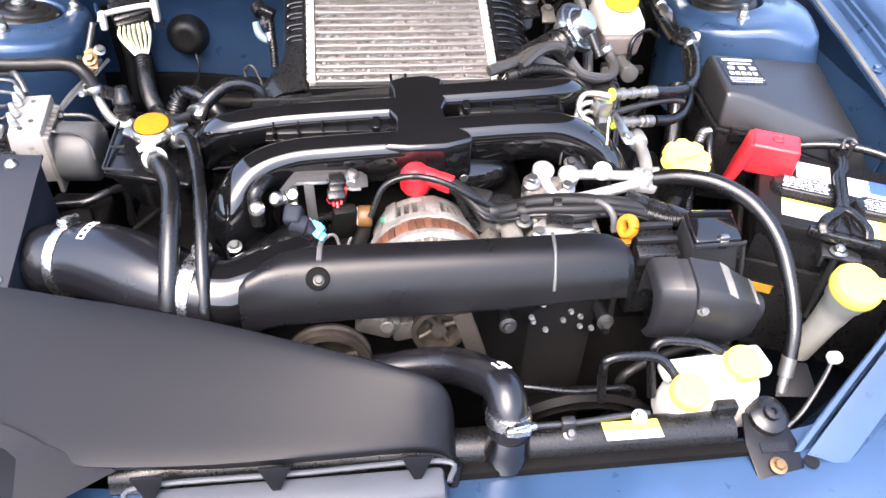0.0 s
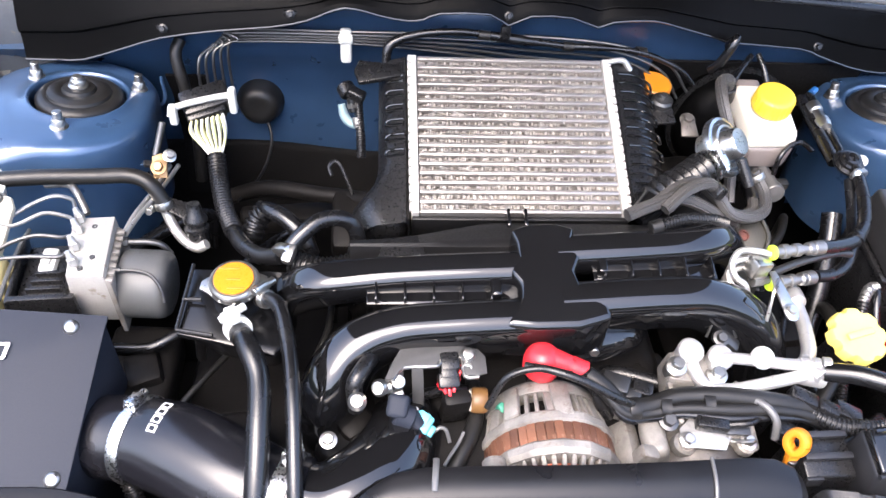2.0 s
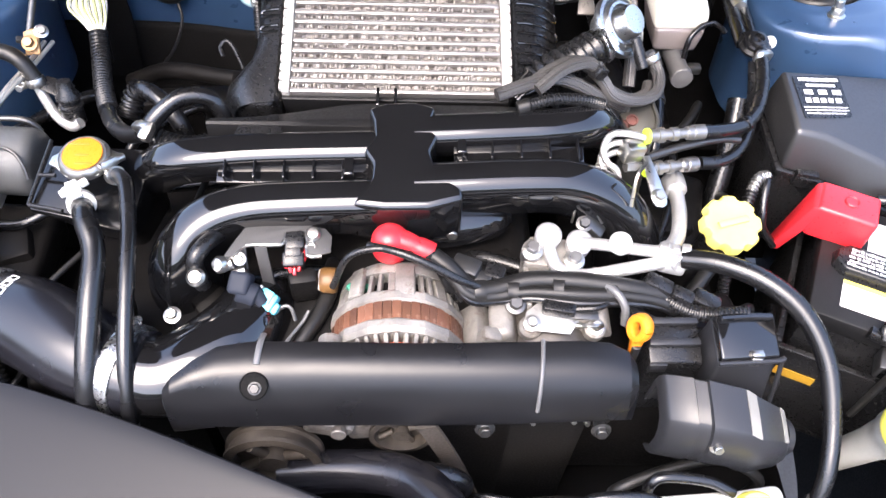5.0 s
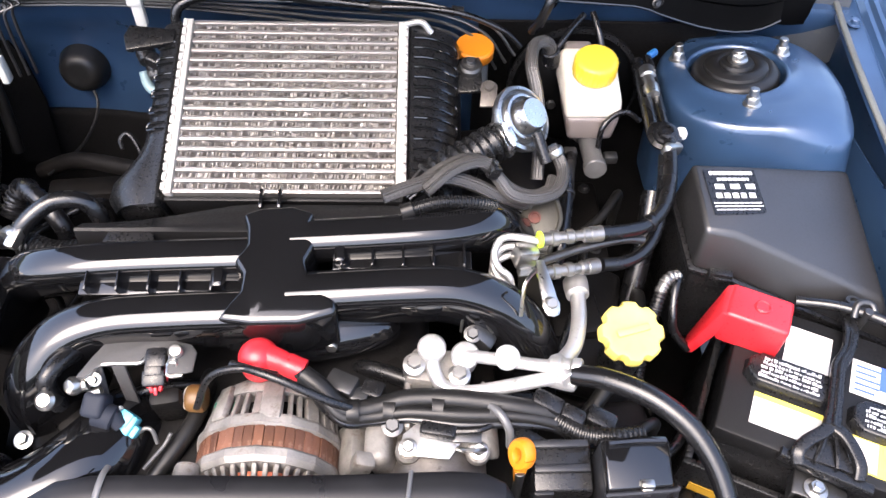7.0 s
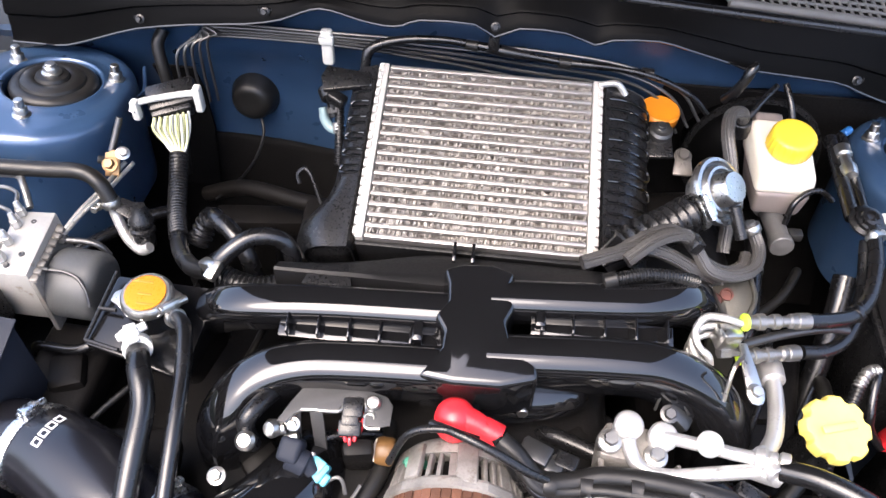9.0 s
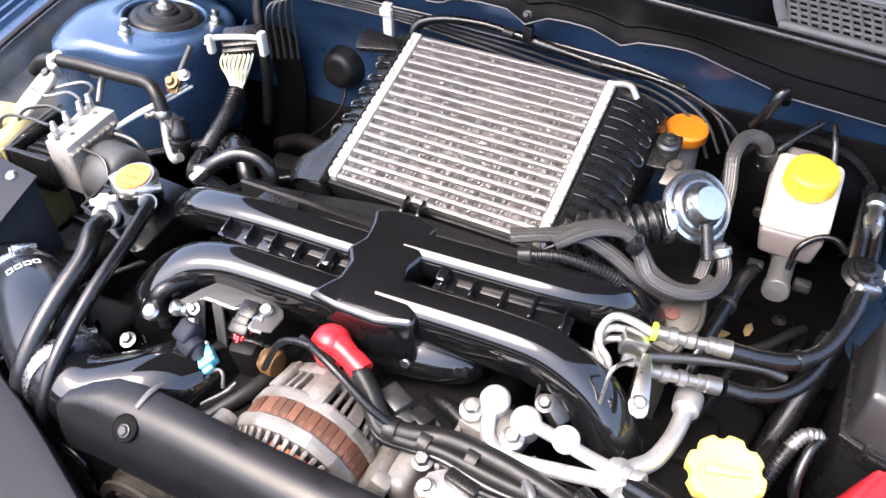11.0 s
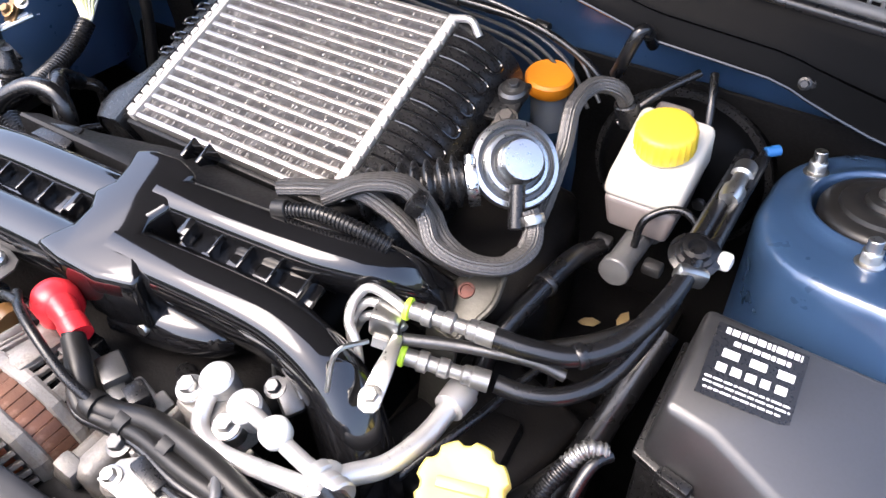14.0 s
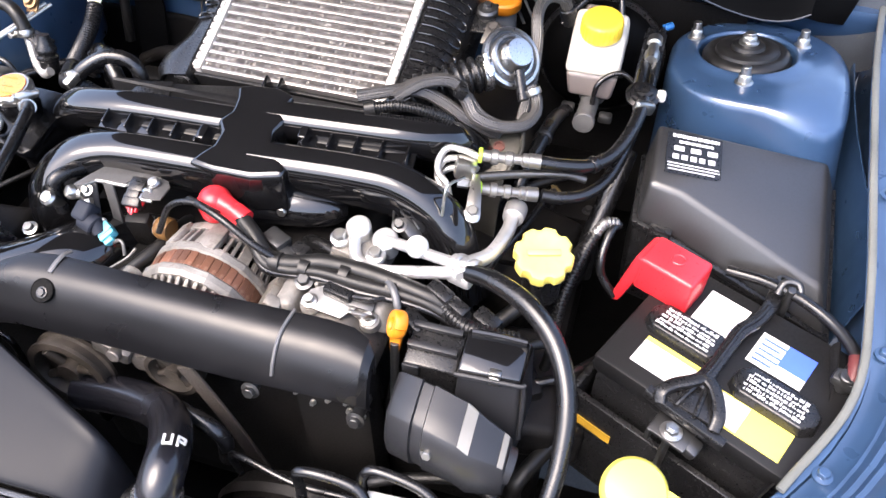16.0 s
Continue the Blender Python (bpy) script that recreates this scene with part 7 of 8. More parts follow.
part("cable", tube([(-0.015, 0.752, 1.142), (0.01, 0.740, 1.150), (0.04, 0.730, 1.146), (0.075, 0.722, 1.128), (0.10, 0.722, 1.112)], 0.0042, 10), BLACK, hn)
part("cable", tube([(-0.052, 0.73, 1.10), (-0.035, 0.742, 1.135), (-0.005, 0.744, 1.148), (0.03, 0.738, 1.146)], 0.0036, 10), BLACK, hn)
part("cable", tube([(0.046, 0.751, 1.132), (0.058, 0.742, 1.118), (0.068, 0.735, 1.098), (0.08, 0.73, 1.08)], 0.0062, 12), RUBBER, hn)
part("tie", clamp_band((0.098, 0.7225, 1.106), (1, 0.05, 0), 0.0105, 0.012, 16), RUBBER_DULL, hn)
part("branch", tube([(0.225, 0.727, 1.114), (0.236, 0.715, 1.116), (0.244, 0.703, 1.108), (0.246, 0.695, 1.09)], 0.0042, 10), GREY_METAL, hn)
part("branch", corrugated([(0.285, 0.722, 1.10), (0.315, 0.705, 1.098), (0.345, 0.70, 1.10), (0.372, 0.705, 1.095)], 0.0075, 0.005, 0.0015), BLACK, hn)
for p, s in (((0.282, 0.730, 1.108), (0.03, 0.018, 0.018)), ((0.305, 0.718, 1.106), (0.024, 0.016, 0.016)), ((0.262, 0.70, 1.088), (0.03, 0.02, 0.02)), ((0.335, 0.722, 1.09), (0.03, 0.02, 0.018))):
    part("plug", box(p, s, 0.004, (0, 10, -25)), BLACK, hn)
tf = thing("terminal_fitting", (0.09, 0.75, 1.07), "dark connector block behind the alternator", "connector")
part("block", [box((0.085, 0.752, 1.105), (0.030, 0.022, 0.018), 0.003, (0, 0, -25)), box((0.10, 0.742, 1.10), (0.024, 0.016, 0.014), 0.003, (0, 0, -25))], DARK_STEEL, tf)
part("plug", box((0.115, 0.748, 1.098), (0.022, 0.018, 0.020), 0.003, (0, 0, -20)), BLACK, tf)

of = thing("oil_filler", (0.378, 0.807, 1.0), "pale yellow lobed oil filler cap", "oil filler cap")
OA = Vector((0.05, -0.28, 1)).normalized()
part("cap", scalloped((0.375, 0.811, 1.104), OA, [(0, 0.028, 1), (0.002, 0.0312, 1), (0.014, 0.0312, 1), (0.0165, 0.0295, 1), (0.0172, 0.026, 0.6), (0.0160, 0.022, 0), (0.0160, 0.0, 0)], 8, 0.060, 128, 0.8), PALE_YELLOW, of)
part("grip", prism([(-0.018, -0.004), (0.018, -0.004), (0.018, 0.004), (-0.018, 0.004)], (0.3757, 0.8068, 1.1196), (1, 0.3, 0), (-0.3, 1, 0.28), 0.004, 0.0015), PALE_YELLOW, of)
part("neck", rod((0.376, 0.820, 1.04), (0.378, 0.808, 1.105), 0.022, 24), BLACK, of)
ds = thing("dipstick", (0.247, 0.69, 1.05), "amber plastic dipstick handle", "dipstick")
RN = Vector((-0.80, -0.42, 0.42)).normalized()
RU = (Vector((0.0, 0.45, 0.9)) - RN * Vector((0.0, 0.45, 0.9)).dot(RN)).normalized()
RS = RU.cross(RN)
ring = [Vector((0.2535, 0.6765, 1.113)) + RS * (0.0085 * math.cos(a)) + RU * (0.0105 * math.sin(a)) for a in (2 * math.pi * k / 14 for k in range(15))]
part("handle", [tube(ring, 0.0048, 12, 3, flat=1.5, up=tuple(RN), power=3), hexa([(0.2475, 0.6640, 1.080), (0.2575, 0.6640, 1.080), (0.2575, 0.6720, 1.080), (0.2475, 0.6720, 1.080)], [(0.2465, 0.6690, 1.106), (0.2600, 0.6690, 1.106), (0.2600, 0.6780, 1.104), (0.2465, 0.6780, 1.104)], 0.002)], AMBER, ds, "amber ring handle")
part("tube", rod((0.253, 0.668, 1.094), (0.25, 0.655, 0.95), 0.005), DARK_STEEL, ds)

# ---- pump housing beside the belt cover ----
ph = thing("pump_cover", (0.33, 0.64, 0.98), "faceted grey-black plastic pump cover with lidded rear box", "pump cover")
part("side_box", hexa([(0.264, 0.650, 0.99), (0.322, 0.650, 0.99), (0.322, 0.705, 0.99), (0.264, 0.705, 0.99)], [(0.266, 0.652, 1.086), (0.321, 0.654, 1.084), (0.321, 0.702, 1.094), (0.266, 0.700, 1.098)], 0.003), BLACK, ph)
for y, z in ((0.671, 1.0945), (0.693, 1.099)):
    part("rib", box((0.292, y, z), (0.052, 0.007, 0.007), 0.001, (10, 2, 2)), PUMP, ph)
part("side_patch", box((0.2745, 0.6515, 1.079), (0.018, 0.004, 0.014), 0.001), PUMP, ph)
part("rear_box", hexa([(0.322, 0.622, 1.0), (0.392, 0.622, 1.0), (0.397, 0.70, 1.0), (0.322, 0.70, 1.0)], [(0.3255, 0.642, 1.106), (0.387, 0.648, 1.103), (0.391, 0.694, 1.110), (0.3255, 0.690, 1.117)], 0.005, 3), PUMP, ph)
part("front_rim", tube([(0.324, 0.6385, 1.110), (0.385, 0.6445, 1.1065), (0.3905, 0.647, 1.103), (0.393, 0.636, 1.07), (0.394, 0.628, 1.04)], 0.0026, 8), PUMP, ph)
part("lid", [hexa([(0.325, 0.640, 1.106), (0.388, 0.646, 1.103), (0.391, 0.690, 1.110), (0.325, 0.686, 1.116)], [(0.327, 0.642, 1.115), (0.386, 0.648, 1.112), (0.388, 0.688, 1.119), (0.327, 0.684, 1.126)], 0.002), tube([(0.330, 0.680, 1.1265), (0.358, 0.684, 1.1235), (0.384, 0.686, 1.1205)], 0.0035, 8)], BLACK_GLOSS, ph, "glossy black rear lid")
part("clip", [box((0.362, 0.6465, 1.1145), (0.012, 0.008, 0.008), 0.0015), box((0.362, 0.643, 1.107), (0.010, 0.003, 0.012), 0.001)], ZINC, ph, "bright metal clip")


def shell_row(x, yr, zt, sc, dip=0.0):
    base = ((0.004, -0.060), (0.002, -0.005), (-0.002, 0.0), (-0.026, -0.006), (-0.046, -0.0125), (-0.0485, -0.0145), (-0.057, -0.030), (-0.061, -0.050), (-0.058, -0.080), (-0.046, -0.105))
    return [Vector((x, yr + y * sc + (dip if y < -0.03 else 0), zt + z * sc - (dip if y > -0.05 else dip * 0.4))) for y, z in base]


STATIONS = ((0.268, 0.634, 1.086, 0.72, 0), (0.270, 0.633, 1.099, 0.85, 0), (0.274, 0.632, 1.104, 0.90, 0), (0.297, 0.626, 1.109, 0.91, 0), (0.2985, 0.626, 1.109, 0.91, 0.003), (0.3095, 0.623, 1.110, 0.91, 0.003), (0.311, 0.623, 1.110, 0.91, 0), (0.345, 0.615, 1.107, 0.87, 0), (0.357, 0.612, 1.100, 0.86, 0), (0.386, 0.606, 1.084, 0.66, 0), (0.391, 0.605, 1.078, 0.6, 0), (0.392, 0.604, 1.072, 0.45, 0))
part("front_shell", sheet([shell_row(*q) for q in STATIONS], 0.003), PUMP, ph)
# Pale stripes paint the sky's reflection on the bevels of the shell.
EDGE_GLINT = surface("painted_edge_glint", (0.17, 0.165, 0.15), 0.45, vary=0.2, wear=0.2, wear_colour=(0.12, 0.115, 0.105))
for q in (((0.3455, 0.615, 1.1078, 0.87), (0.3565, 0.612, 1.1012, 0.855)), ((0.384, 0.6064, 1.0862, 0.675), (0.389, 0.6055, 1.0818, 0.635))):
    part("edge_stripe", sheet([shell_row(*r)[2:6] for r in q], 0.0008), EDGE_GLINT, ph, "pale stripe painted as sky reflection on the bevel")
part("end_boss", lathe((0.388, 0.590, 1.055), (1, 0, -0.2), [(0, 0.020), (0.008, 0.018), (0.009, 0)], 20), PUMP, ph)
part("bolt", hexbolt((0.318, 0.571, 1.074), (0, -1, 0.5), 0.005), ZINC, ph)

# ---- battery ----
BO = Vector((0.449, 0.721, 1.080))
BU, BW = Vector((0.906, -0.423, 0)), Vector((0.423, 0.906, 0))


def bp(a, b, h=0.0):
    return BO + BU * a + BW * b + Vector((0, 0, h))


def bbox(a0, a1, b0, b1, h0, h1, bevel=0.001, seg=2):
    low = [bp(a0, b0, h0), bp(a1, b0, h0), bp(a1, b1, h0), bp(a0, b1, h0)]
    return hexa(low, [p + Vector((0, 0, h1 - h0)) for p in low], bevel, seg)


bt = thing("battery", bp(0.115, 0.0875, -0.2), "black car battery with yellow and white labels", "battery")
part("case", bbox(0.004, 0.226, 0.004, 0.171, -0.19, -0.022, 0.006), BLACK, bt)
part("lid", bbox(0, 0.230, 0, 0.175, -0.024, 0.0, 0.004), BLACK_MATT, bt)
for a0, a1, b0, b1 in ((0.014, 0.104, 0.062, 0.103), (0.118, 0.208, 0.048, 0.089)):
    def outline(d, h):
        c = 0.011
        return [bp(a, b, h) for a, b in ((a0 + d + c, b0 + d), (a1 - d - c, b0 + d), (a1 - d, b0 + d + c), (a1 - d, b1 - d - c), (a1 - d - c, b1 - d), (a0 + d + c, b1 - d), (a0 + d, b1 - d - c), (a0 + d, b0 + d + c))]
    cv = part("cell_cover", hexa(outline(0, -0.001), outline(0.003, 0.012), 0.002, 2), BLACK, bt, "raised black cell cover with white print")
    r2 = random.Random(int(a0 * 1000))
    for row in range(5):
        a = a0 + 0.013 + 0.004 * r2.random()
        while a < a1 - 0.018:
            w_ = 0.0010 + 0.0035 * r2.random() ** 2
            b = b0 + 0.0072 + row * 0.0056
            part("print_bar", bbox(a, a + w_, b + 0.0006 * r2.random(), b + 0.0018 + 0.0026 * r2.random(), 0.0121, 0.0125, 0), WHITE, cv)
            a += w_ + 0.0007 + 0.0016 * r2.random() ** 2
lb1 = part("label", bbox(0.030, 0.104, 0.020, 0.056, 0.0002, 0.0008, 0), PALE_LABEL, bt, "white battery label")
part("label_edge", bbox(0.030, 0.104, 0.0515, 0.0575, 0.0006, 0.0012, 0), LABEL_YELLOW, lb1, "yellow label edge")
lb2 = part("label", bbox(0.118, 0.194, 0.012, 0.049, 0.0002, 0.0008, 0), LABEL_YELLOW, bt, "yellow battery label")
part("label_panel", bbox(0.120, 0.150, 0.014, 0.047, 0.0008, 0.0012, 0), PALE_LABEL, lb2)
lb4 = part("label", bbox(0.050, 0.096, 0.108, 0.157, 0.0002, 0.0008, 0), PALE_LABEL, bt, "white battery label with faded print")
for k in range(6):
    part("print_bar", bbox(0.078 + 0.002 * (k % 2), 0.092, 0.114 + 0.0062 * k, 0.1162 + 0.0062 * k, 0.0009, 0.0012, 0), surface("faded_blue_ink", (0.30, 0.32, 0.48), 0.5) if k == 0 else bpy.data.materials["faded_blue_ink"], lb4)
lb3 = part("label", bbox(0.118, 0.176, 0.098, 0.142, 0.0002, 0.0008, 0), PALE_LABEL, bt, "white and blue battery label")
part("label_panel", bbox(0.146, 0.176, 0.112, 0.142, 0.0008, 0.0012, 0), LABEL_BLUE, lb3, "blue label panel")
for i in range(5):
    part("print_bar", bbox(0.122, 0.142 + 0.004 * (i % 3), 0.103 + i * 0.0075, 0.1055 + i * 0.0075, 0.0009, 0.0013, 0), LABEL_BLUE, lb3)
part("terminal", [rod(bp(0.205, 0.130, 0.0), bp(0.205, 0.130, 0.022), 0.009), box(tuple(bp(0.205, 0.130, 0.012)), (0.026, 0.018, 0.012), 0.004, (0, 0, -25))], DARK_STEEL, bt, "corroded negative terminal")
tc = thing("terminal_cover", bp(0.01, 0.12, 0.0), "bright red plastic battery terminal cover", "terminal cover")
part("cover", bbox(-0.022, 0.043, 0.106, 0.152, -0.004, 0.044, 0.005, 3), RED, tc)
part("leg", hexa([bp(-0.046, 0.108, -0.045), bp(-0.034, 0.108, -0.045), bp(-0.034, 0.132, -0.045), bp(-0.046, 0.132, -0.045)], [bp(-0.026, 0.106, 0.042), bp(-0.008, 0.106, 0.042), bp(-0.008, 0.150, 0.042), bp(-0.026, 0.150, 0.042)], 0.004), RED, tc)
part("button", lathe(bp(0.012, 0.130, 0.0435), (0, 0, 1), [(0, 0.0085), (0.0022, 0.0082), (0.0030, 0.0070), (0.0016, 0.0060), (0.0016, 0.0)], 24), RED, tc)
hb = thing("battery_clamp", (0.58, 0.76, 1.08), "black plastic battery hold-down bar with forked front end", "battery clamp")
HB = [(0.627, 0.856, 1.086), (0.616, 0.822, 1.094), (0.603, 0.798, 1.096), (0.588, 0.781, 1.096), (0.577, 0.757, 1.096), (0.566, 0.732, 1.096), (0.556, 0.712, 1.096)]
part("bar", tube(HB, [0.008, 0.0075, 0.007, 0.0075, 0.007, 0.007, 0.009], 16, 5, flat=0.55, up=(0, 0, 1), power=4), BLACK, hb)
part("rib", tube([Vector(p) + Vector((0, 0, 0.0045)) for p in HB[1:]], 0.0024, 8, 4), BLACK, hb)
part("fork", [tube([(0.557, 0.714, 1.096), (0.544, 0.706, 1.095), (0.529, 0.699, 1.093), (0.519, 0.690, 1.090), (0.519, 0.682, 1.083)], 0.0062, 14, 5, flat=0.7, up=(0, 0, 1), power=4),
              tube([(0.557, 0.714, 1.096), (0.566, 0.704, 1.095), (0.571, 0.690, 1.093), (0.573, 0.675, 1.090), (0.571, 0.665, 1.083)], 0.0062, 14, 5, flat=0.7, up=(0, 0, 1), power=4)], BLACK, hb, "forked front end")
part("web", [hexa([(0.522, 0.688, 1.083), (0.569, 0.668, 1.083), (0.566, 0.702, 1.085), (0.551, 0.708, 1.085)], [(0.522, 0.688, 1.0865), (0.569, 0.668, 1.0865), (0.566, 0.702, 1.089), (0.551, 0.708, 1.089)], 0.001), tube([(0.552, 0.708, 1.091), (0.540, 0.690, 1.090), (0.534, 0.682, 1.086)], 0.0026, 8, 3), tube([(0.560, 0.706, 1.091), (0.556, 0.688, 1.090), (0.553, 0.674, 1.086)], 0.0026, 8, 3)], BLACK, hb)
part("front_rail", tube([(0.506, 0.694, 1.080), (0.530, 0.681, 1.078), (0.560, 0.666, 1.078), (0.582, 0.656, 1.076)], 0.0055, 12, 4, flat=1.2, up=(0, 0, 1), power=4), BLACK, hb)
part("hook_bolt", [rod((0.535, 0.662, 0.95), (0.535, 0.662, 1.078), 0.0042), *hexbolt((0.535, 0.662, 1.068), (0, 0, 1), 0.0075)], ZINC, hb, "zinc hook bolt")
part("bracket", [box((0.536, 0.664, 1.064), (0.040, 0.026, 0.005), 0.002, (0, 0, -25)), box((0.520, 0.672, 1.056), (0.005, 0.028, 0.020), 0.0015, (0, 0, -25)), box((0.556, 0.657, 1.058), (0.018, 0.020, 0.014), 0.004, (0, 15, -25))], DARK_STEEL, hb, "pressed steel bracket")
part("rear_hook", [rod((0.630, 0.860, 1.05), (0.630, 0.858, 1.100), 0.0032), lathe((0.630, 0.858, 1.099), (0, 0.3, 1), [(0, 0.009), (0.004, 0.009), (0.004, 0.005), (0, 0.005)], 18, False)], DARK_STEEL, hb)
tr = thing("battery_tray", bp(0.11, 0.08, -0.2), "black plastic battery tray", "tray")
part("wall", bbox(-0.012, -0.004, -0.01, 0.185, -0.2, -0.055, 0.002), BLACK, tr)
part("wall", bbox(-0.012, 0.242, -0.014, -0.006, -0.2, -0.06, 0.002), BLACK, tr)
part("floor", bbox(-0.012, 0.242, -0.014, 0.185, -0.21, -0.195, 0.002), BLACK, tr)
cb = thing("battery_cable", bp(0.18, 0.16, 0.0), "dark battery cable with red sleeve", "cable")
part("cable", tube([bp(0.205, 0.132, 0.016), bp(0.200, 0.155, 0.024), bp(0.170, 0.176, 0.024), bp(0.13, 0.186, 0.024), bp(0.09, 0.190, 0.018), bp(0.05, 0.185, 0.01)], 0.0062, 12), RUBBER, cb)
part("sleeve", tube([bp(0.210, 0.128, 0.015), bp(0.206, 0.142, 0.022), bp(0.202, 0.152, 0.024)], 0.0075, 12), surface("faded_red_sleeve", (0.10, 0.02, 0.02), 0.5), cb)
part("cable", tube([bp(-0.04, 0.11, -0.04), bp(-0.060, 0.11, -0.02), (0.436, 0.855, 1.080), (0.440, 0.88, 1.098), (0.448, 0.895, 1.098)], 0.005, 12), RUBBER, cb)
part("foil_wrap", corrugated([(0.422, 0.874, 1.092), (0.432, 0.888, 1.102), (0.446, 0.895, 1.100)], 0.0056, 0.0045, 0.0013), UNION, cb, "crinkled silver tape")
solo("harness_conduit", corrugated([(0.424, 0.876, 1.094), (0.416, 0.858, 1.080), (0.408, 0.838, 1.055), (0.402, 0.815, 1.028), (0.402, 0.79, 0.99), (0.41, 0.77, 0.95)], 0.006, 0.0045, 0.0014), BLACK, "black corrugated battery conduit", "conduit")
solo("clamp_stay", [rod((0.636, 0.842, 1.06), (0.634, 0.838, 1.112), 0.0045), tube([(0.622, 0.838, 1.10), (0.628, 0.85, 1.108), (0.642, 0.85, 1.108), (0.646, 0.836, 1.10)], 0.004, 10)], DARK_STEEL, "dark metal clamp bolt behind the battery", "bolt")

# ---- fuse box ----
fx = thing("fuse_box", (0.57, 0.95, 1.0), "black fuse box with sloping lid and printed label", "fuse box")
T = [(0.468, 1.006, 1.166), (0.470, 0.920, 1.148), (0.505, 0.918, 1.142), (0.672, 0.868, 1.092), (0.668, 1.030, 1.136)]
Mid = [(0.462, 1.012, 1.110), (0.464, 0.908, 1.098), (0.512, 0.896, 1.090), (0.690, 0.838, 1.045), (0.690, 1.036, 1.090)]
low = [(0.462, 1.012, 0.97), (0.464, 0.908, 0.97), (0.512, 0.896, 0.97), (0.690, 0.838, 0.97), (0.690, 1.036, 0.97)]
part("lid", hexa(Mid, T, 0.006, 3), FUSE, fx)
flange = [Vector(p) + (Vector(p) - Vector((0.58, 0.95, p[2]))) * 0.035 for p in Mid]
part("lid_rim", hexa([p - Vector((0, 0, 0.008)) for p in flange], flange, 0.002), BLACK, fx)
part("base", hexa(low, [(p[0], p[1], p[2] - 0.008) for p in Mid], 0.004), BLACK, fx)
part("latch", [box((0.494, 0.898, 1.092), (0.026, 0.010, 0.022), 0.002, (0, 0, -12)), box((0.494, 0.892, 1.096), (0.020, 0.004, 0.005), 0.001, (0, 0, -12))], BLACK, fx)
n1 = (Vector(T[1]) - Vector(T[0])).cross(Vector(T[4]) - Vector(T[0])).normalized()
nz = n1 if n1.z > 0 else -n1


def on_lid(x, y, lift=0.0006):
    p0 = Vector(T[0])
    return Vector((x, y, p0.z - (nz.x * (x - p0.x) + nz.y * (y - p0.y)) / nz.z)) + nz * lift


def lid_patch(poly, h, lift):
    pts = [on_lid(x, y, lift) for x, y in poly]
    return hexa(pts, [p + nz * h for p in pts], 0)


lu2, lv2 = Vector((0.064, 0.010)), Vector((-0.004, 0.058))


def lab(s, t):
    return (0.483 + lu2.x * s + lv2.x * t, 0.940 + lu2.y * s + lv2.y * t)


lbl = part("label", lid_patch([lab(0, 0), lab(1, 0), lab(1, 1), lab(0, 1)], 0.0004, 0.0008), BLACK, fx, "black printed warning label")
r3 = random.Random(3)
for t0, t1, s0, s1 in ((0.88, 0.96, 0.10, 0.94), (0.75, 0.81, 0.22, 0.84), (0.235, 0.26, 0.04, 0.96), (0.165, 0.19, 0.04, 0.97), (0.09, 0.115, 0.06, 0.90)):
    a = s0
    while a < s1:
        w_ = min(s1 - a, 0.03 + 0.09 * r3.random())
        part("print_bar", lid_patch([lab(a, t0), lab(a + w_, t0), lab(a + w_, t1), lab(a, t1)], 0.0004, 0.0013), WHITE, lbl)
        a += w_ + 0.018
for t0, t1, segs in ((0.56, 0.67, [(0.14, 0.32), (0.44, 0.62), (0.74, 0.92)]), (0.36, 0.47, [(0.12, 0.23), (0.28, 0.39), (0.44, 0.55), (0.60, 0.70), (0.76, 0.88)])):
    for s0, s1 in segs:
        part("print_bar", lid_patch([lab(s0, t0), lab(s1, t0), lab(s1, t1), lab(s0, t1)], 0.0004, 0.0013), WHITE, lbl)

# ---- washer filler ----
FLUID_NECK = surface("translucent_neck", (0.36, 0.36, 0.33), 0.4, vary=0.15, stains=20)
wf = thing("washer_filler", (0.515, 0.60, 0.9), "milky washer filler neck with yellow cap", "washer filler")
WA = Vector((0.02, -0.30, 1)).normalized()
part("neck", lathe((0.512, 0.620, 0.93), (-0.01, -0.22, 1), [(0, 0.016), (0.08, 0.018), (0.10, 0.020), (0.125, 0.0215), (0.13, 0.025), (0.15, 0.0265)], 28), FLUID_NECK, wf)
part("cap", [lathe((0.506, 0.584, 1.078), WA, [(0, 0.0275), (0.003, 0.0298), (0.014, 0.0298), (0.019, 0.0265), (0.0215, 0.016), (0.022, 0)], 36), prism([(0.0, -0.014), (0.036, -0.012), (0.046, -0.004), (0.046, 0.006), (0.03, 0.014), (0, 0.014)], (0.525, 0.578, 1.086), (0.9, -0.35, 0.0), (0.3, 0.9, 0.25), 0.006, 0.002)], LEMON, wf, "pale yellow snap cap with tab")

# ---- radiator, front hoses and small reservoir ----
rd = thing("radiator", (0.0, 0.485, 0.75), "black radiator with plastic top tank", "radiator")
part("top_tank", [tube([(-0.33, 0.478, 0.975), (-0.1, 0.478, 0.975), (0.1, 0.478, 0.975), (0.34, 0.478, 0.975)], 0.022, 20, 3, up=(0, 0, 1)), box((0.0, 0.478, 0.945), (0.68, 0.05, 0.03), 0.004)], BLACK, rd)
part("core", box((0.0, 0.485, 0.78), (0.66, 0.035, 0.32), 0.002), BLACK_MATT, rd)
part("seal", box((0.05, 0.452, 0.968), (0.62, 0.016, 0.02), 0.004), SHADE_AND_TRIM, rd, "dark felt edge seal")
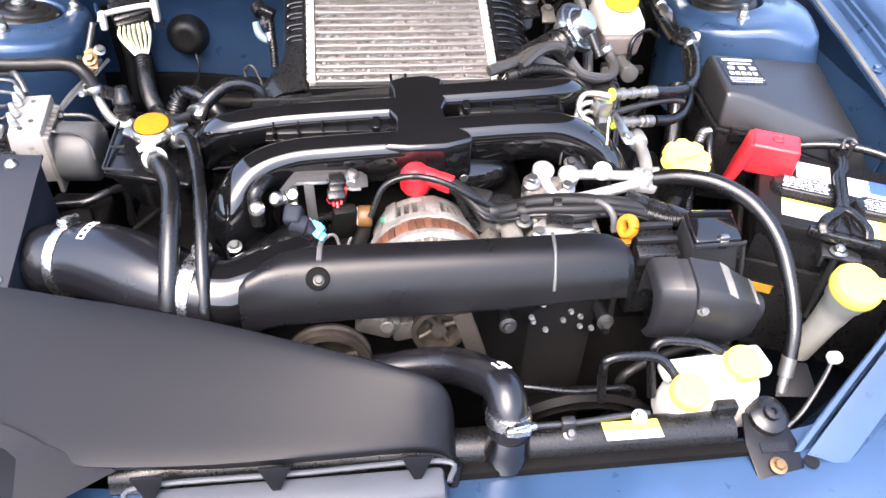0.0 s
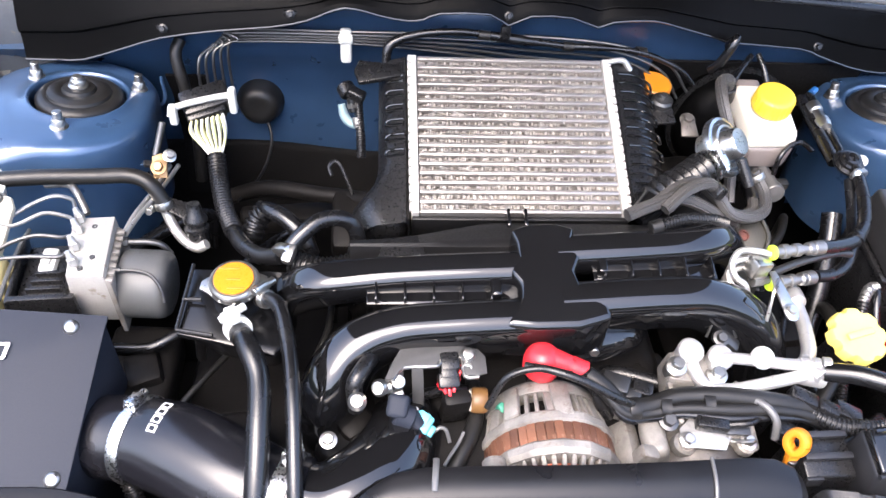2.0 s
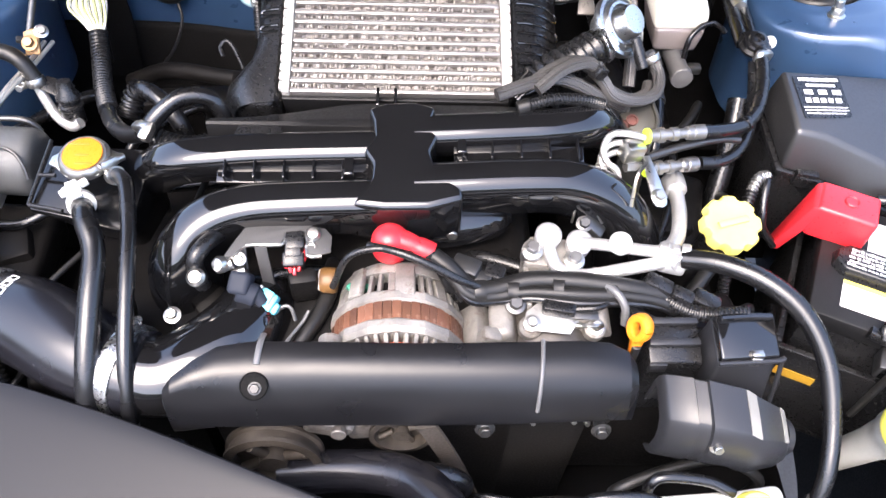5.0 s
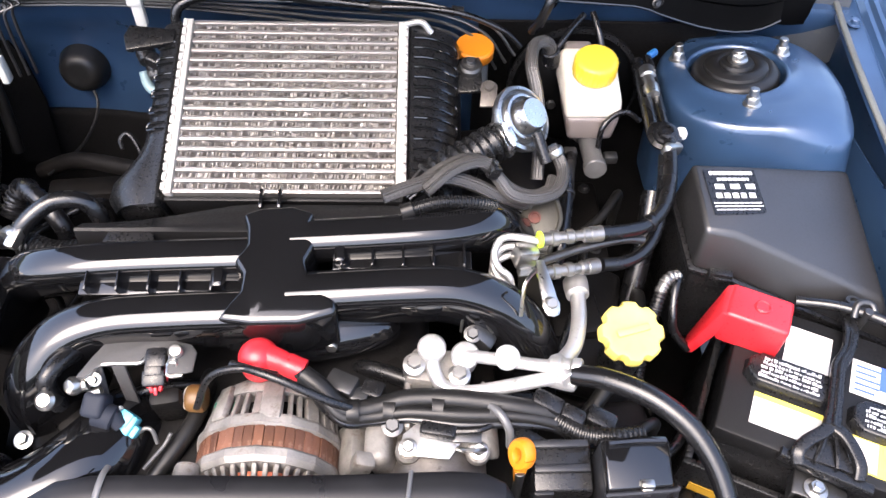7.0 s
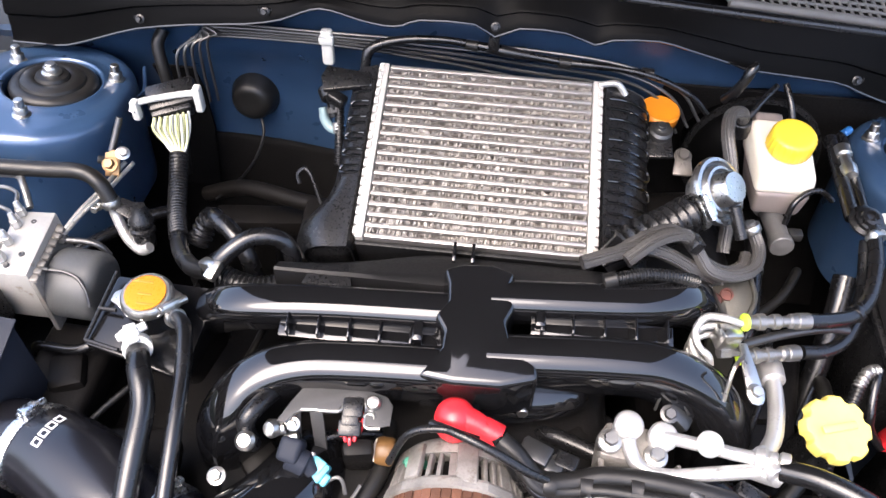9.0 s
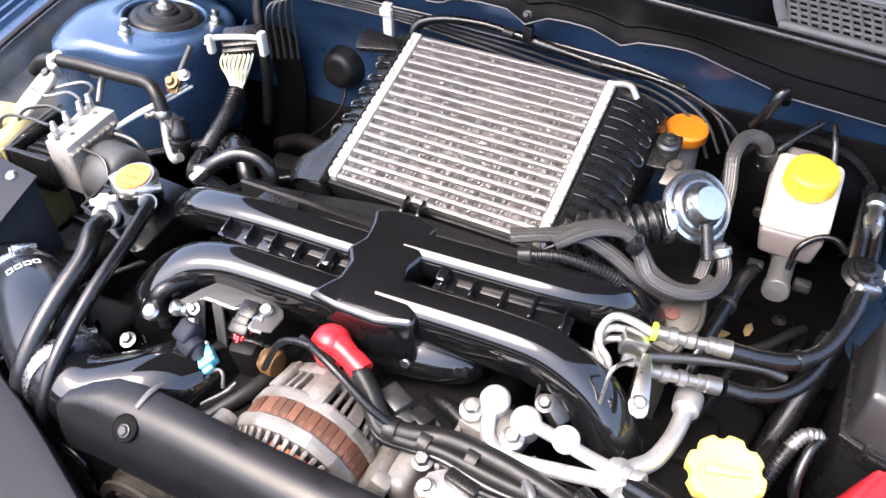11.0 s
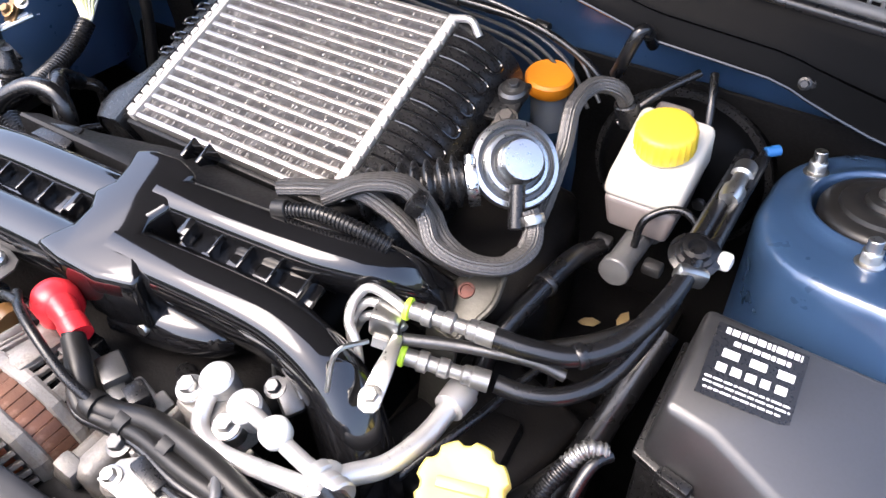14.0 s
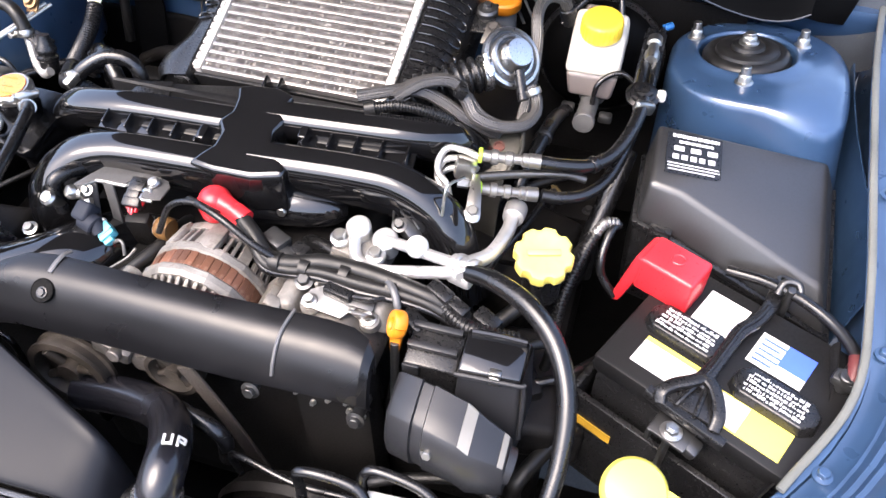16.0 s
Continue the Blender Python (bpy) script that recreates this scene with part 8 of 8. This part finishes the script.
lb = part("label", prism([(0, -0.012), (0.064, -0.012), (0.064, 0.012), (0, 0.012)], (0.188, 0.470, 0.9965), (1, 0, 0), (0, 1, -0.1), 0.0006, 0), PALE_LABEL, rd, "white and yellow warning label")
part("label_band", prism([(0, 0.000), (0.064, 0.000), (0.064, 0.013), (0, 0.013)], (0.188, 0.470, 0.9973), (1, 0, 0), (0, 1, -0.1), 0.0005, 0), LABEL_YELLOW, lb)
uh = thing("radiator_hose", (0.05, 0.5, 0.98), "thick black upper radiator hose with clamp", "hose")
UPPER = [(-0.10, 0.580, 0.974), (-0.05, 0.580, 0.988), (0.0, 0.573, 1.003), (0.036, 0.557, 1.018), (0.063, 0.525, 1.037), (0.076, 0.498, 1.048), (0.0785, 0.477, 1.038), (0.079, 0.466, 1.012)]
part("hose", tube(UPPER, 0.0215, 28), SILICONE, uh)
part("clamp", [*clamp_band((0.0785, 0.473, 1.034), (0, -0.42, -1), 0.0225, 0.013, 28, (0.3, -1, 0.3)), box((0.083, 0.447, 1.044), (0.026, 0.010, 0.010), 0.003)], STEEL, uh, "bright spring clamp")
part("stub", lathe((0.080, 0.468, 0.97), (0, 0.0, 1), [(0, 0.026), (0.02, 0.026), (0.026, 0.024), (0.050, 0.0235)], 28), BLACK_GLOSS, uh)
UC = Vector(UPPER[4]).lerp(Vector(UPPER[5]), 0.62) + Vector((0.0012, 0, 0.0008))
UT = (Vector(UPPER[5]) - Vector(UPPER[4])).normalized()
UN = Vector((0.22, -0.10, 0.95))
UN = (UN - UT * UN.dot(UT)).normalized()
UX = UN.cross(UT)
for turn, strokes in ((0.02, (((-0.0050, -0.007), (-0.0026, 0.007)), ((0.0026, -0.007), (0.0050, 0.007)), ((-0.0050, -0.007), (0.0050, -0.0044)))),
                      (0.64, (((-0.0050, -0.007), (-0.0026, 0.007)), ((-0.0050, 0.0046), (0.0044, 0.007)), ((-0.0050, -0.0012), (0.0044, 0.0012)), ((0.0024, -0.0012), (0.0048, 0.007))))):
    ln_, lx = UN * math.cos(turn) + UX * math.sin(turn), UX * math.cos(turn) - UN * math.sin(turn)
    for (x0, y0), (x1, y1) in strokes:
        part("letter_stroke", prism([(x0, y0), (x1, y0), (x1, y1), (x0, y1)], UC + ln_ * 0.0208, lx, -UT, 0.0020, 0), WHITE, uh)
fr_ = thing("fluid_reservoir", (0.32, 0.51, 0.93), "white plastic reservoir with two yellow caps", "reservoir")
part("body", [hexa([(0.262, 0.480, 0.95), (0.385, 0.490, 0.95), (0.390, 0.545, 0.95), (0.270, 0.545, 0.95)], [(0.272, 0.490, 1.008), (0.378, 0.498, 1.018), (0.384, 0.538, 1.028), (0.280, 0.538, 1.020)], 0.012, 4), box((0.352, 0.525, 1.026), (0.075, 0.04, 0.02), 0.008, (0, -8, 6), 3), box((0.300, 0.53, 1.022), (0.07, 0.025, 0.016), 0.006, (0, 0, 4), 3)], WHITE_PLASTIC, fr_)
for x, y, z, r in ((0.288, 0.498, 1.017, 0.0215), (0.356, 0.522, 1.030, 0.021)):
    part("cap", lathe((x, y, z), (-0.05, -0.35, 1), [(0, r * 0.9), (0.002, r), (0.012, r), (0.015, r * 0.92), (0.0155, 0)], 32), LEMON, fr_, "yellow reservoir cap")
part("connector", [box((0.332, 0.487, 1.0), (0.026, 0.014, 0.02), 0.003), box((0.330, 0.480, 0.988), (0.014, 0.01, 0.02), 0.002)], BLACK, fr_)
cpz = thing("cooler_pipes", (0.24, 0.51, 0.97), "two bent black cooler pipes", "pipe")
part("pipe", tube([(0.201, 0.520, 0.985), (0.199, 0.528, 1.010), (0.197, 0.530, 1.038), (0.204, 0.531, 1.046), (0.222, 0.532, 1.048), (0.250, 0.532, 1.045), (0.266, 0.528, 1.039), (0.280, 0.515, 1.024)], 0.0055, 12), RUBBER, cpz)
part("pipe", tube([(0.266, 0.530, 0.975), (0.261, 0.540, 1.012), (0.259, 0.546, 1.034), (0.267, 0.551, 1.046), (0.290, 0.551, 1.046), (0.318, 0.548, 1.042), (0.340, 0.540, 1.034)], 0.0055, 12), RUBBER, cpz)
part("rail", tube([(0.105, 0.475, 1.010), (0.16, 0.480, 1.004), (0.205, 0.487, 1.000), (0.245, 0.490, 0.998)], 0.0036, 10), DARK_STEEL, cpz)
part("clip", [box((0.148, 0.478, 1.005), (0.016, 0.012, 0.018), 0.003), *hexbolt((0.150, 0.472, 0.996), (0, -0.6, 1), 0.005)], DARK_STEEL, cpz)
part("union", hexbolt((0.232, 0.485, 0.999), (0, -0.6, 1), 0.006), ZINC, cpz)
rk = thing("radiator_bracket", (0.383, 0.45, 0.96), "dark pressed steel radiator bracket with rubber bush", "bracket")
part("plate", [prism([(-0.028, -0.06), (0.028, -0.06), (0.030, 0.0), (0.022, 0.035), (-0.022, 0.035), (-0.030, 0.0)], (0.379, 0.455, 0.976), (1, 0.02, 0), (0, 1, 0.30), 0.004, 0.0015)], COVER, rk)
part("bush", lathe((0.384, 0.482, 0.985), (0, -0.3, 1), [(0, 0.024), (0.010, 0.022), (0.014, 0.016), (0.015, 0.010), (0.020, 0.009), (0.021, 0.004), (0.017, 0.003)], 28), RUBBER, rk)
part("bolt", hexbolt((0.377, 0.426, 0.974), (0, -0.25, 1), 0.0065, 0.006), BRASSY, rk)
part("slot", prism([(-0.016, -0.005), (0.016, -0.005), (0.016, 0.006), (-0.016, 0.006)], (0.380, 0.446, 0.9785), (1, 0, 0), (0, 1, 0.3), 0.0006, 0), BLACK, rk)
solo("hose_plate", prism([(-0.02, -0.02), (0.03, -0.012), (0.02, 0.03), (-0.012, 0.028)], (0.435, 0.525, 0.985), (1, -0.3, 0), (0.3, 1, 0.3), 0.003, 0.001), BLACK_MATT, "dark plate at the hose end", "plate")
sp = thing("bonnet_stay", (0.455, 0.5, 0.98), "thin dark bonnet stay with white clip", "bonnet stay")
part("rod", tube([(0.405, 0.47, 0.978), (0.43, 0.485, 0.99), (0.458, 0.51, 1.018), (0.47, 0.525, 1.035)], 0.0028, 8), DARK_STEEL, sp)
part("clip", box((0.469, 0.522, 1.034), (0.016, 0.014, 0.012), 0.004), WHITE_PLASTIC, sp)

# ---- pulleys and belt below the cover ----
pu = thing("drive_pulleys", (0.0, 0.6, 0.95), "worn steel belt pulleys under the cover", "pulley")
for x, y, z, r in ((-0.108, 0.602, 1.000, 0.050), (0.020, 0.620, 1.030, 0.032)):
    part("pulley", lathe((x, y, z), (0, -1, 0.1), [(0, r * 0.9), (0.002, r), (0.006, r), (0.008, r * 0.93), (0.016, r * 0.93), (0.018, r), (0.022, r), (0.023, r * 0.82), (0.010, r * 0.76), (0.009, r * 0.3), (0.022, r * 0.28), (0.022, 0)], 36), PULLEY, pu)
    for k in range(4):
        a = 0.5 + k * math.pi / 2
        part("spoke", rod((x + r * 0.25 * math.cos(a), y - 0.013, z + r * 0.25 * math.sin(a)), (x + r * 0.8 * math.cos(a), y - 0.016, z + r * 0.8 * math.sin(a)), r * 0.11, 10), PULLEY, pu)
part("belt", tube([(0.045, 0.597, 1.060), (0.055, 0.597, 1.03), (0.076, 0.597, 0.96), (0.098, 0.597, 0.87)], 0.011, 10, 4, flat=0.22, up=(0, -1, 0), power=4), BELT, pu, "worn ribbed drive belt")
part("tensioner", [box((-0.050, 0.612, 1.046), (0.046, 0.03, 0.034), 0.006, (10, 24, 0)), box((-0.020, 0.615, 1.03), (0.03, 0.026, 0.03), 0.005, (0, -12, 0)), rod((-0.040, 0.602, 1.05), (-0.040, 0.590, 1.052), 0.008)], DIRTY_ALU, pu)
fs = thing("cooling_fan", (0.1, 0.54, 0.8), "black fan and shroud below the hose", "fan")
part("shroud", [lathe((0.19, 0.535, 0.84), (0, 1, 0), [(0, 0.125), (0.01, 0.128), (0.030, 0.118), (0.030, 0.112), (0.0, 0.112)], 40, False)], SHADED_GRIME, fs)
part("hub", lathe((0.19, 0.540, 0.84), (0, 1, 0), [(0, 0.04), (0.025, 0.038), (0.028, 0.03), (0.028, 0)], 28), SHADED_GRIME, fs)
for k in range(7):
    a = 2 * math.pi * k / 7
    part("blade", box((0.19 + 0.075 * math.cos(a), 0.552, 0.84 + 0.075 * math.sin(a)), (0.075, 0.004, 0.036), 0.0015, (0, -math.degrees(a), 0)), SHADED_GRIME, fs)
rng = random.Random(9)
for i in range(9):
    x, z = 0.14 + rng.random() * 0.09, 0.975 + rng.random() * 0.06
    solo("case_bolt", hexbolt((x, 0.638, z), (0, -1, 0.5), 0.0032, 0.004, 1.2), ZINC, "tiny bright bolt head on the front case", "bolt", "case bolts")
for x, z in ((0.105, 1.015), (0.225, 1.012)):
    solo("case_bolt", [rod((x, 0.645, z), (x, 0.612, z + 0.006), 0.007), *hexbolt((x, 0.612, z + 0.006), (0, -1, 0.3), 0.007)], DARK_STEEL, "larger grey bolt on the front case", "bolt", "case bolts")
solo("warning_tag", prism([(-0.022, -0.007), (0.022, -0.007), (0.022, 0.007), (-0.022, 0.007)], tuple(bp(0.026, -0.0150, -0.100)), BU, (0, 0, 1), 0.001, 0), surface("amber_tag", (0.42, 0.24, 0.02), 0.5), "amber warning tag under the hose", "label")

# ---- dark hoses and cables deep between the parts ----
rng = random.Random(21)


def deep_hose(points, r, material):
    solo("deep_hose", tube(points, r, 10), material, "dark hose deep in the engine bay", "hose", "deep hoses")


for x0, y0, x1, y1, z in ((-0.40, 0.78, -0.30, 0.95, 1.00), (-0.36, 0.62, -0.20, 0.60, 1.00), (-0.42, 0.60, -0.36, 0.80, 0.98), (-0.20, 0.70, -0.05, 0.78, 1.045), (-0.10, 0.66, -0.06, 0.80, 1.05), (-0.24, 0.80, -0.22, 0.94, 1.06), (-0.30, 0.90, -0.12, 0.95, 1.05),
                          (0.10, 0.80, 0.28, 0.76, 1.06), (0.30, 0.80, 0.36, 0.98, 1.04), (0.33, 0.75, 0.42, 0.92, 1.03), (0.30, 0.95, 0.42, 1.08, 1.05), (0.36, 0.70, 0.46, 0.78, 1.0), (0.40, 0.62, 0.45, 0.70, 0.96), (0.28, 0.70, 0.40, 0.74, 1.05), (0.10, 0.56, 0.25, 0.55, 0.97), (-0.08, 0.58, 0.08, 0.57, 0.98), (0.25, 0.57, 0.40, 0.58, 0.97),
                          (-0.52, 0.98, -0.40, 1.10, 1.02), (-0.34, 1.00, -0.26, 1.08, 1.02), (-0.48, 0.86, -0.38, 0.88, 1.03)):
    a, b = Vector((x0, y0, z)), Vector((x1, y1, z + rng.uniform(-0.02, 0.02)))
    mid = a.lerp(b, 0.5) + Vector((rng.uniform(-0.02, 0.02), rng.uniform(-0.02, 0.02), rng.uniform(0.0, 0.03)))
    deep_hose([a + Vector((0, 0, -0.05)), a, mid, b, b + Vector((0, 0, -0.06))], rng.choice((0.004, 0.006, 0.009)), rng.choice((RUBBER, RUBBER_DULL, BLACK)))
# Invented castings, near black, fill the dark depth between the parts.
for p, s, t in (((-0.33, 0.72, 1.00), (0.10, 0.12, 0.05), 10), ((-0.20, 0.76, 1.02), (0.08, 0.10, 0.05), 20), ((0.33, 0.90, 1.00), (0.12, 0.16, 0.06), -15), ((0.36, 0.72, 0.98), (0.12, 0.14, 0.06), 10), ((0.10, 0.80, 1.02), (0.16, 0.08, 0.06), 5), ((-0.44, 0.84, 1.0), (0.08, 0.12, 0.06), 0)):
    c = thing("engine_casting", (p[0], p[1], p[2] - s[2] / 2), "invented near-black casting filling the shaded depth", "engine casting", "engine castings")
    part("casting", [box(p, s, 0.012, (0, 5, t), 3), box((p[0] + 0.01, p[1] - 0.01, p[2] + s[2] * 0.4), (s[0] * 0.5, s[1] * 0.4, 0.03), 0.008, (0, -4, t + 20), 2)], SHADED_GRIME, c)
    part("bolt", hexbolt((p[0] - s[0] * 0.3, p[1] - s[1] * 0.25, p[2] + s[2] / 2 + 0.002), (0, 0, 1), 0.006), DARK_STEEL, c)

solo("filter_conduit", corrugated([(-0.475, 0.755, 1.045), (-0.452, 0.735, 1.042), (-0.425, 0.705, 1.032), (-0.403, 0.67, 1.005), (-0.395, 0.64, 0.96)], 0.0075, 0.005, 0.0014), BLACK, "black corrugated conduit beside the air filter box", "conduit")

LEAF = surface("dry_leaf", (0.42, 0.30, 0.13), 0.7, vary=0.3)
for x, y, z, t in ((0.341, 1.129, 0.943, 20), (0.372, 1.150, 0.945, 80), (0.352, 1.10, 0.942, 140)):
    a = radians(t)
    u = Vector((math.cos(a), math.sin(a), 0.1))
    solo("dry_leaf", prism([(-0.012, 0), (-0.006, 0.005), (0.004, 0.006), (0.013, 0.001), (0.005, -0.005), (-0.007, -0.004)], (x, y, z), u, (-u.y, u.x, 0.2), 0.001, 0.0002), LEAF, "dry tan leaf lying on the gearbox", "leaf", "dry leaves")
# Plate coloured near black in place of the shade down there.
hs = thing("heat_shield", (0.345, 1.13, 0.91), "heat shield beside the gearbox, shade put in its colour", "heat shield")
part("plate", box((0.345, 1.13, 0.925), (0.16, 0.16, 0.03), 0.008), SHADED_GRIME, hs)
for x, y in ((0.285, 1.07), (0.405, 1.19), (0.405, 1.07)):
    part("bolt", hexbolt((x, y, 0.940), (0, 0, 1), 0.006), DARK_STEEL, hs)
